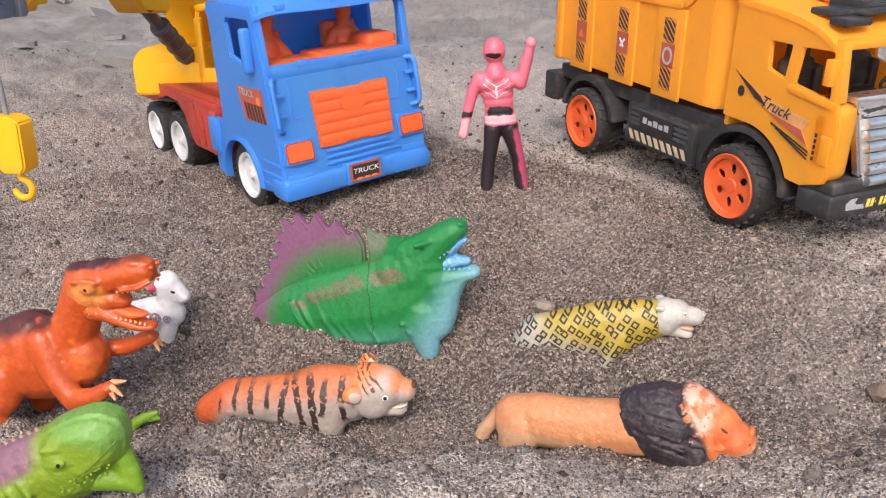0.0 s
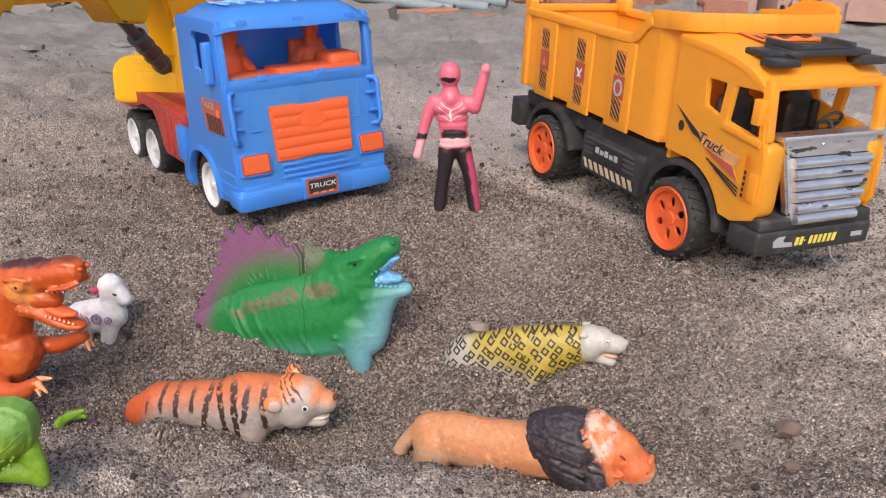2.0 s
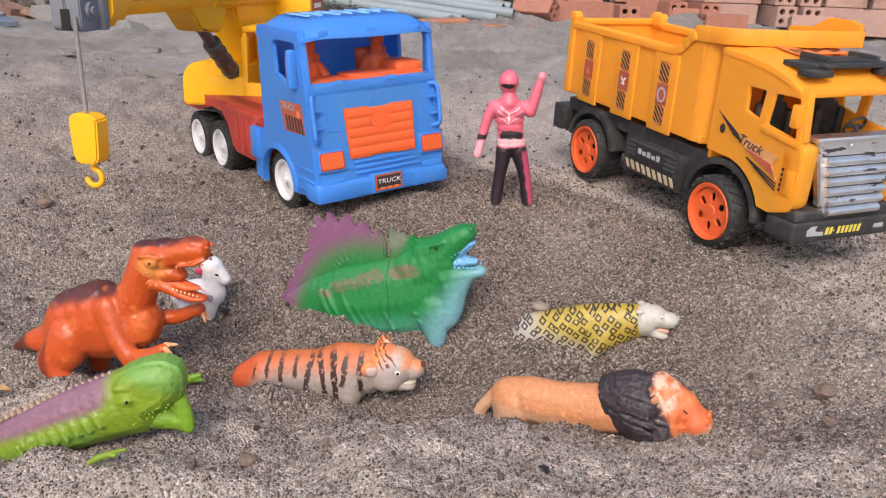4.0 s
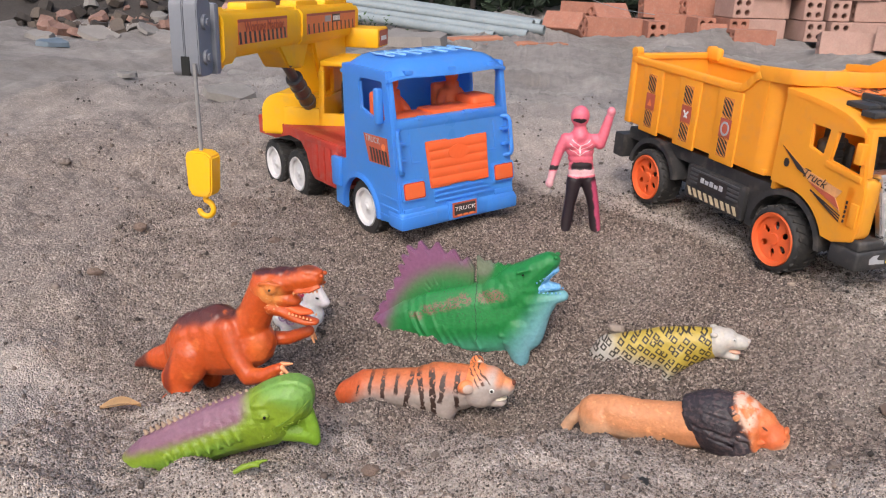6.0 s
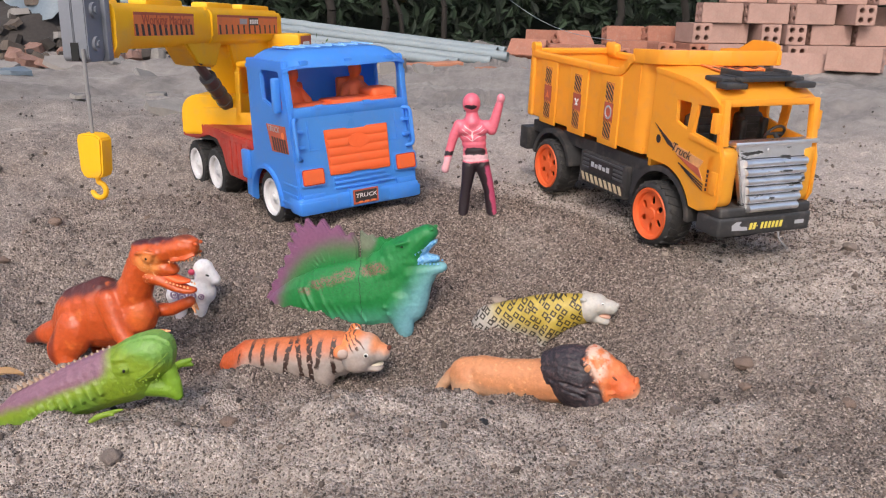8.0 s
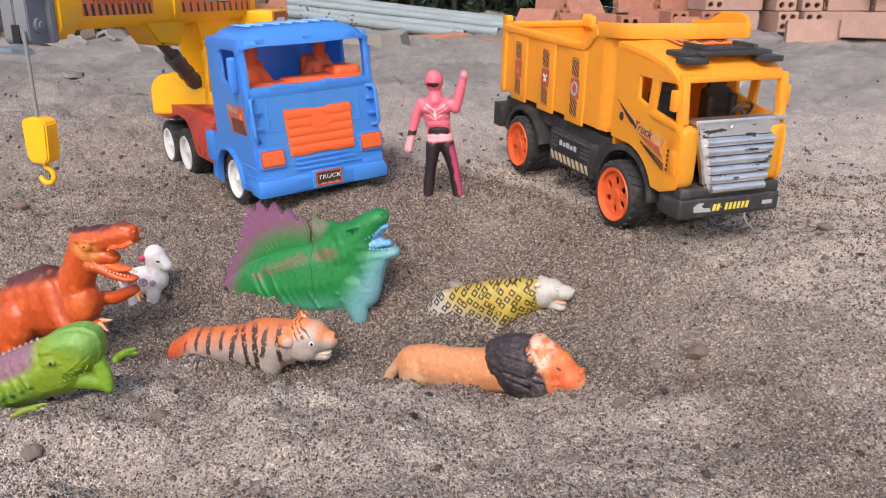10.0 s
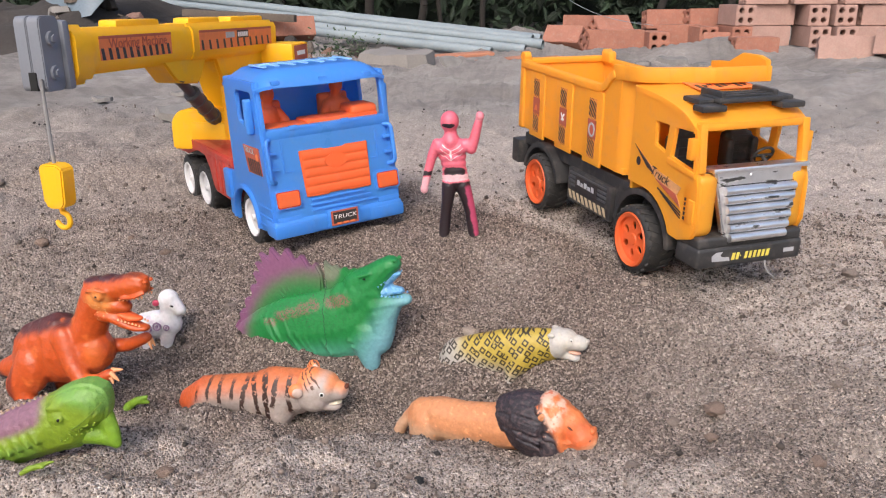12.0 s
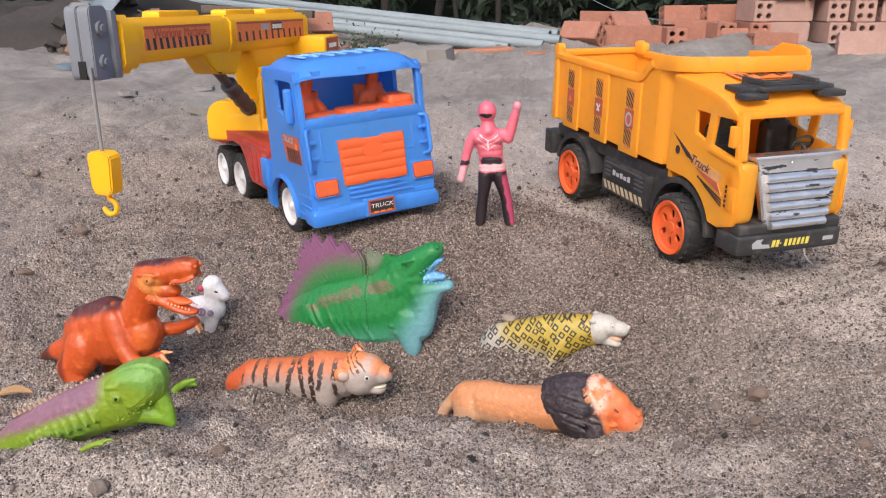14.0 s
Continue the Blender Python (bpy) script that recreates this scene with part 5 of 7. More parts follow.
    l.new(mm.outputs[0], tint.inputs["Vector"])
    tv = n.new("ShaderNodeMapRange")
    tv.inputs[1].default_value, tv.inputs[2].default_value, tv.inputs[3].default_value, tv.inputs[4].default_value = 0.25, 0.75, 0.86, 1.14
    l.new(tint.outputs[0], tv.inputs[0])
    rgb = n.new("ShaderNodeRGB")
    rgb.outputs[0].default_value = (*base, 1)
    out = rgb.outputs[0]
    for colour, *tests in layers:
        mask = None
        for spec in tests:
            k = test(spec)
            mask = k if mask is None else times(mask, k)
        mix = n.new("ShaderNodeMix")
        mix.data_type = "RGBA"
        l.new(mask, mix.inputs[0])
        l.new(out, mix.inputs[6])
        mix.inputs[7].default_value = (*colour, 1)
        out = mix.outputs[2]
    fin = n.new("ShaderNodeVectorMath")
    fin.operation = "SCALE"
    l.new(out, fin.inputs[0])
    l.new(tv.outputs[0], fin.inputs["Scale"])
    l.new(fin.outputs[0], b.inputs["Base Color"])
    b.inputs["Roughness"].default_value = rough
    b.inputs["Subsurface Weight"].default_value = sss
    b.inputs["Subsurface Radius"].default_value = (0.004, 0.002, 0.001)
    bn = n.new("ShaderNodeTexNoise")
    bn.inputs["Scale"].default_value, bn.inputs["Detail"].default_value = bump_scale, 6
    l.new(tc.outputs["Object"], bn.inputs["Vector"])
    bp = n.new("ShaderNodeBump")
    bp.inputs["Strength"].default_value, bp.inputs["Distance"].default_value = 0.8, bump
    l.new(bn.outputs[0], bp.inputs["Height"])
    l.new(bp.outputs[0], b.inputs["Normal"])
    return m


EYE_BLACK = material("black eye paint", (0.01, 0.01, 0.01), 0.2, vary=0.1)
EYE_WHITE = material("white eye paint", (0.8, 0.78, 0.74), 0.3, vary=0.05)
SPIKE = material("pinkish beige paint", (0.36, 0.25, 0.17), 0.5, vary=0.15, scale=200)
FLESH = material("orange cream paint", (0.78, 0.36, 0.17), 0.45, vary=0.15, scale=200)
CREASE = material("dark brown paint", (0.13, 0.035, 0.018), 0.6, vary=0.2, scale=200)
PINK_SKIN = material("pinkish cream paint", (0.62, 0.36, 0.26), 0.5, vary=0.15, scale=200)
TOOTH = material("ivory paint", (0.78, 0.70, 0.55), 0.4, vary=0.1, scale=200)
EAR_CREAM = material("pale pinkish cream paint", (0.50, 0.37, 0.31), 0.5, vary=0.15, scale=200)
PINK_EAR = material("crimson paint", (0.5, 0.05, 0.10), 0.5, vary=0.1, scale=200)
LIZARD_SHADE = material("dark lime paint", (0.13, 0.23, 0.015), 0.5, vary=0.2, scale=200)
PURPLE_INK = material("purple grey ink", (0.32, 0.22, 0.32), 0.6, vary=0.2, scale=300)


def mm(*v):
    return tuple(x / 1000 for x in v)


def limb(bm, *stations):
    tube(bm, [mm(*s) for s in stations])


def lump(bm, c, r, turn=(0, 0, 0)):
    ball(bm, mm(*c), mm(*r) if isinstance(r, (tuple, list)) else r / 1000, turn)


def eye_at(parent, c, r, look_y=-1):
    bm = bmesh.new()
    lump(bm, c, (r, r * 0.6, r))
    e = part("eye", bm, EYE_WHITE, parent)
    bm = bmesh.new()
    lump(bm, (c[0] + r * 0.2, c[1] + look_y * r * 0.45, c[2]), (r * 0.5, r * 0.4, r * 0.55))
    part("pupil", bm, EYE_BLACK, e)
    return e


def build_tiger():
    t = thing("toy_tiger", pose(-0.10, 0.412, 0, 0, 0, -3), "orange and white striped rubber toy tiger half buried in sand", "toy animal", "buried toy animals")
    skin = zoned("tiger paint", (0.36, 0.300, 0.268), [
        ((0.50, 0.135, 0.045), ("plane", -0.15, 0, 1, -48, 16)),
        ((0.56, 0.105, 0.030), ("plane", -1, 0, 0.4, 24, 16)),
        *[((0.045, 0.022, 0.016), ("plane", 1, 0, -lean, x + 50 * lean - 1.25 * w - 0.3, 0.8), ("plane", -1, 0, lean, -x - 50 * lean - 1.25 * w - 0.3, 0.8), ("plane", 0, 0, 1, lo, 3), ("plane", 0, 0, -1, -hi, 4), ("speckle", 0.35, 0.36, 0.44))
          for x, lean, lo, hi, w in ((-47, 0.1, -60, -50, 0.5), (-38, 0.05, -57, -44, 0.7), (-29, -0.05, -59, -43, 1.0), (-20, 0.1, -55, -43, 1.0), (-10.5, 0.15, -65, -40, 1.2), (-2, -0.18, -67, -38, 1.2),
                                     (6.5, -0.12, -74, -36, 1.4), (13, 0.08, -56, -37, 1.2), (22, 0.12, -49, -35, 1.3), (23, -0.12, -62, -51, 1.1))],
    ], 0.5, 0.0010, 500, 0.1)
    bm = bmesh.new()
    limb(bm, (-64, 2, -70, 5, 5), (-56, 1, -64, 10, 10), (-42, 0, -58, 13, 14), (-24, 0, -56, 13, 15), (-4, 0, -56, 14, 18), (10, 0, -53, 14, 21), (24, 0, -50, 13, 18), (34, 0, -47, 12, 14))
    limb(bm, (12, -5, -54, 11, 16), (13, -6, -64, 10, 12), (12, -6, -76, 8, 8))
    limb(bm, (10, 8, -62, 8, 14), (14, 8, -80, 6, 8))
    moulded("body", bm, skin, t)
    face = zoned("tiger face paint", (0.40, 0.335, 0.300), [
        ((0.76, 0.22, 0.07), ("plane", -0.75, 0, 1, -67, 13)),
        ((0.70, 0.26, 0.11), ("plane", 0.2, 0, 1, -32, 8), ("plane", 1, 0, 0, 50, 8)),
        *[((0.10, 0.040, 0.022), ("plane", 1, 0, 0.9, c - 0.7, 0.7), ("plane", -1, 0, -0.9, -c - 0.7, 0.7), ("plane", -0.2, 0, 1, -50, 3), ("plane", -1, 0, 0, -46, 3), ("speckle", 0.4, 0.40, 0.46)) for c in (1, 5, 9)],
    ], 0.5, 0.0005, 600, 0.1)
    bm = bmesh.new()
    lump(bm, (37, 0, -47), (14, 14.5, 16))
    lump(bm, (45, 0, -45), (12, 12.5, 12.5))
    lump(bm, (39, -4, -52), (11, 10, 10))
    lump(bm, (39, 4, -52), (11, 10, 10))
    limb(bm, (30, 0, -50, 12, 14), (38, 0, -50, 12, 13))
    limb(bm, (49, 0, -46, 9.5, 8.8), (53.5, 0, -46.5, 8.4, 7.6), (56, 0, -46.5, 7.6, 6.8))
    limb(bm, (45, 0, -57, 8.5, 5), (53, 0, -58.5, 6.5, 3.2))
    head = moulded("head", bm, face, t, 0.0009, 3)
    for c, turn in (((30, -13, -43), (0, 25, 20)), ((35, 10, -34), (0, -10, -20))):
        bm = bmesh.new()
        k = 0.92 if c[1] < 0 else 0.75
        lump(bm, c, (6.5 * k, 3.2, 6.0 * k), turn)
        lump(bm, (c[0] - 2, c[1] + 2 * k, c[2] - 2), (5 * k, 4, 5 * k), turn)
        ear = moulded("ear", bm, face, head, 0.0008, 3)
        bm = bmesh.new()
        lump(bm, (c[0] + 1.4, c[1] - 2.4, c[2] - 0.5), (4.2 * k, 1.6, 3.8 * k), turn)
        part("inner_ear", bm, EAR_CREAM, ear)
    eye_at(head, (47, -11.2, -45), 2.2)
    eye_at(head, (49, 9, -45), 2.3, 1)
    bm = bmesh.new()
    lump(bm, (61.8, 0, -42.8), (1.7, 3.0, 1.7))
    part("nose", bm, CREASE, head)
    bm = bmesh.new()
    lump(bm, (49, 0, -55.0), (9, 6.0, 1.5), (0, 3, 0))
    part("mouth", bm, TOOTH, head)


def build_lion():
    t = thing("toy_lion", pose(0.065, 0.379, 0, 0, 0, -22), "orange rubber toy lion with dark mane, half buried", "toy animal", "buried toy animals")
    fur = zoned("lion paint", (0.54, 0.225, 0.100), [
        ((0.56, 0.33, 0.20), ("plane", 0, 0, -1, 56, 10)),
        ((0.78, 0.36, 0.16), ("speckle", 0.3, 0.58, 0.75), ("plane", 1, 0, 0, -60, 5)),
    ], 0.5, 0.0006, 500, 0.1)
    bm = bmesh.new()
    limb(bm, (-50, 0, -57, 12, 15), (-36, 0, -54, 13, 16), (-20, 0, -53, 13, 16), (0, 0, -49, 13, 16), (16, 0, -45, 14, 16))
    limb(bm, (-46, -6, -60, 9, 15), (-50, -6, -74, 8, 10), (-50, -6, -84, 7, 7))
    limb(bm, (-44, 7, -60, 9, 15), (-46, 7, -82, 7, 8))
    moulded("body", bm, fur, t)
    bm = bmesh.new()
    limb(bm, (-50, 0, -48, 6), (-60, -2, -56, 4.6), (-67, -3, -66, 4.2), (-72, -4, -78, 4.6), (-74, -4, -86, 4.5))
    moulded("tail", bm, fur, t, 0.0009, 4)
    mane_m = zoned("mane paint", (0.026, 0.020, 0.025), [
        ((0.070, 0.046, 0.048), ("speckle", 0.4, 0.48, 0.62)),
    ], 0.55, 0.0016, 260)
    bm = bmesh.new()
    lump(bm, (15, 0, -41), (8, 13.5, 13.5))
    lump(bm, (24, 0, -39), (12, 16, 18), (0, 15, 0))
    lump(bm, (34, 0, -39), (12, 17, 22), (0, 12, 0))
    lump(bm, (44, 0, -49), (12, 15, 14), (0, 25, 0))
    lump(bm, (54, 0, -55), (10, 12, 6.5), (0, 20, 0))
    lump(bm, (59, 0, -58.5), (8, 9.5, 5), (0, 10, 0))
    for k in range(10):
        limb(bm, (38 + 2.1 * k, -14.2 + 0.4 * k, -38 - 1.9 * k, 1.4), (44 + 2.0 * k, -13.6 + 0.4 * k, -48 - 1.3 * k, 1.2), (50 + 1.5 * k, -10.5, -58 - 0.2 * k, 0.8))
    rng = random.Random(3)
    for i in range(64):
        a = 2 * math.pi * i / 64 + rng.uniform(-0.06, 0.06)
        for x0, x1 in ((10, 24), (22, 40)):
            q = []
            for f in (0, 0.5, 1):
                x = x0 + (x1 - x0) * f + rng.uniform(-1, 1)
                rad = 12.6 + 9.6 * math.sin(0.5 * math.pi * min(max((x - 9) / 26, 0), 1))
                z = rad * math.sin(a + 0.1 * f)
                q.append((x - 0.28 * z, rad * 0.78 * math.cos(a + 0.1 * f), -40.5 + z, 1.4 - 0.5 * f))
            for u, v in zip(q, q[1:]):
                rod(bm, mm(*u[:3]), mm(*v[:3]), u[3] / 1000, v[3] / 1000, seg=5)
    moulded("mane", bm, mane_m, t, 0.0008, 1, "blackish moulded mane")
    face = zoned("lion face paint", (0.60, 0.165, 0.05), [
        ((0.64, 0.40, 0.30), ("plane", -1, 0, 0.15, -55, 7), ("speckle", 0.16, 0.38, 0.54)),
        ((0.60, 0.13, 0.04), ("blob", 62, -8, -36, 9, 12, 8, 0.8)),
        ((0.70, 0.44, 0.28), ("plane", 0.5, 0, -1, 76, 8)),
        ((0.60, 0.12, 0.04), ("speckle", 0.3, 0.58, 0.66), ("plane", -1, 0, 0, -52, 6)),
        ((0.050, 0.036, 0.040), ("plane", -1, 0, -0.6, -26, 5), ("speckle", 0.3, 0.36, 0.46)),
    ], 0.5, 0.0007, 450, 0.1)
    bm = bmesh.new()
    lump(bm, (46, 0, -34), (10, 14, 16))
    limb(bm, (44, 0, -27, 11, 10), (53, 0, -32, 10, 9), (60, 0, -38, 9.5, 9), (63, 0, -40, 9, 9))
    limb(bm, (52, 0, -44, 10, 9), (59, 0, -49, 8, 6.5))
    lump(bm, (56, 0, -27), (7, 6, 4), (0, 25, 0))
    limb(bm, (38, -9, -24, 5), (50, -10, -34, 4), (52, -9, -46, 4))
    limb(bm, (38, 9, -24, 5), (50, 10, -34, 4))
    lump(bm, (40, 0, -22), (7, 10, 7))
    rng = random.Random(9)
    for i in range(70):
        a = 2 * math.pi * (i + rng.uniform(-0.4, 0.4)) / 70
        x, rad = rng.uniform(37, 43), rng.uniform(14.5, 17)
        u = (x, rad * 0.82 * math.cos(a), -37 + rad * math.sin(a))
        f = rng.uniform(0.55, 0.72)
        v = (x + rng.uniform(9, 15), u[1] * f + rng.uniform(-1, 1), -37 - 2 + (u[2] + 37) * f + rng.uniform(-1.5, 1.5))
        rod(bm, mm(*u), mm(*v), 0.0021, 0.0009, seg=6)
    lump(bm, (58, 0, -51), (8, 8, 4.8))
    lump(bm, (57, -6.5, -30), (4, 2, 1.6), (0, 20, 0))
    lump(bm, (62, -4, -40), (7, 6, 7))
    lump(bm, (62, 4, -40), (7, 6, 7))
    head = moulded("head", bm, face, t, 0.0008, 1)
    for y in (-13.5, 12.5):
        bm = bmesh.new()
        lump(bm, (40, y * 0.94, -26), (2.4, 1.6, 3.0), (0, 20, 0))
        part("ear", bm, fur, head)
    for y in (-7.4, 7.4):
        bm = bmesh.new()
        lump(bm, (56.8, y * 1.17, -31), (2.0, 0.9, 0.6), (0, 30, 0))
        part("eye", bm, CREASE, head)
    bm = bmesh.new()
    lump(bm, (68.6, 0, -33.5), (1.8, 3.8, 2.4))
    part("nose", bm, face, head)
    for y in (-1, 1):
        bm = bmesh.new()
        limb(bm, (68.6, 5.6 * y, -37.5, 0.5), (66.5, 7.4 * y, -41, 0.5), (63, 8.6 * y, -43, 0.4))
        part("mouth_crease", bm, CREASE, head)


def build_leopard():
    t = thing("toy_leopard", pose(0.074, 0.456, 0, 0, 0, -11), "yellow spotted rubber toy leopard with white head in sand", "toy animal", "buried toy animals")
    skin = zoned("leopard paint", (0.40, 0.37, 0.335), [
        ((0.40, 0.29, 0.045), ("plane", 0.2, 0, 1, -42, 18), ("plane", 1, 0, 0, -40, 20)),
        ((0.022, 0.016, 0.010), ("rings", 0.166, 0.165, 0.340), ("speckle", 0.42, 0.35, 0.39), ("plane", -1, 0, 0, -29, 3)),
    ], 0.45, 0.0003, 500, 0.1)
    bm = bmesh.new()
    limb(bm, (-48, 2, -46, 9, 10), (-42, 1, -42, 11, 15), (-22, 0, -38, 12, 18), (-4, 0, -32, 12, 18), (12, 0, -28, 12, 17), (24, 0, -23, 11, 13), (31, 0, -21, 10, 11))
    limb(bm, (7, -6, -34, 8, 12), (3, -10, -41, 6, 6), (1, -11, -49, 4, 4))
    limb(bm, (6, 6, -38, 8, 12), (6, 7, -58, 4, 5))
    moulded("body", bm, skin, t)
    white = zoned("leopard face paint", (0.46, 0.43, 0.39), [((0.52, 0.46, 0.38), ("speckle", 0.3, 0.55, 0.7))], 0.5, 0.0004, 500, 0.1)
    bm = bmesh.new()
    lump(bm, (33, 0, -20), (9, 11, 11.5))
    lump(bm, (39, 0, -17), (8, 9, 8))
    limb(bm, (41, 0, -18, 7.5, 6.5), (49, 0, -18.5, 6.2, 5.6))
    limb(bm, (37, 0, -27, 6, 5), (46, 0, -30, 4.5, 2.8))
    head = moulded("head", bm, white, t, 0.0008, 3)
    for y in (-9.5, 9):
        bm = bmesh.new()
        lump(bm, (29.5, y * 0.86, -12.0), (2.6, 1.6, 1.9))
        part("ear", bm, white, head)
    eye_at(head, (43.5, -6.6, -14.5), 1.1)
    eye_at(head, (43.5, 6.6, -14.5), 1.1, 1)
    bm = bmesh.new()
    lump(bm, (44, 0, -25.2), (6, 4, 2), (0, 12, 0))
    part("mouth", bm, PINK_SKIN, head)
    bm = bmesh.new()
    lump(bm, (54, 0, -16.5), (1.4, 3, 1.6))
    part("nose", bm, white, head)


def build_dimetrodon():
    t = thing("toy_sail_lizard", pose(-0.08, 0.48, 0, 0, 0, -12), "green rubber toy dinosaur with purple sail, sand on flank", "toy dinosaur", "buried toy animals")
    skin = zoned("green dinosaur paint", (0.205, 0.082, 0.160), [
        ((0.095, 0.150, 0.075), ("blob", 2, 0, -45, 61, 300, 61, 0.26)),
        ((0.010, 0.178, 0.040), ("blob", 2, 0, -45, 57, 300, 51, 0.34)),
        ((0.010, 0.178, 0.040), ("plane", 1, 0, -0.25, 16, 12)),
        ((0.16, 0.19, 0.13), ("blob", 14, 0, 20, 9, 30, 9, 0.8)),
        ((0.060, 0.27, 0.165), ("plane", 0.2, 0, -1, 42, 18)),
        ((0.165, 0.37, 0.42), ("plane", 0.88, 0, -0.48, 57, 24)),
        *[((0.155, 0.098, 0.064), ("blob", x, -14, z, rx, 30, rz, 0.8), ("speckle", 0.7, 0.42, 0.50)) for x, z, rx, rz in ((-34, -26, 6, 2.6), (-24, -20, 7, 3.2), (-14, -16, 7, 3.6), (-4, -12, 7, 4.2), (4, -8, 6, 4.0), (20, -4, 7, 4.5), (28, -1, 8, 4.5))],
        ((0.06, 0.05, 0.04), ("blob", -3, -14, -12, 38, 30, 16, 0.7), ("speckle", 1.1, 0.63, 0.66)),
        ((0.015, 0.03, 0.02), ("plane", 1, 0, 0.1, 12.0, 0.4), ("plane", -1, 0, -0.1, -12.45, 0.4), ("speckle", 0.09, 0.40, 0.46)),
    ], 0.5, 0.0006, 260, 0.1)
    bm = bmesh.new()
    limb(bm, (-74, 0, -50, 5, 6), (-60, 0, -44, 9, 14), (-40, 0, -38, 13, 22), (-20, 0, -34, 15, 28), (4, 0, -30, 16, 32), (22, 0, -26, 15, 33), (36, 0, -20, 13, 28), (46, 0, -8, 11, 20))
    limb(bm, (44, 0, -4, 11, 20), (53, 0, -12, 11, 15), (50, 0, 4, 10, 13))
    limb(bm, (52, 0, -4, 12, 13), (56, 0, -16, 11, 13), (52, 0, -32, 11, 14))
    limb(bm, (44, -6, -30, 9, 16), (48, -5, -48, 7, 9), (49, -3, -60, 5, 6), (52, -2, -68, 5, 5))
    limb(bm, (28, 0, -10, 13, 22), (40, 0, -2, 12.4, 20), (50, 0, 6, 11.2, 14))
    limb(bm, (67, 0, -1, 8, 6), (59, 0, -12, 10, 10), (54, 0, -28, 11, 13))
    limb(bm, (42, 7, -30, 8, 15), (46, 9, -62, 5, 7))
    # folds over the ribs
    for k, (x, w) in enumerate(((-34, 1.2), (-27, 1.5), (-15, 1.7), (-8, 1.6), (-2, 1.5), (13, 1.2))):
        limb(bm, (x - 7, -12.4, -22 - 2 * (k % 2), w * 0.6), (x - 1, -15.0, -34, w * 0.8), (x + 7, -13.6, -46 - k % 3, w * 0.6))
    for k in range(2):
        limb(bm, (34 + 4 * k, -12, -32 - 5 * k, 2), (50 + 2 * k, -10, -34 - 4 * k, 1.8))
    limb(bm, (42, 0, 4, 11, 15), (50, 0, 11, 11, 12), (58, 0, 21.5, 10, 9.5), (63, 0, 26.5, 9, 7.4), (66, 0, 28.5, 8, 5.8))
    limb(bm, (36, 0, 10, 9.5, 10), (48, 0, 17, 10, 9), (58, 0, 23.5, 9.5, 8.5), (64, 0, 28, 8.4, 7))
    limb(bm, (46, 0, -6, 11, 10), (56, 0, -3.5, 10, 8.5), (67, 0, -0.5, 8.5, 6), (75.5, 0, 2, 6.5, 4.2))
    limb(bm, (43, -10.0, 19, 1.2), (51, -9.6, 22, 1.4))
    head = moulded("body", bm, skin, t, 0.0010, 4)
    # sail: a thick serrated fin in two pieces
    edge = [(-73, -46), (-71, -36), (-68, -34), (-66, -25), (-62, -24), (-60, -14), (-55, -12), (-54, -3), (-49, -1), (-51, 8), (-46, 8), (-49, 16), (-43, 16), (-45, 24), (-38, 22), (-35, 29), (-28, 23), (-22, 29.5), (-15, 22), (-10, 25.5), (-2, 18), (1, 21), (8, 14)]
    tips = edge[1::2]
    edge[1::2] = [(x + 3.2 * (x + 20) / math.hypot(x + 20, z + 10), z + 3.2 * (z + 10) / math.hypot(x + 20, z + 10)) for x, z in tips]
    fin = moved(plate([mm(*p) for p in edge + [(9, -18), (-30, -30), (-60, -44)]], [], 0.006, 0.0014), Matrix.Translation((0, -0.003, 0)))
    sail = part("sail", fin, skin, t, "purple serrated back sail")
    for x, z in tips[:-1]:
        bm = bmesh.new()
        rod(bm, mm(x + (-12 - x) * 0.62, 0, z + (-22 - z) * 0.62), mm(x, 0, z), 0.0036, 0.0016, seg=10)
        part("sail_rib", bm, skin, sail)
    edge = [(9.8, 26), (13, 23), (17, 20), (19, 23.5), (23, 19), (27, 22.5), (31, 18.5), (34, 22.5), (37, 19.5), (40, 24), (43, 21.5), (46, 26), (50, 19), (46, 4), (11, -10)]
    part("sail", moved(plate([mm(*p) for p in edge], [], 0.005, 0.0012), Matrix.Translation((0, -0.0025, 0))), skin, t)
    teal = zoned("mouth paint", (0.10, 0.30, 0.56), [((0.22, 0.46, 0.66), ("speckle", 0.3, 0.45, 0.6))], 0.4, 0.0003)
    bm = bmesh.new()
    limb(bm, (54, 0, 6, 8, 6), (64, 0, 8, 6.5, 4), (71, 0, 8.5, 5, 2.8))
    limb(bm, (56, 0, 10, 7.5, 5), (63, 0, 17, 6.5, 3.5), (69, 0, 21.5, 5, 2.2))
    moulded("tongue", bm, teal, head, 0.0009, 3)
    for s in (-1, 1):
        for k in range(6):
            bm = bmesh.new()
            p = mm(57.5 + 2.5 * k, s * (8.6 - 0.4 * k), 13.2 + 1.75 * k)
            rod(bm, p, (p[0] + 0.0005, p[1], p[2] - 0.0014), 0.0010, 0.0003, seg=6)
            part("tooth", bm, teal, head)
            bm = bmesh.new()
            p = mm(60 + 3.0 * k, s * (7.6 - 0.4 * k), 4.6 + 0.15 * k)
            rod(bm, p, (p[0], p[1], p[2] + 0.0014), 0.0010, 0.0003, seg=6)
            part("tooth", bm, teal, head)
        bm = bmesh.new()
        lump(bm, (69.5, s * 4.8, 32.5), (1.8, 1.4, 1.5))
        part("nostril", bm, skin, head)
        bm = bmesh.new()
        lump(bm, (47.5, s * 10.6, 18.0), (1.2, 0.7, 0.6), (0, -15, 0))
        part("eye", bm, EYE_BLACK, head)


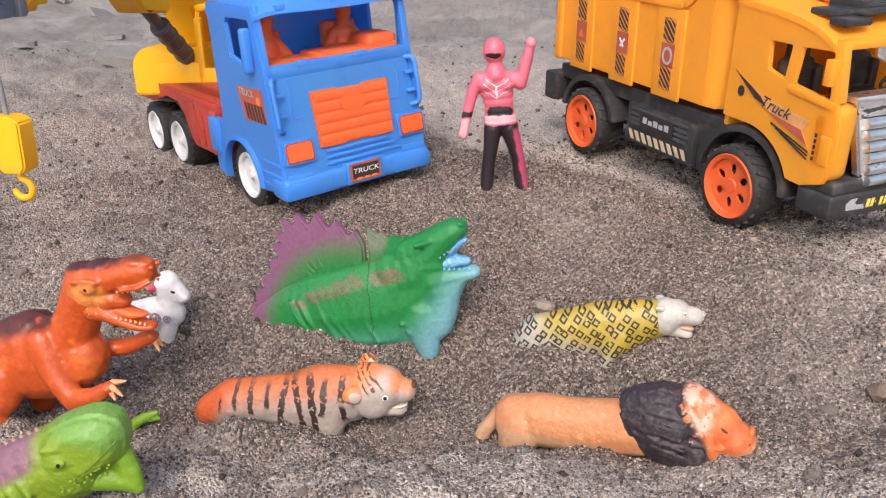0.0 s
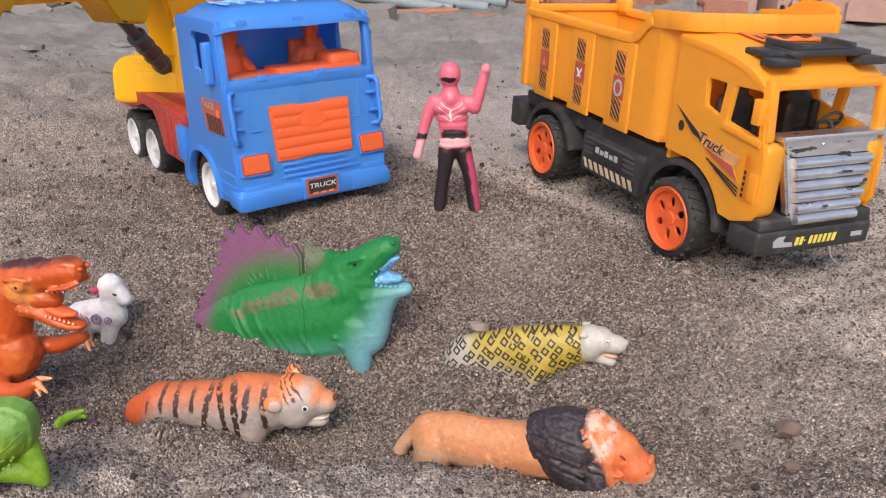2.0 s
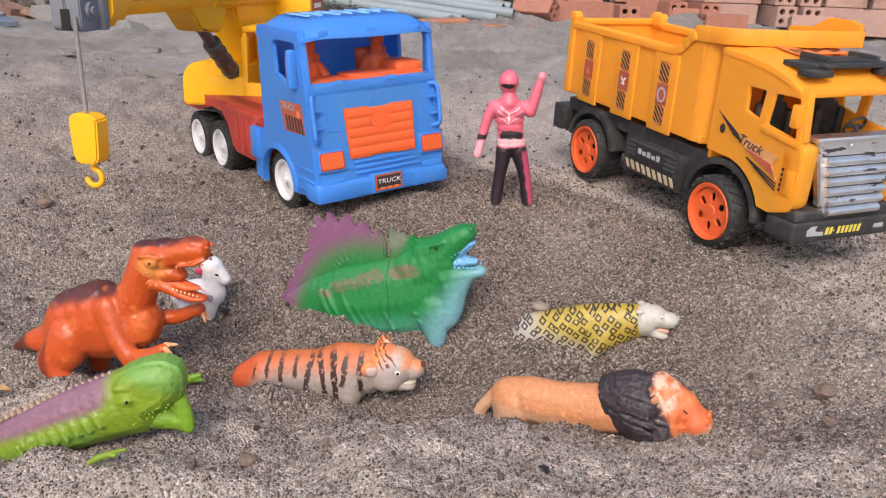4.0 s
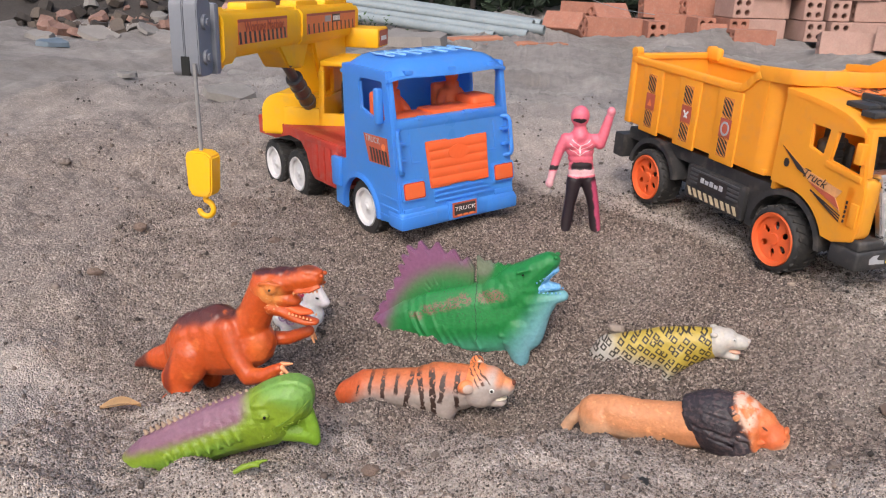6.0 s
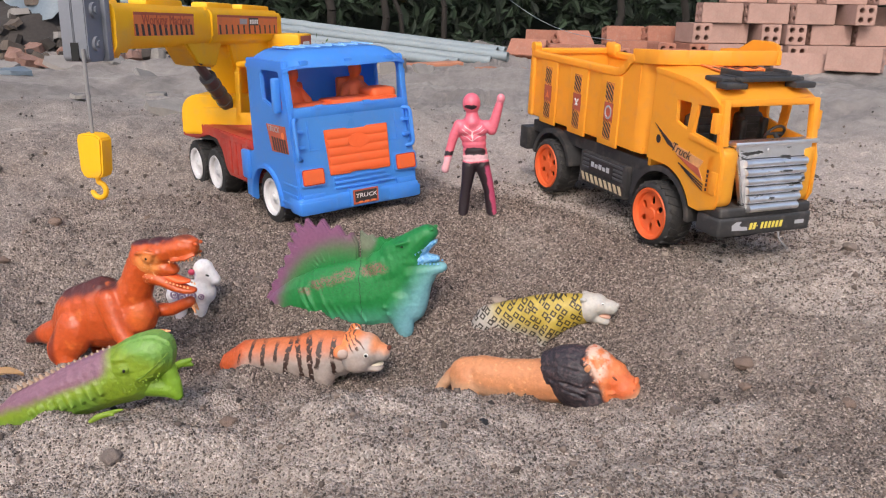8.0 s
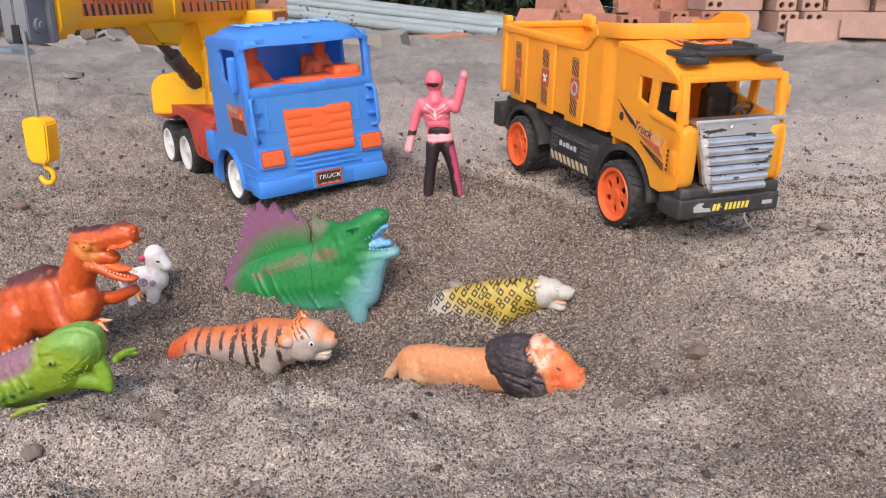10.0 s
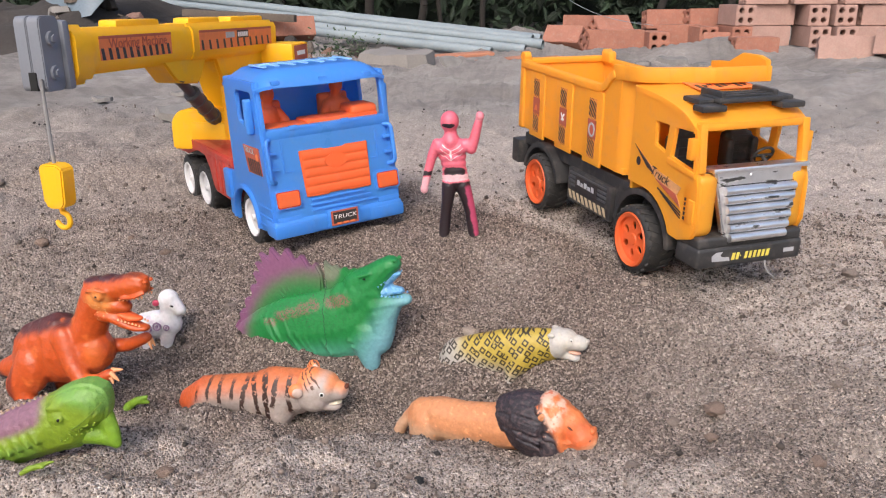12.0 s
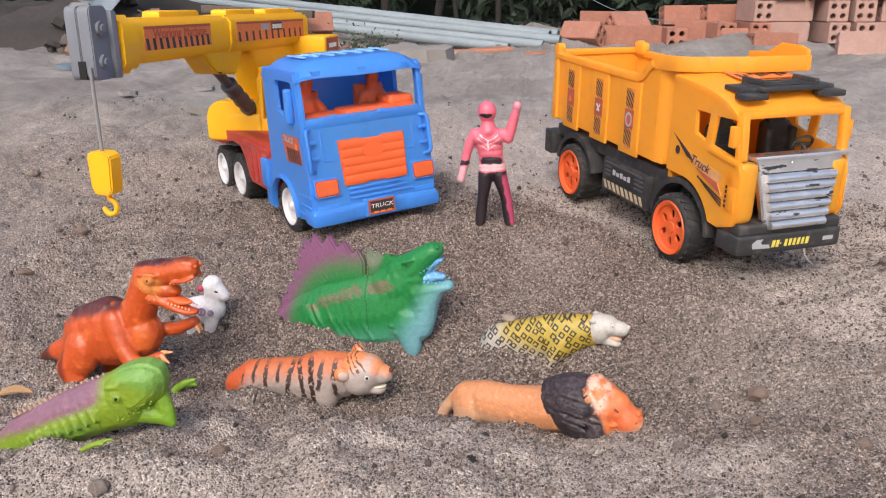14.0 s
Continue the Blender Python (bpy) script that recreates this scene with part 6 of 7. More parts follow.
def build_tyrannosaur():
    t = thing("toy_tyrannosaur", pose(-0.24, 0.405, 0, 0, 0, -8), "orange rubber toy tyrannosaur with dark back, mouth open", "toy dinosaur", "buried toy animals")
    skin = zoned("orange dinosaur paint", (0.47, 0.072, 0.013), [
        ((0.085, 0.022, 0.018), ("plane", -0.30, 0.35, 1, -8, 9), ("plane", -1, 0, 0, -13, 6)),
        ((0.085, 0.022, 0.018), ("plane", -0.6, 0.5, 0.8, 9, 10), ("plane", -1, 0, 0, 44, 10)),
        ((0.58, 0.125, 0.028), ("plane", 1, 0, 0, 15, 8), ("blob", 30, -14, -25, 8, 8, 18, 0.8)),
        ((0.60, 0.13, 0.028), ("speckle", 0.10, 0.56, 0.75)),
        # narrow dark streak: shade of the hind-leg fold put into the colour
        ((0.20, 0.030, 0.012), ("blob", -36, -20, -46, 3, 20, 16, 1.2)),
        ((0.11, 0.026, 0.016), ("plane", -1, 0, -0.7, 98, 8)),
    ], 0.38, 0.0007, 300, 0.05)
    bm = bmesh.new()
    limb(bm, (-34, 2, -37, 15, 19), (-24, 0, -29, 18, 25), (-6, 0, -24, 18, 28), (8, 0, -25, 16, 23), (20, 0, -22, 14, 18))
    limb(bm, (-34, 3, -44, 13, 14), (-48, 4, -45, 11, 12), (-60, 4, -48, 8, 8.5), (-69, 4, -51, 5, 5.5), (-77, 3, -55, 2, 3))
    limb(bm, (12, 0, -18, 14, 18), (22, 0, 0, 12, 13), (28, 0, 14, 12, 12), (32, 0, 20, 12, 13))
    # hind legs and feet
    limb(bm, (-24, -14, -38, 9, 18), (-34, -17, -50, 8, 12), (-26, -18, -62, 7, 7))
    limb(bm, (-38, -20, -66, 6, 5), (-24, -20, -66, 7, 5.5), (-8, -20, -66, 6, 4.5))
    limb(bm, (-22, 14, -40, 9, 18), (-24, 16, -66, 7, 7))
    # near arm
    limb(bm, (5, -10, -12, 8, 11), (13, -14, -28, 7.2, 8), (23, -17, -40, 6.4, 6.4), (36, -19, -36, 5.4, 5.4), (47, -19, -29, 4, 4))
    # far arm
    limb(bm, (24, 12, -24, 6, 6), (40, 13, -22, 5, 5), (56, 12, -14, 4.2, 4.2))
    moulded("body", bm, skin, t, 0.0012, 3)
    for a, b2 in (((49, -20, -28), (55, -21, -32)), ((48, -17, -27), (55, -16, -26)), ((48, -20, -30), (51, -22, -34)), ((57, 12, -14), (60, 11, -22)), ((57, 14, -15), (60, 15, -21))):
        bm = bmesh.new()
        limb(bm, (*a, 2.0), (*[(u + v) / 2 for u, v in zip(a, b2)], 1.4), (*b2, 0.6))
        part("claw", bm, FLESH, t)
    for k in range(3):
        bm = bmesh.new()
        limb(bm, (-6, -24 + 4 * k, -67, 2.4), (0, -25 + 5 * k, -70, 1.2))
        part("toe", bm, skin, t)
    face = zoned("orange dinosaur face paint", (0.48, 0.078, 0.014), [
        ((0.66, 0.23, 0.06), ("blob", 38, -12, 20, 9, 10, 8, 0.9)),
        ((0.70, 0.36, 0.17), ("speckle", 0.5, 0.60, 0.68), ("blob", 36, -12, 14, 12, 8, 12, 0.9)),
        ((0.070, 0.020, 0.022), ("plane", -0.16, 0, 1, 26.5, 3), ("plane", -1, 0, 0, -56, 10)),
        ((0.20, 0.045, 0.020), ("plane", -0.1, 0, 1, 31.5, 3), ("plane", 1, 0, 0, 54, 8)),
    ], 0.32, 0.0006, 320, 0.08)
    bm = bmesh.new()
    lump(bm, (32, 0, 20), (13, 12, 13))
    lump(bm, (32, 0, 29), (11, 8, 5))
    lump(bm, (43, 0, 32.5), (8, 7, 4))
    limb(bm, (38, 0, 24, 11, 10), (50, 0, 28, 9.6, 9.0), (59, 0, 30.5, 8.6, 8.4), (65, 0, 31, 7.2, 7.6))
    lump(bm, (62, 0, 36), (8, 6.5, 3.4))
    limb(bm, (55, -8.2, 22.5, 1.1), (65, -7.4, 24.2, 1.3), (71, -5, 27, 1.2))
    limb(bm, (55, 8.2, 22.5, 1.1), (65, 7.4, 24.2, 1.3), (71, 5, 27, 1.2))
    limb(bm, (31, -11.6, 27, 1.4), (38, -12, 28.5, 1.6), (44, -10.5, 27, 1.4))
    lump(bm, (68, 0, 35.5), (4, 5, 2.6))
    limb(bm, (34, 0, 9, 10, 8), (44, 0, 6, 8.6, 5), (53, 0, 1.4, 7.4, 3.4), (60, 0, -0.6, 6, 3.0), (65, 0, -0.6, 4.6, 2.4))
    limb(bm, (38, 0, 16, 9.5, 9), (47, 0, 14.5, 8, 6), (51, 0, 13.5, 6, 4))
    lump(bm, (38.5, -10, 24.5), (5, 3.3, 4.6))
    lump(bm, (38.5, 10, 24.5), (5, 3.3, 4.6))
    head = moulded("head", bm, face, t, 0.0009, 2)
    bm = bmesh.new()
    limb(bm, (44, 0, 10, 6, 3), (56, 0, 6, 5, 2.6), (62, 0, 6, 3, 1.6))
    moulded("tongue", bm, ORANGE, head, 0.0008, 2)
    for s in (-1, 1):
        bm = bmesh.new()
        lump(bm, (39, s * 12.6, 24), (1.1, 0.8, 1.1))
        part("eye", bm, EYE_BLACK, head)
        for k in range(7):
            bm = bmesh.new()
            p = mm(54 + 2.6 * k, s * (8.2 - 0.45 * k), 22.2 + 0.4 * k)
            rod(bm, p, (p[0], p[1], p[2] - 0.0018), 0.0010, 0.0002, seg=6)
            part("tooth", bm, FLESH, head)
            bm = bmesh.new()
            p = mm(50 + 2.4 * k, s * (7.2 - 0.4 * k), 6.0 - 0.65 * k)
            rod(bm, p, (p[0], p[1], p[2] + 0.0014), 0.0009, 0.0002, seg=6)
            part("tooth", bm, FLESH, head)
        bm = bmesh.new()
        lump(bm, (72, s * 3.2, 34.5), (1.6, 1.4, 1.4))
        part("nostril", bm, face, head)


def build_iguana():
    t = thing("toy_iguana", pose(-0.20, 0.31, 0, 0, 0, 5), "lime green rubber toy iguana with purple back in sand", "toy animal", "buried toy animals")
    skin = zoned("lime lizard paint", (0.180, 0.270, 0.016), [
        ((0.150, 0.30, 0.055), ("plane", 0.35, 0, 1, 0, 10), ("plane", 1, 0, 0, 10, 6)),
        ((0.215, 0.105, 0.145), ("plane", -0.42, 0, 1, -24, 7), ("plane", -1, 0, 0, -5, 10)),
        ((0.36, 0.30, 0.14), ("plane", -0.55, 0, 1, -6.5, 5), ("plane", -1, 0, 0, -12, 6)),
        ((0.165, 0.30, 0.018), ("plane", 1, 0, -1.1, 62, 10)),
        ((0.165, 0.29, 0.035), ("plane", 0.42, 0, -1, 31, 8), ("plane", -1, 0, 0, 0, 14)),
    ], 0.48, 0.0011, 330, 0.1)
    bm = bmesh.new()
    limb(bm, (-66, 2, -62, 9, 11), (-52, 1, -53, 11, 15), (-34, 0, -45, 13, 17), (-14, 0, -35, 14, 18), (4, 0, -28, 14, 19), (16, 0, -24, 14, 20))
    for k in range(8):
        x = -42 + 6 * k
        limb(bm, (x, -13.5, -46 + 2.7 * k, 1.6), (x + 3, -14.5, -52 + 2.7 * k, 1.4))
    moulded("body", bm, skin, t, 0.0011, 3)
    bm = bmesh.new()
    lump(bm, (15, 0, -21), (13, 13.5, 16))
    prof = [(8, -8), (14, -4), (21, -0.5), (29, 2.0), (36, 2.0), (42, -1), (45, -6), (44, -15), (42, -22), (35, -27), (26, -30), (14, -32), (6, -28)]
    for y0, y1, k in ((-7, 7, 1.0), (-10.5, 10.5, 0.88), (-12.5, 12.5, 0.74)):
        sub = plate([mm(20 + (x - 20) * k, -15 + (z + 15) * k) for x, z in prof], [], (y1 - y0) / 1000, 0.002)
        me = bpy.data.meshes.new("tmp")
        moved(sub, Matrix.Translation((0, y0 / 1000, 0))).to_mesh(me)
        sub.free()
        bm.from_mesh(me)
        bpy.data.meshes.remove(me)
    lump(bm, (17, -11.0, -17.5), (6, 3.2, 5))
    lump(bm, (17, 11.0, -17.5), (6, 3.2, 5))
    limb(bm, (11, -11.4, -11.5, 1.6), (18, -11.6, -10.5, 1.7), (25, -10.8, -12.5, 1.3))
    limb(bm, (25, -12.2, -25.5, 1.0), (33, -11.6, -20, 1.0), (40, -10, -14, 0.9))
    head = moulded("head", bm, skin, t, 0.001, 6)
    bm = bmesh.new()
    for k in range(12):
        u = k / 11
        lump(bm, (24.5 + 18.5 * u, -13.0 + 2.6 * u ** 2.5, -23.5 + 16 * u ** 1.25), (1.5, 0.8, 0.35), (0, -38, 0))
    moulded("mouth_line", bm, LIZARD_SHADE, head, 0.0005, 1)
    rng = random.Random(5)
    for i in range(26):
        bm = bmesh.new()
        u, v = rng.random(), rng.random()
        lump(bm, (16 + 22 * u, -12.4 + 1.4 * u * u, -31 + 9 * u + 5 * (v - 0.5)), (0.65, 0.5, 0.65))
        part("scale", bm, skin, head)
    for s in (-1, 1):
        bm = bmesh.new()
        lump(bm, (17.5, s * 13.2, -17.2), (3.4, 1.6, 2.6), (0, -15, 0))
        lid = part("eyelid", bm, skin, head)
        bm = bmesh.new()
        lump(bm, (17.9, s * 14.4, -17.2), (1.0, 0.6, 1.3), (0, 20, 0))
        part("pupil", bm, EYE_BLACK, lid)
    bm = bmesh.new()
    limb(bm, (26, 0, -33, 8, 7), (38, -2, -34, 5, 6), (44, -3, -37, 3.5, 4))
    limb(bm, (38, 0, -22, 6, 7), (43, -2, -32, 4, 6), (45, -3, -38, 3, 4))
    moulded("dewlap", bm, skin, head, 0.001, 3, "lime green throat flap")
    for k in range(18):
        u = k / 17
        x = -56 + 62 * u
        z = -35.5 + 29 * u ** 0.93
        bm = bmesh.new()
        rod(bm, mm(x, 0, z - 3.5), mm(x - 1.6, 0, z - 0.8), 0.0017, 0.0006, seg=7)
        part("crest_spike", bm, SPIKE, t)
    bm = bmesh.new()
    limb(bm, (10, 78, -68, 3.4), (14, 81, -60, 3.2), (21, 80, -55, 3.0), (28, 80, -52, 1.5))
    limb(bm, (21, 80, -56, 2.2), (29, 80, -56, 1.3))
    moulded("hand", bm, skin, t, 0.0008, 2)
    bm = bmesh.new()
    limb(bm, (6, -38, -37.6, 1.6), (10, -37, -35.2, 2.0), (15, -36, -34.0, 1.9), (20, -34.5, -32.6, 1.3), (23, -34, -32.2, 0.9))
    limb(bm, (15, -36, -34.0, 1.4), (19, -38, -33.4, 1.1))
    moulded("foot", bm, skin, t, 0.0008, 2)


def build_goat():
    t = thing("toy_lamb", pose(-0.191, 0.472, -0.001, 0, 0, 0) @ Matrix.Scale(1.02, 4), "small white toy lamb with purple swirls, standing in sand", "toy animal", "buried toy animals")
    wool = zoned("white lamb paint", (0.68, 0.65, 0.66), [((0.62, 0.52, 0.60), ("speckle", 0.2, 0.56, 0.68), ("plane", -1, 0, 0, 8, 6))], 0.5, 0.0004, 400, 0.15)
    bm = bmesh.new()
    limb(bm, (-28, 2, -32, 9, 10), (-16, 0, -30, 10, 12), (-6, 0, -28, 9, 11))
    limb(bm, (-6, 0, -28, 8, 10), (-5, 0, -16, 7, 8), (-5, 0, -9, 8, 8.5))
    limb(bm, (-7, -3, -36, 5, 7), (-10, -3, -48, 4, 5), (-11, -3, -58, 3.6, 4))
    limb(bm, (-24, -3, -36, 5, 7), (-25, -3, -58, 3.6, 4))
    limb(bm, (-3, 0, -11, 7, 7), (4, -1, -17, 5, 4.5))
    body = moulded("body", bm, wool, t, 0.0009, 4)
    bm = bmesh.new()
    lump(bm, (-12.5, -6, -10), (2.6, 1.5, 2.6), (0, 20, 20))
    part("ear", bm, PINK_EAR, t)
    bm = bmesh.new()
    lump(bm, (0, -6.2, -12), (1.6, 0.8, 0.8), (0, 20, 0))
    part("eye", bm, EYE_BLACK, t)
    for x, z, r in ((-12, -28, 3.4), (-20, -30, 3.8), (-5, -29, 2.4), (-26, -28, 3.2)):
        bm = moved(plate([mm(*p) for p in ring(0, 0, r, r, 18)], [[mm(*p) for p in ring(0, 0, r * 0.7, r * 0.7, 18)]], 0.0012), Matrix.Translation(mm(x, -10.3 if x < -8 else -9.2, z)))
        sw = part("swirl", bm, PURPLE_INK, t)
        bm = moved(plate([mm(*p) for p in ring(0, 0, r * 0.35, r * 0.35, 12)], [], 0.0012), Matrix.Translation(mm(x, -10.4 if x < -8 else -9.3, z)))
        part("swirl_dot", bm, PURPLE_INK, sw)


def build_figure():
    """A plain moulded figurine in one mesh."""
    paint = zoned("pink and black figurine paint", (0.64, 0.130, 0.185), [
        ((0.020, 0.012, 0.016), ("plane", 0, 0, -1, -57.5, 1.5), ("plane", 1, 0, 0, -8, 1)),
        ((0.42, 0.06, 0.13), ("plane", 1, 0, 0.20, 29.5, 2), ("plane", 0, 0, -1, -54, 3)),
        ((0.020, 0.012, 0.016), ("plane", 0, 0, 1, 64, 1), ("plane", 0, 0, -1, -71, 1), ("plane", 0, -1, 0, 2, 2), ("blob", 9.5, -8, 67, 11, 10, 6, 0.2)),
        ((0.70, 0.42, 0.45), ("plane", 0, 0, 1, 59, 1), ("plane", 0, 0, -1, -64.5, 1), ("blob", 10, 0, 62, 15, 20, 6, 0.2)),
        ((0.015, 0.012, 0.015), ("blob", 3.5, -10, 108, 7.8, 7, 2.2, 0.2)),
        ((0.015, 0.012, 0.015), ("plane", -1, 0, 0, 9, 1), ("plane", 0, 0, 1, 63, 1), ("plane", 0, 0, -1, -67, 1)),
        ((0.70, 0.36, 0.40), ("plane", -1, 0, 0, 10, 1), ("plane", 0, 0, -1, -62, 1), ("plane", 0, 0, 1, 44, 1)),
        *[((0.80, 0.60, 0.62), ("plane", 0.6 * s, 0, 1, d - 0.3, 0.4), ("plane", -0.6 * s, 0, -1, -d - 0.3, 0.4), ("plane", -s, 0, 0, -6.5 * s - 0.5, 1), ("blob", 6.5, -8, 84, 11, 7, 10, 0.1))
          for s in (1, -1) for d in (86 + 3.9 * s, 81.5 + 3.9 * s, 77 + 3.9 * s)],
        ((0.80, 0.60, 0.62), ("blob", 6.5, -8, 82, 0.9, 6, 5, 0.5)),
        ((0.62, 0.20, 0.25), ("plane", 1, 0, 0, 24, 1), ("plane", 0, 0, 1, 112, 1)),
    ], 0.42, 0.0002, 500, 0.1)
    bm = bmesh.new()
    lump(bm, (5, 0, 110.5), (8.2, 8.8, 9.6))
    limb(bm, (6, 0, 93, 9, 8), (6, 0, 97, 6.5), (5.5, 0, 103, 5.5))
    for z, x, rx, ry in ((58, 10.5, 12.5, 7), (63, 9.8, 12, 7), (68, 9.2, 11.2, 6.6), (74, 8.4, 11.4, 6.8), (80, 7.4, 12.4, 7.4), (86, 6.6, 13.4, 7.8), (91, 6.2, 13.6, 7)):
        lump(bm, (x, 0, z), (rx, ry, 6.6))
    lump(bm, (0, -2.4, 87), (7, 6, 6))
    lump(bm, (13, -2.4, 87), (7, 6, 6))
    # legs
    limb(bm, (4.5, 0, 54, 7.2), (3, -1, 40, 5.8), (1.6, -1, 30, 5.2), (0.6, -1, 18, 5.4), (-0.4, -2, 8, 5.0))
    limb(bm, (16.5, 0, 54, 7.2), (21, -1, 40, 5.8), (23.5, -1, 30, 5.2), (25.3, -1, 18, 5.4), (26.6, -2, 9, 5.0))
    # arms
    limb(bm, (-6, 0, 91, 5), (-10, 0, 82, 4.6), (-12.5, 0, 73, 4.2), (-15, -1, 63, 4.0), (-16.5, -2, 55, 3.4))
    lump(bm, (-17.5, -2, 51), (3.8, 3.4, 4.6))
    limb(bm, (19, 0, 91, 5.2), (24, -1, 87, 5.0), (26.5, -1, 96, 4.8), (29, -1, 106, 4.2), (30.5, -1, 112, 3.6))
    lump(bm, (31.2, -2, 115.5), (3.9, 3.8, 4.6))
    ob = moulded("toy_figurine", bm, paint, None, 0.0009, 3)
    ob.matrix_world = pose(0.003, 0.612, 0, 0, 0, 4)
    tagged(ob, "pink and black plastic toy figurine standing with raised arm", "figurine")


for build in (build_tiger, build_lion, build_leopard, build_dimetrodon, build_tyrannosaur, build_iguana, build_goat, build_figure):
    build()


# ---- stones, leaf and loose grains ----
STONES = [material("grey stone", (0.20, 0.158, 0.135), 0.9, vary=0.35, scale=120, bump=0.0008), material("brown stone", (0.20, 0.140, 0.110), 0.9, vary=0.35, scale=120, bump=0.0008), material("pale stone", (0.34, 0.275, 0.225), 0.9, vary=0.25, scale=120, bump=0.0008), material("black cinder", (0.012, 0.012, 0.013), 0.6, vary=0.3, scale=200, bump=0.001)]
# x, y, radius in mm, kind
PEBBLES = ((0.170, 0.503, 3, 2), (0.206, 0.391, 7, 1), (0.033, 0.287, 3.2, 3), (0.332, 0.552, 6, 0), (-0.165, 0.517, 6, 0), (-0.267, 0.611, 5, 1), (-0.314, 0.636, 4, 1),
           (-0.336, 0.549, 4.5, 0), (-0.403, 0.530, 6.5, 1), (-0.407, 0.629, 7, 1), (-0.587, 0.822, 7, 0), (0.180, 0.387, 4, 0), (0.199, 0.361, 4, 1), (0.119, 0.248, 3.5, 0),
           (-0.172, 0.256, 6, 0), (0.240, 0.436, 3.5, 0), (-0.120, 0.300, 5, 1), (-0.085, 0.330, 3, 0), (0.040, 0.490, 7, 2), (0.150, 0.330, 4, 0), (0.250, 0.330, 5, 1), (-0.34, 0.68, 4, 0), (0.28, 0.40, 4, 0))


def pebble_mesh(seed, mat):
    bm = bmesh.new()
    bmesh.ops.create_icosphere(bm, subdivisions=3, radius=1.0)
    o = Vector((seed * 3.1, seed * 1.7, 0))
    for v in bm.verts:
        v.co *= 1 + 0.45 * noise.noise(v.co * 1.5 + o) + 0.18 * noise.noise(v.co * 4 + o)
        v.co.z *= 0.6
    me = bpy.data.meshes.new("pebble")
    bm.to_mesh(me)
    bm.free()
    me.shade_smooth()
    me.materials.append(mat)
    return me


PEBBLE_LABELS = ("small grey stone lying in the sand", "small brown stone lying in the sand", "small pale stone lying in the sand", "small black cinder lying on the sand")
for i, (x, y, r, k) in enumerate(PEBBLES):
    ob = new("pebble", pebble_mesh(i, STONES[k]))
    s = r / 1000
    ob.matrix_world = pose(x, y, float(sand_height(x, y)) + 0.25 * s, 0, 0, 47 * i) @ Matrix.Diagonal((s, s * 0.85, s, 1))
    tagged(ob, PEBBLE_LABELS[k], "pebble", "loose pebbles")

LEAF = material("dry brown leaf", (0.34, 0.20, 0.09), 0.7, vary=0.3, scale=200, bump=0.0004)
bm = bmesh.new()
rows = []
for i in range(13):
    u = i / 12
    w = 0.0052 * math.sin(math.pi * u ** 0.8) + 0.0003
    rows.append([bm.verts.new((-0.014 + 0.028 * u, s * w, 0.002 * abs(s) + 0.004 * math.sin(3 * u) + 0.001)) for s in (-1, -0.5, 0, 0.5, 1)])
for a, b in zip(rows, rows[1:]):
    for j in range(4):
        bm.faces.new((a[j], b[j], b[j + 1], a[j + 1]))
r = bmesh.ops.extrude_face_region(bm, geom=list(bm.faces))
bmesh.ops.translate(bm, vec=(0, 0, -0.0005), verts=[v for v in r["geom"] if isinstance(v, bmesh.types.BMVert)])
leaf = part("dry_leaf", bm, LEAF)
leaf.matrix_world = pose(-0.304, 0.367, float(sand_height(-0.304, 0.367)) + 0.001, 6, -4, 8)
tagged(leaf, "curled dry brown leaf lying on sand", "leaf")


def grain_material(top):
    m = bpy.data.materials.new("loose sand grains")
    m.use_nodes = True
    n, l, b = lookup(m)
    geo = n.new("ShaderNodeNewGeometry")
    ramp = n.new("ShaderNodeValToRGB")
    cr = ramp.color_ramp
    cr.elements[0].color, cr.elements[1].color = (0.030, 0.024, 0.021, 1), (0.53, 0.445, 0.38, 1)
    for p, c in ((0.28, (0.10, 0.076, 0.063, 1)), (0.58, (0.205, 0.157, 0.131, 1)), (0.88, (0.35, 0.282, 0.236, 1))):
        cr.elements.new(p).color = c
    span = n.new("ShaderNodeMath")
    span.operation = "MULTIPLY"
    span.inputs[1].default_value = top
    l.new(geo.outputs["Random Per Island"], span.inputs[0])
    l.new(span.outputs[0], ramp.inputs[0])
    l.new(ramp.outputs[0], b.inputs["Base Color"])
    b.inputs["Roughness"].default_value = 0.85
    return m


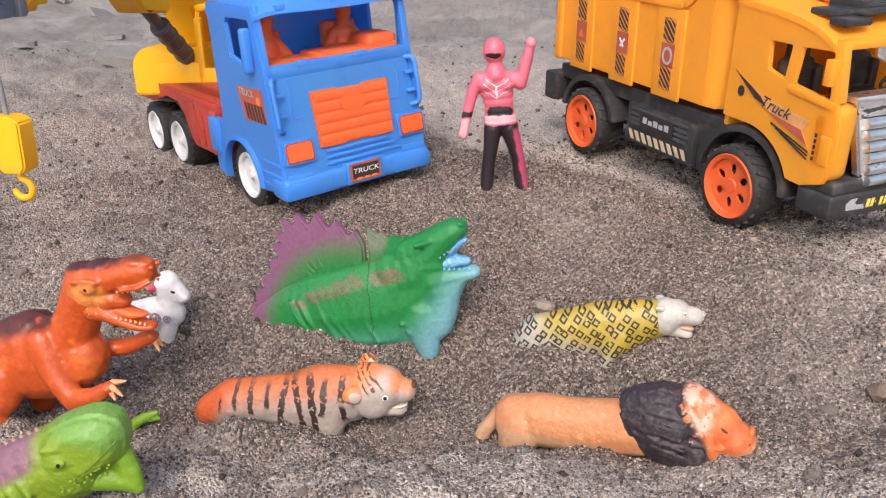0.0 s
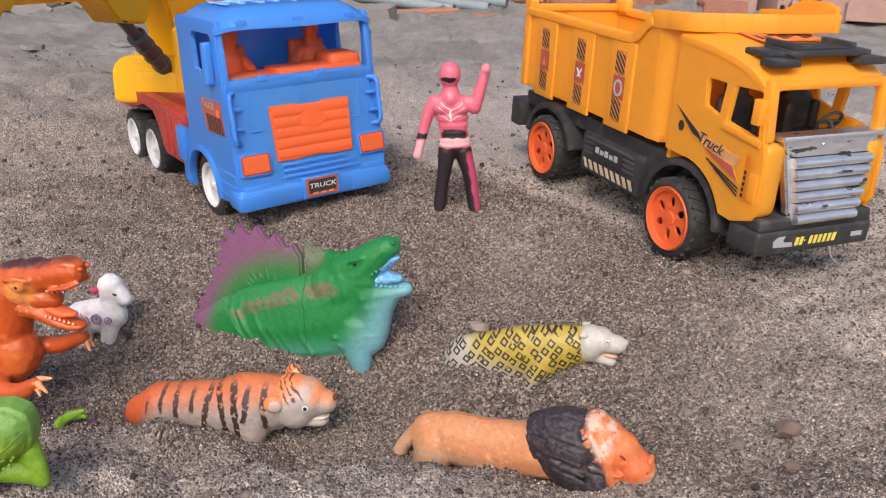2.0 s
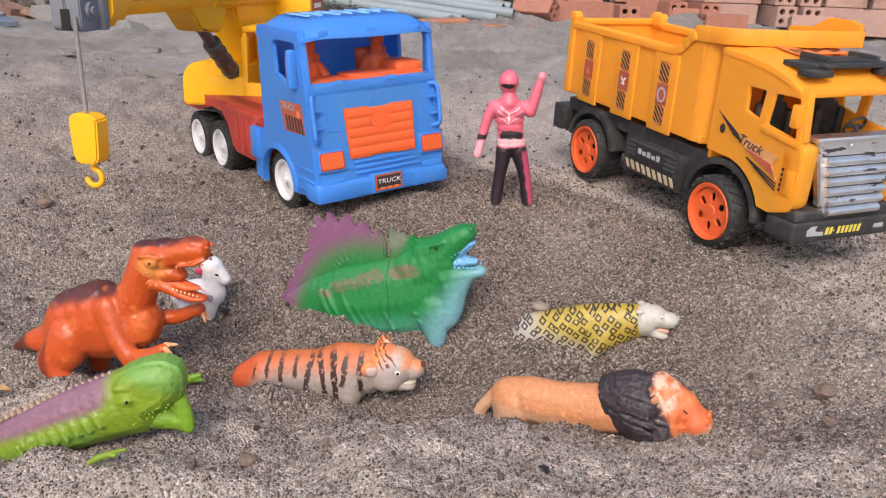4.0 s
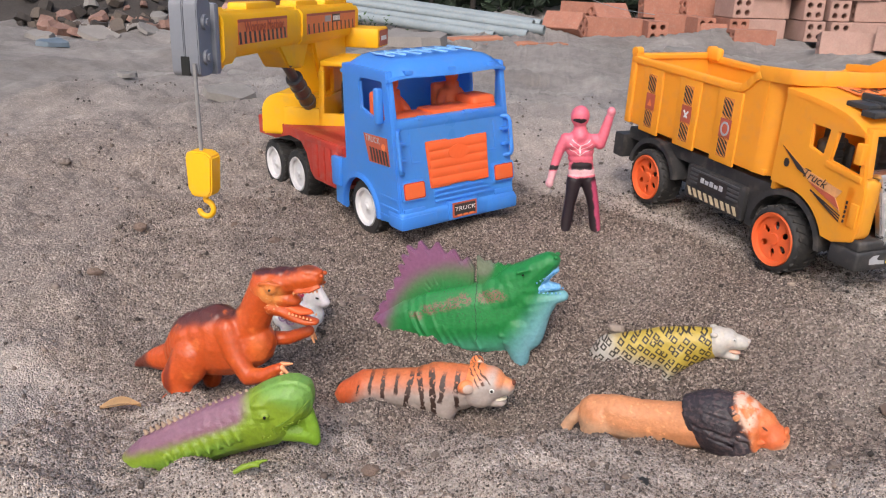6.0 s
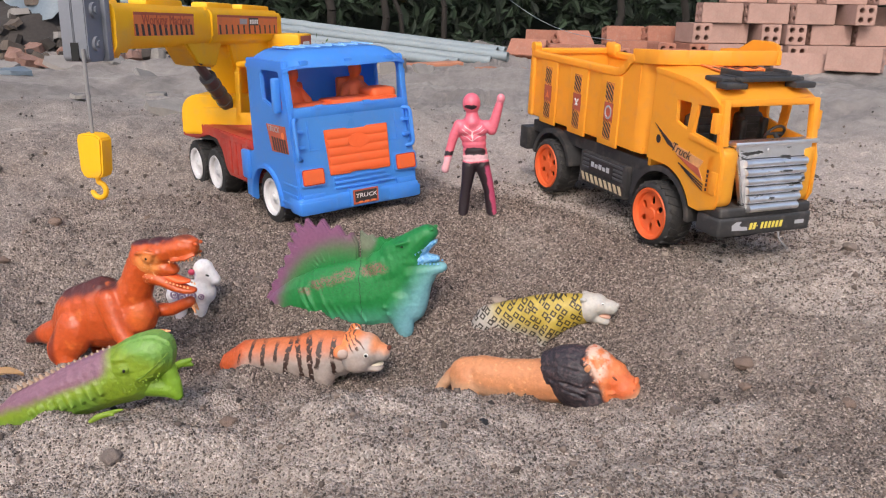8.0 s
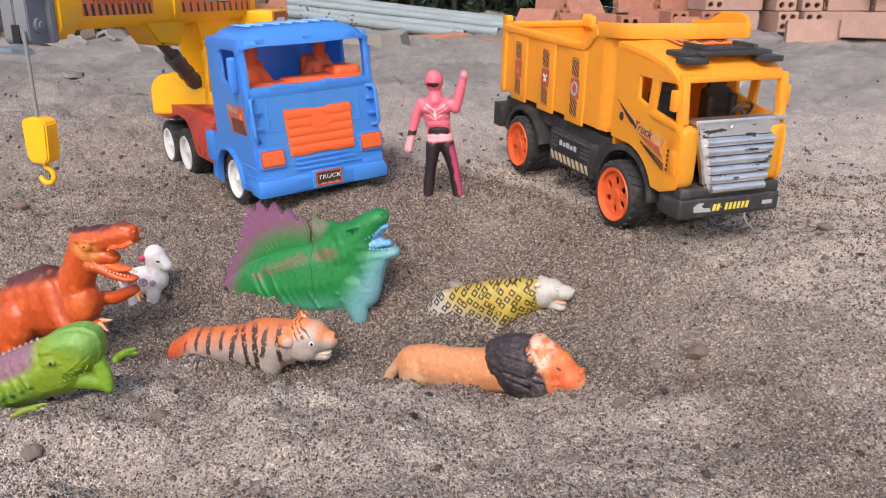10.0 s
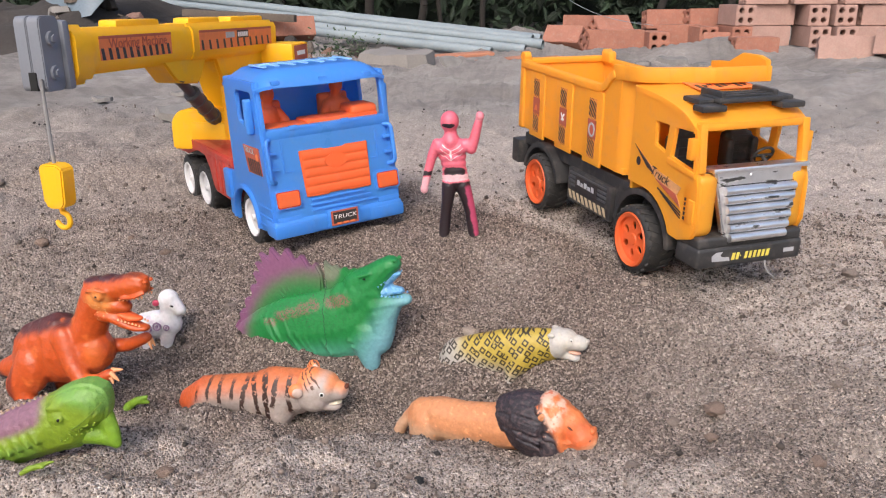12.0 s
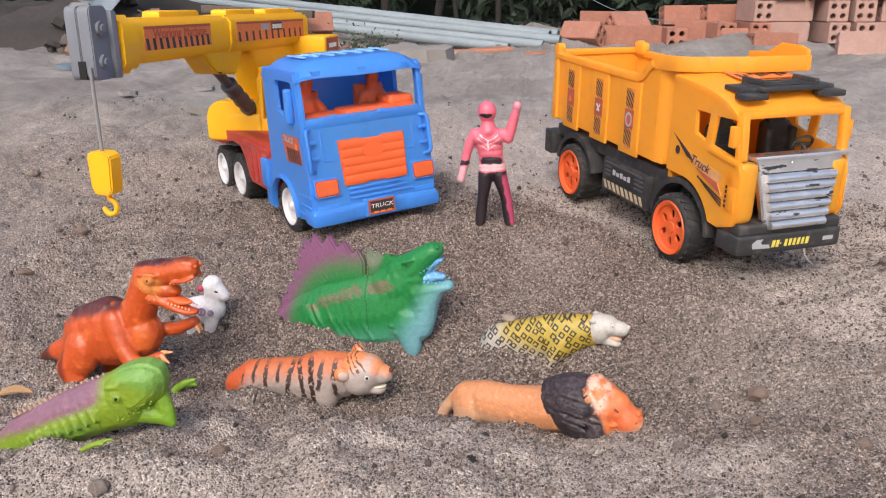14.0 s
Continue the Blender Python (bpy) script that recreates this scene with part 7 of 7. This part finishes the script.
def build_grains(name, label, count, seed, near, deep, wide, small, large, top=1.0):
    rng = np.random.RandomState(seed)
    y = near + deep * rng.rand(count) ** 1.4
    x = 0.02 + (rng.rand(count) - 0.5) * (wide + (0.5 if deep < 0.7 else 1.1) * (y - near))
    z = sand_height(x, y)
    base = np.array([(1, 0, 0), (-1, 0, 0), (0, 1, 0), (0, -1, 0), (0, 0, 1), (0, 0, -1)], float)
    size = (small + large * rng.rand(count) ** 2.2) * (1 + 0.6 * (y - 0.17))
    q = rng.normal(size=(count, 4))
    q /= np.linalg.norm(q, axis=1, keepdims=True)
    a, b, c, d = q.T
    R = np.stack([np.stack([1 - 2 * (c * c + d * d), 2 * (b * c - d * a), 2 * (b * d + c * a)], -1), np.stack([2 * (b * c + d * a), 1 - 2 * (b * b + d * d), 2 * (c * d - b * a)], -1), np.stack([2 * (b * d - c * a), 2 * (c * d + b * a), 1 - 2 * (b * b + c * c)], -1)], -2)
    shape = base[None] * (0.7 + 0.6 * rng.rand(count, 6, 1))
    v = np.einsum("nij,nkj->nki", R, shape) * size[:, None, None] + np.stack([x, y, z + size * 0.3], -1)[:, None]
    tri = np.array([(0, 2, 4), (2, 1, 4), (1, 3, 4), (3, 0, 4), (2, 0, 5), (1, 2, 5), (3, 1, 5), (0, 3, 5)])
    f = (np.arange(count)[:, None, None] * 6 + tri[None]).reshape(-1)
    me = bpy.data.meshes.new(name)
    me.vertices.add(count * 6)
    me.vertices.foreach_set("co", v.reshape(-1).astype(np.float32))
    me.loops.add(len(f))
    me.loops.foreach_set("vertex_index", f.astype(np.int32))
    me.polygons.add(len(f) // 3)
    me.polygons.foreach_set("loop_start", np.arange(0, len(f), 3, dtype=np.int32))
    me.update(calc_edges=True)
    me.materials.append(grain_material(top))
    return tagged(new(name, me), label, "sand", kind="stuff")


build_grains("sand_grains", "coarse loose grains lying on the sand", 150000, 11, 0.17, 0.55, 0.66, 0.00042, 0.00052)
build_grains("sand_clods", "small damp clods lying on the sand", 1700, 17, 0.19, 0.75, 0.75, 0.0007, 0.0021, 0.72)
# crumbs kept dark so they pass for small shadowed pits
build_grains("shade_crumbs", "small crumbs scattered over the sand, dark to stand for shaded pits", 1500, 12, 0.50, 0.9, 0.85, 0.0006, 0.0014, 0.6)

# ---- the yard behind the sand heap ----
CLAY = material("fired clay", (0.34, 0.145, 0.098), 0.85, vary=0.3, scale=14, bump=0.002, bump_scale=60, dust=0.35)
# same clay with the yard's haze mixed into its colour, over real dust
CLAY_HAZED = material("dusty clay paled by painted haze", (0.38, 0.235, 0.195), 0.9, vary=0.25, scale=14, bump=0.002, bump_scale=60, dust=0.4)
DULL_CLAY = material("weathered brown clay", (0.21, 0.118, 0.092), 0.9, vary=0.35, scale=16, bump=0.003, bump_scale=50, dust=0.4)
PVC = material("grey plastic pipe", (0.225, 0.265, 0.285), 0.55, vary=0.18, scale=9, bump=0.0006, bump_scale=40, dust=0.35)
WOOD = material("weathered timber", (0.105, 0.082, 0.066), 0.85, vary=0.35, scale=12, bump=0.002, bump_scale=50)
CEMENT = material("broken cement", (0.20, 0.185, 0.172), 0.9, vary=0.3, scale=16, bump=0.003, bump_scale=40)
PLASTER = material("pale plaster", (0.22, 0.20, 0.185), 0.9, vary=0.2, scale=16, bump=0.002, bump_scale=50)
SHEET = material("grey blue plastic sheet", (0.13, 0.165, 0.20), 0.45, vary=0.25, scale=8, bump=0.004, bump_scale=18)
BOARD = material("reddish board", (0.40, 0.17, 0.10), 0.8, vary=0.3, scale=18, bump=0.001, bump_scale=60)
# earth coloured near black to stand for debris lying in shade
SHADED_EARTH = material("bare earth in painted shade", (0.040, 0.033, 0.029), 0.95, vary=0.4, scale=6, bump=0.01, bump_scale=22)
BARK = material("dark bark", (0.022, 0.018, 0.015), 0.9, vary=0.4, scale=20, bump=0.004, bump_scale=40)


def leaf_material(name, colour):
    m = material(name, colour, 0.75, vary=0.3, scale=6)
    n, l, b = lookup(m)
    geo = n.new("ShaderNodeNewGeometry")
    ramp = n.new("ShaderNodeMapRange")
    ramp.inputs[3].default_value, ramp.inputs[4].default_value = 0.35, 1.7
    l.new(geo.outputs["Random Per Island"], ramp.inputs[0])
    mul = n.new("ShaderNodeVectorMath")
    mul.operation = "SCALE"
    mul.inputs[0].default_value = colour
    l.new(ramp.outputs[0], mul.inputs["Scale"])
    l.new(mul.outputs[0], b.inputs["Base Color"])
    return m


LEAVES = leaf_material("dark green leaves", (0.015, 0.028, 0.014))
WEED = leaf_material("green weed leaves", (0.035, 0.065, 0.025))


def on_sand(x, y):
    return float(sand_height(x, y))


# hollow bricks
BRICK = (0.158, 0.077, 0.074)


def brick_mesh(mat, name):
    w, h = BRICK[1], BRICK[2]
    holes = [ring(sx * w * 0.23, h * 0.5 + sz * h * 0.23, 0.0108, 0.0108, 8)[::-1] for sx in (-1, 1) for sz in (-1, 1)]
    bm = plate([(-w / 2, 0), (w / 2, 0), (w / 2, h), (-w / 2, h)], holes, BRICK[0], 0.002)
    moved(bm, Matrix.Translation((0, -BRICK[0] / 2, 0)))
    me = bpy.data.meshes.new(name)
    bmesh.ops.recalc_face_normals(bm, faces=bm.faces)
    bm.to_mesh(me)
    bm.free()
    me.materials.append(mat)
    return me


brick_red, brick_pale = brick_mesh(CLAY, "brick_red"), brick_mesh(CLAY_HAZED, "brick_pale")


def brick(x, y, z, turn, tip=0, roll=0, pale=False):
    ob = new("hollow_brick", brick_pale if pale else brick_red)
    ob.matrix_world = pose(x * 0.96 + 0.08, y * 1.09, z, roll, tip, turn)
    return tagged(ob, "dusty hollow clay brick in a heap, paled by painted haze" if pale else "orange hollow clay brick lying in a heap", "brick", "heaped hollow bricks")


# loose bricks: x, y, height of the foot, turn, tip
for x, y, z, turn, tip in ((0.035, 2.90, -0.01, 60, 35), (0.13, 2.95, -0.02, 95, 0), (0.12, 3.10, 0.03, 60, 5), (0.235, 3.0, 0.045, 120, 42), (0.27, 2.97, -0.03, 98, 0), (0.395, 2.95, -0.03, 8, 0),
                           (0.45, 3.12, 0.055, 100, 8), (0.50, 3.02, -0.02, 75, 0), (0.57, 2.98, 0.0, 20, 0), (0.66, 2.92, -0.01, 84, 12), (0.74, 2.80, -0.02, 100, 0), (0.61, 3.1, 0.03, 110, 10)):
    brick(x, y, on_sand(x, y) + max(z, 0) + 0.002, turn, tip)
# the stack, course by course
for x, z, turn, pale in ((0.70, 0.0, 12, 0), (0.82, 0.0, 98, 1), (0.99, 0.0, 10, 1), (1.09, 0.0, 8, 1), (1.22, 0.0, 96, 1), (1.4, 0.0, 98, 1), (0.71, 1.0, 14, 1), (0.835, 1.0, 100, 1), (0.985, 1.0, 9, 1),
                         (1.085, 1.0, 7, 1), (1.24, 1.0, 97, 1), (1.42, 1.0, 95, 1), (0.80, 2.0, 98, 1), (0.98, 2.0, 97, 1), (1.16, 2.0, 100, 1), (1.33, 2.0, 8, 1)):
    brick(x, 2.96 + 0.02 * (z % 2), on_sand(0.9, 2.96) + 0.004 + z * 0.076, turn, 0, 0, bool(pale))
for k in range(5):
    brick(0.90 + 0.195 * k, 3.0, on_sand(0.9, 2.96) + 0.004 + 3 * 0.076, 97 + 3 * (k % 2), 0, 0, True)
    brick(1.00 + 0.195 * k, 3.02, on_sand(0.9, 2.96) + 0.004 + 4 * 0.076, 98 - 2 * (k % 2), 0, 0, True)
for k in range(6):
    brick(0.80 + 0.19 * k, 3.16, on_sand(0.9, 3.0) + 0.004 + (k % 3) * 0.076 + 0.076, 97, 0, 0, True)
for x, y, turn, tip in ((0.93, 2.42, 80, 10), (1.08, 2.35, 60, 4), (1.25, 2.5, 100, 0)):
    brick(x, y, on_sand(x, y), turn, tip, 0, True)
# broken bricks on the far side
for x, y, turn, tip in ((-1.18, 2.65, 80, 55), (-1.02, 2.75, 120, 20)):
    brick(x, y, on_sand(x, y) + 0.02, turn, tip, 0, x < -1.1)


# pipes
def pipe(a, b, r=0.0175):
    bm = bmesh.new()
    a, b = Vector(a), Vector(b)
    m = Matrix.Translation(a) @ (b - a).to_track_quat("Y", "Z").to_matrix().to_4x4()
    d = (b - a).length
    bm2 = lathe([(r * 0.86, 0.0), (r, 0.0), (r, d * 0.47), (r * 1.12, d * 0.475), (r * 1.12, d * 0.50), (r, d * 0.505), (r, d), (r * 0.86, d)], 20, cap=False)
    bm.free()
    ob = part("plastic_pipe", moved(bm2, m), PVC)
    return tagged(ob, "long grey plastic pipe lying behind the sand", "pipe", "bundle of pipes")


for k, (dy, dz, end) in enumerate(((0.0, 0.0, 0.0), (0.05, 0.030, 0.06), (0.10, 0.062, 0.02), (0.13, 0.024, -0.08), (-0.05, -0.012, -0.12), (0.17, 0.058, 0.05))):
    pipe((-0.02 + end, 2.96 + dy, 0.006 + dz * 0.5), (-1.75, 3.60 + dy, 0.135 + dz))
part_beam = part("timber_beam", boxed((-0.21, -0.02, -0.013), (0.21, 0.02, 0.013), 0.003), WOOD)
part_beam.matrix_world = pose(-1.07, 2.9, 0.128, 0, 3, 3)
tagged(part_beam, "grey weathered timber beam lying across rubble", "beam")
for x, y, z, turn, s in ((-0.11, 2.6, 0.004, 38, 0.14), (-0.2, 2.5, 0.004, 25, 0.10), (0.02, 2.75, 0.006, 30, 0.1)):
    ob = part("board", boxed((-s, -0.025, 0), (s, 0.025, 0.010), 0.002), BOARD)
    ob.matrix_world = pose(x, y, on_sand(x, y) + z, 3, -2, turn)
    tagged(ob, "thin reddish board lying on the ground", "board", "loose boards")


# broken slabs, flakes and clods
def chunk(name, size, mat, seed, flat=0.3):
    rng = random.Random(seed)
    bm = bmesh.new()
    n = 9
    pts = [(size * (0.75 + 0.4 * rng.random()) * math.cos(2 * math.pi * i / n), size * (0.5 + 0.35 * rng.random()) * math.sin(2 * math.pi * i / n)) for i in range(n)]
    top = [bm.verts.new((x * 0.92, y * 0.92, size * flat * (0.8 + 0.4 * rng.random()))) for x, y in pts]
    low = [bm.verts.new((x, y, -size * flat * 0.3)) for x, y in pts]
    bm.faces.new(top)
    bm.faces.new(low[::-1])
    for i in range(n):
        bm.faces.new((low[i - 1], low[i], top[i], top[i - 1]))
    bmesh.ops.triangulate(bm, faces=[f for f in bm.faces if len(f.verts) > 4])
    bmesh.ops.subdivide_edges(bm, edges=bm.edges, cuts=2, use_grid_fill=True)
    for v in bm.verts:
        v.co += Vector((noise.noise(v.co * 30 / size * 0.05 + Vector((seed, 0, 0))), noise.noise(v.co * 1.5 / size + Vector((0, seed, 0))), noise.noise(v.co * 2 / size + Vector((0, 0, seed))))) * size * 0.08
    return part(name, bm, mat, smooth=30)


for i, (x, y, s, k, turn, tip) in enumerate(((-0.345, 2.25, 0.12, 1, 10, 4), (-1.28, 2.26, 0.06, 1, 20, 25), (-1.28, 2.02, 0.045, 2, 50, 10), (-1.45, 2.25, 0.05, 1, 0, 8), (-0.50, 1.17, 0.042, 0, 30, 15), (-0.82, 1.48, 0.025, 0, 70, 5), (-1.18, 2.38, 0.05, 0, 60, 30), (-0.67, 1.71, 0.03, 0, 10, 30),
                                        (-0.19, 2.19, 0.045, 0, 30, 40), (-0.65, 2.3, 0.045, 1, 40, 30), (0.44, 2.5, 0.05, 0, 10, 10), (0.52, 2.45, 0.04, 0, 80, 0), (0.36, 2.55, 0.035, 0, 30, 0), (-0.8, 1.8, 0.03, 0, 15, 0),
                                        (0.9, 2.2, 0.06, 1, 10, 0), (-1.0, 2.2, 0.05, 0, 70, 30), (-0.45, 1.75, 0.025, 0, 100, 8))):
    ob = chunk("rubble", s, (CEMENT, PLASTER, SHEET)[k], i + 1, 0.14 if tip > 20 else 0.22)
    ob.matrix_world = pose(x, y, on_sand(x, y) + 0.15 * s, tip, tip * 0.4, turn)
    tagged(ob, ("broken grey cement lump on the sand", "broken pale plaster slab on the sand", "torn pale blue sheet on the sand")[k], ("rubble", "slab", "sheet")[k], "rubble")


# earth bank with debris at the side, its shade put into the dark colour
def bank_height(x, y):
    rise = np.clip((y - 2.45 - 0.25 * (x + 1.6)) / 0.45, 0, 1) * np.clip((-1.0 - x) / 0.4, 0, 1)
    return -0.06 + rise * (0.18 + 0.12 * rough_noise(x, y, 3)) + 0.06 * rise * rough_noise(x, y, 11) + 0.03 * rough_noise(x, y, 27) * rise


def build_bank():
    xs, ys = np.linspace(-4.2, -0.95, 66), np.linspace(2.25, 5.0, 50)
    gx, gy = np.meshgrid(xs, ys)
    gz = bank_height(gx, gy)
    me = bpy.data.meshes.new("earth_bank")
    w = len(xs)
    faces = [(j * w + i, j * w + i + 1, (j + 1) * w + i + 1, (j + 1) * w + i) for j in range(len(ys) - 1) for i in range(w - 1)]
    me.from_pydata(np.stack([gx, gy, gz], -1).reshape(-1, 3).tolist(), [], faces)
    me.shade_smooth()
    me.materials.append(SHADED_EARTH)
    tagged(new("earth_bank", me), "bare earth bank behind the sand, darkened as shade", "bank", kind="structure")


build_bank()
rng = random.Random(21)
for i in range(170):
    x = rng.uniform(-1.75, -0.62)
    y = rng.uniform(2.42 - 0.2 * min(x + 1.3, 0), 2.98)
    s = rng.uniform(0.012, 0.048) * (1 if x < -0.85 else 0.6)
    mat, lab = rng.choice(((CEMENT, "broken grey cement lump in a rubble heap"), (WOOD, "splintered timber scrap in a rubble heap"), (DULL_CLAY, "broken brown clay lump in a rubble heap"), (DULL_CLAY, "broken brown clay lump in a rubble heap"), (SHADED_EARTH, "earth clod in a rubble heap, darkened as shade"), (SHADED_EARTH, "earth clod in a rubble heap, darkened as shade"), (WOOD, "splintered timber scrap in a rubble heap"), (SHADED_EARTH, "earth clod in a rubble heap, darkened as shade")))
    ob = chunk("rubble", s, mat, 40 + i, rng.uniform(0.3, 0.7))
    ob.matrix_world = pose(x, y, max(on_sand(x, y), float(bank_height(x, y))) + 0.2 * s, rng.uniform(-30, 30), rng.uniform(-30, 30), rng.uniform(0, 360))
    tagged(ob, lab, "rubble", "rubble")
# slumped plastic sheet
bm = bmesh.new()
grid = []
for i in range(13):
    row = []
    for j in range(9):
        u, v = i / 12, j / 8
        row.append(bm.verts.new((-0.16 + 0.32 * u + 0.05 * v, 0.06 * math.sin(5 * u + 2 * v) + 0.10 * v, 0.34 * v - 0.05 * math.sin(3 * u) * (1 - v) + 0.015 * math.sin(14 * u + 3 * v))))
    grid.append(row)
for a, b in zip(grid, grid[1:]):
    for j in range(8):
        bm.faces.new((a[j], b[j], b[j + 1], a[j + 1]))
r = bmesh.ops.extrude_face_region(bm, geom=list(bm.faces))
bmesh.ops.translate(bm, vec=(0, 0.003, 0), verts=[v for v in r["geom"] if isinstance(v, bmesh.types.BMVert)])
sheet = part("plastic_sheet", bm, SHEET, smooth=60)
sheet.matrix_world = pose(-1.75, 2.85, 0.205, 0, 30, 6)
tagged(sheet, "crumpled grey-blue plastic sheet slumped over rubble", "tarp")


# hedge: many leaves before a dark sheet
def build_leaves(name, count, where, size, mat, label, seed):
    rng = np.random.RandomState(seed)
    c = where(rng, count)
    a, b = rng.normal(size=(count, 3)), rng.normal(size=(count, 3))
    a /= np.linalg.norm(a, axis=1, keepdims=True)
    b -= (a * b).sum(1, keepdims=True) * a
    b /= np.linalg.norm(b, axis=1, keepdims=True)
    s = size * (0.5 + rng.rand(count, 1))
    n = np.cross(a, b)
    pts = [c - a * s, c - a * s * 0.2 + b * s * 0.38 + n * s * 0.08, c + a * s * 0.5 + b * s * 0.26 + n * s * 0.05, c + a * s * 1.1 - n * s * 0.15, c + a * s * 0.5 - b * s * 0.26 + n * s * 0.05, c - a * s * 0.2 - b * s * 0.38 + n * s * 0.08]
    v = np.stack(pts, 1).reshape(-1, 3)
    f = np.arange(count)[:, None, None] * 6 + np.array([(0, 1, 2, 3), (0, 3, 4, 5)])[None]
    me = bpy.data.meshes.new(name)
    me.from_pydata(v.tolist(), [], f.reshape(-1, 4).tolist())
    me.materials.append(mat)
    return tagged(new(name, me), label, "foliage", kind="stuff")


def hedge_places(rng, n):
    x = rng.uniform(-3.2, 3.6, n)
    lump_ = 0.35 * np.sin(x * 2.3 + 1) + 0.2 * np.sin(x * 5.1)
    y = 4.25 + lump_ * 0.6 + rng.gamma(1.5, 0.25, n)
    z = rng.uniform(-0.05, 1.5, n) + 0.2 * np.sin(x * 7)
    return np.stack([x, y, z], 1)


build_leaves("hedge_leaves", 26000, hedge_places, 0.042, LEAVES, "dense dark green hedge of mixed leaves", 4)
build_leaves("weed_leaves", 260, lambda g, n: np.stack([-0.56 + g.normal(0, 0.07, n), 2.45 + g.normal(0, 0.04, n), 0.02 + abs(g.normal(0, 0.035, n))], 1), 0.0055, WEED, "low green weeds among rubble", 6)
# sheet coloured dark to stand for the shade deep inside the hedge
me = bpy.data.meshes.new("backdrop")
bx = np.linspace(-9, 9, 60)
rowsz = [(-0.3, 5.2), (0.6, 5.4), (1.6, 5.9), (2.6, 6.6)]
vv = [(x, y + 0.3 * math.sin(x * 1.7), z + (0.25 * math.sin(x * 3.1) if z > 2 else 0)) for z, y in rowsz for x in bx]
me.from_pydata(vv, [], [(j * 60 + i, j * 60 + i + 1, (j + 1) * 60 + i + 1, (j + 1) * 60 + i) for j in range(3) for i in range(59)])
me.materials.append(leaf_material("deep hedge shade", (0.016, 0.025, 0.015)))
tagged(new("backdrop", me), "dark sheet for the shaded depth of the hedge behind the yard", "hedge", kind="structure")
for x, y, lean, r in ((-0.62, 4.1, 8, 0.02), (-0.50, 4.15, -10, 0.012), (-0.9, 4.2, 3, 0.025), (0.55, 4.1, 5, 0.02), (-0.3, 4.2, -4, 0.015), (0.9, 4.1, -6, 0.02)):
    bm = bmesh.new()
    q = [Vector((0.03 * math.sin(2.2 * k), 0.03 * math.cos(1.7 * k), 0.2 * k)) for k in range(8)]
    for k, (a, b) in enumerate(zip(q, q[1:])):
        rod(bm, a, b, r * (1 - 0.08 * k), r * (1 - 0.08 * (k + 1)), seg=10)
    ob = part("shrub_stem", bm, BARK)
    ob.matrix_world = pose(x, y, on_sand(x, y) - 0.03, 0, lean, 30 * x)
    tagged(ob, "dark slender shrub stem in the hedge", "stem", "shrub stems")
bm = bmesh.new()
q = [Vector((0.028 + 0.40 * u, 3.67 - 0.68 * u, 0.24 - 0.15 * u - 0.04 * math.sin(math.pi * u))) for u in [k / 10 for k in range(11)]]
for a, b in zip(q, q[1:]):
    rod(bm, a, b, 0.0011, seg=8)
wire = tagged(part("wire", bm, PVC), "thin pale wire hanging before the hedge", "wire")
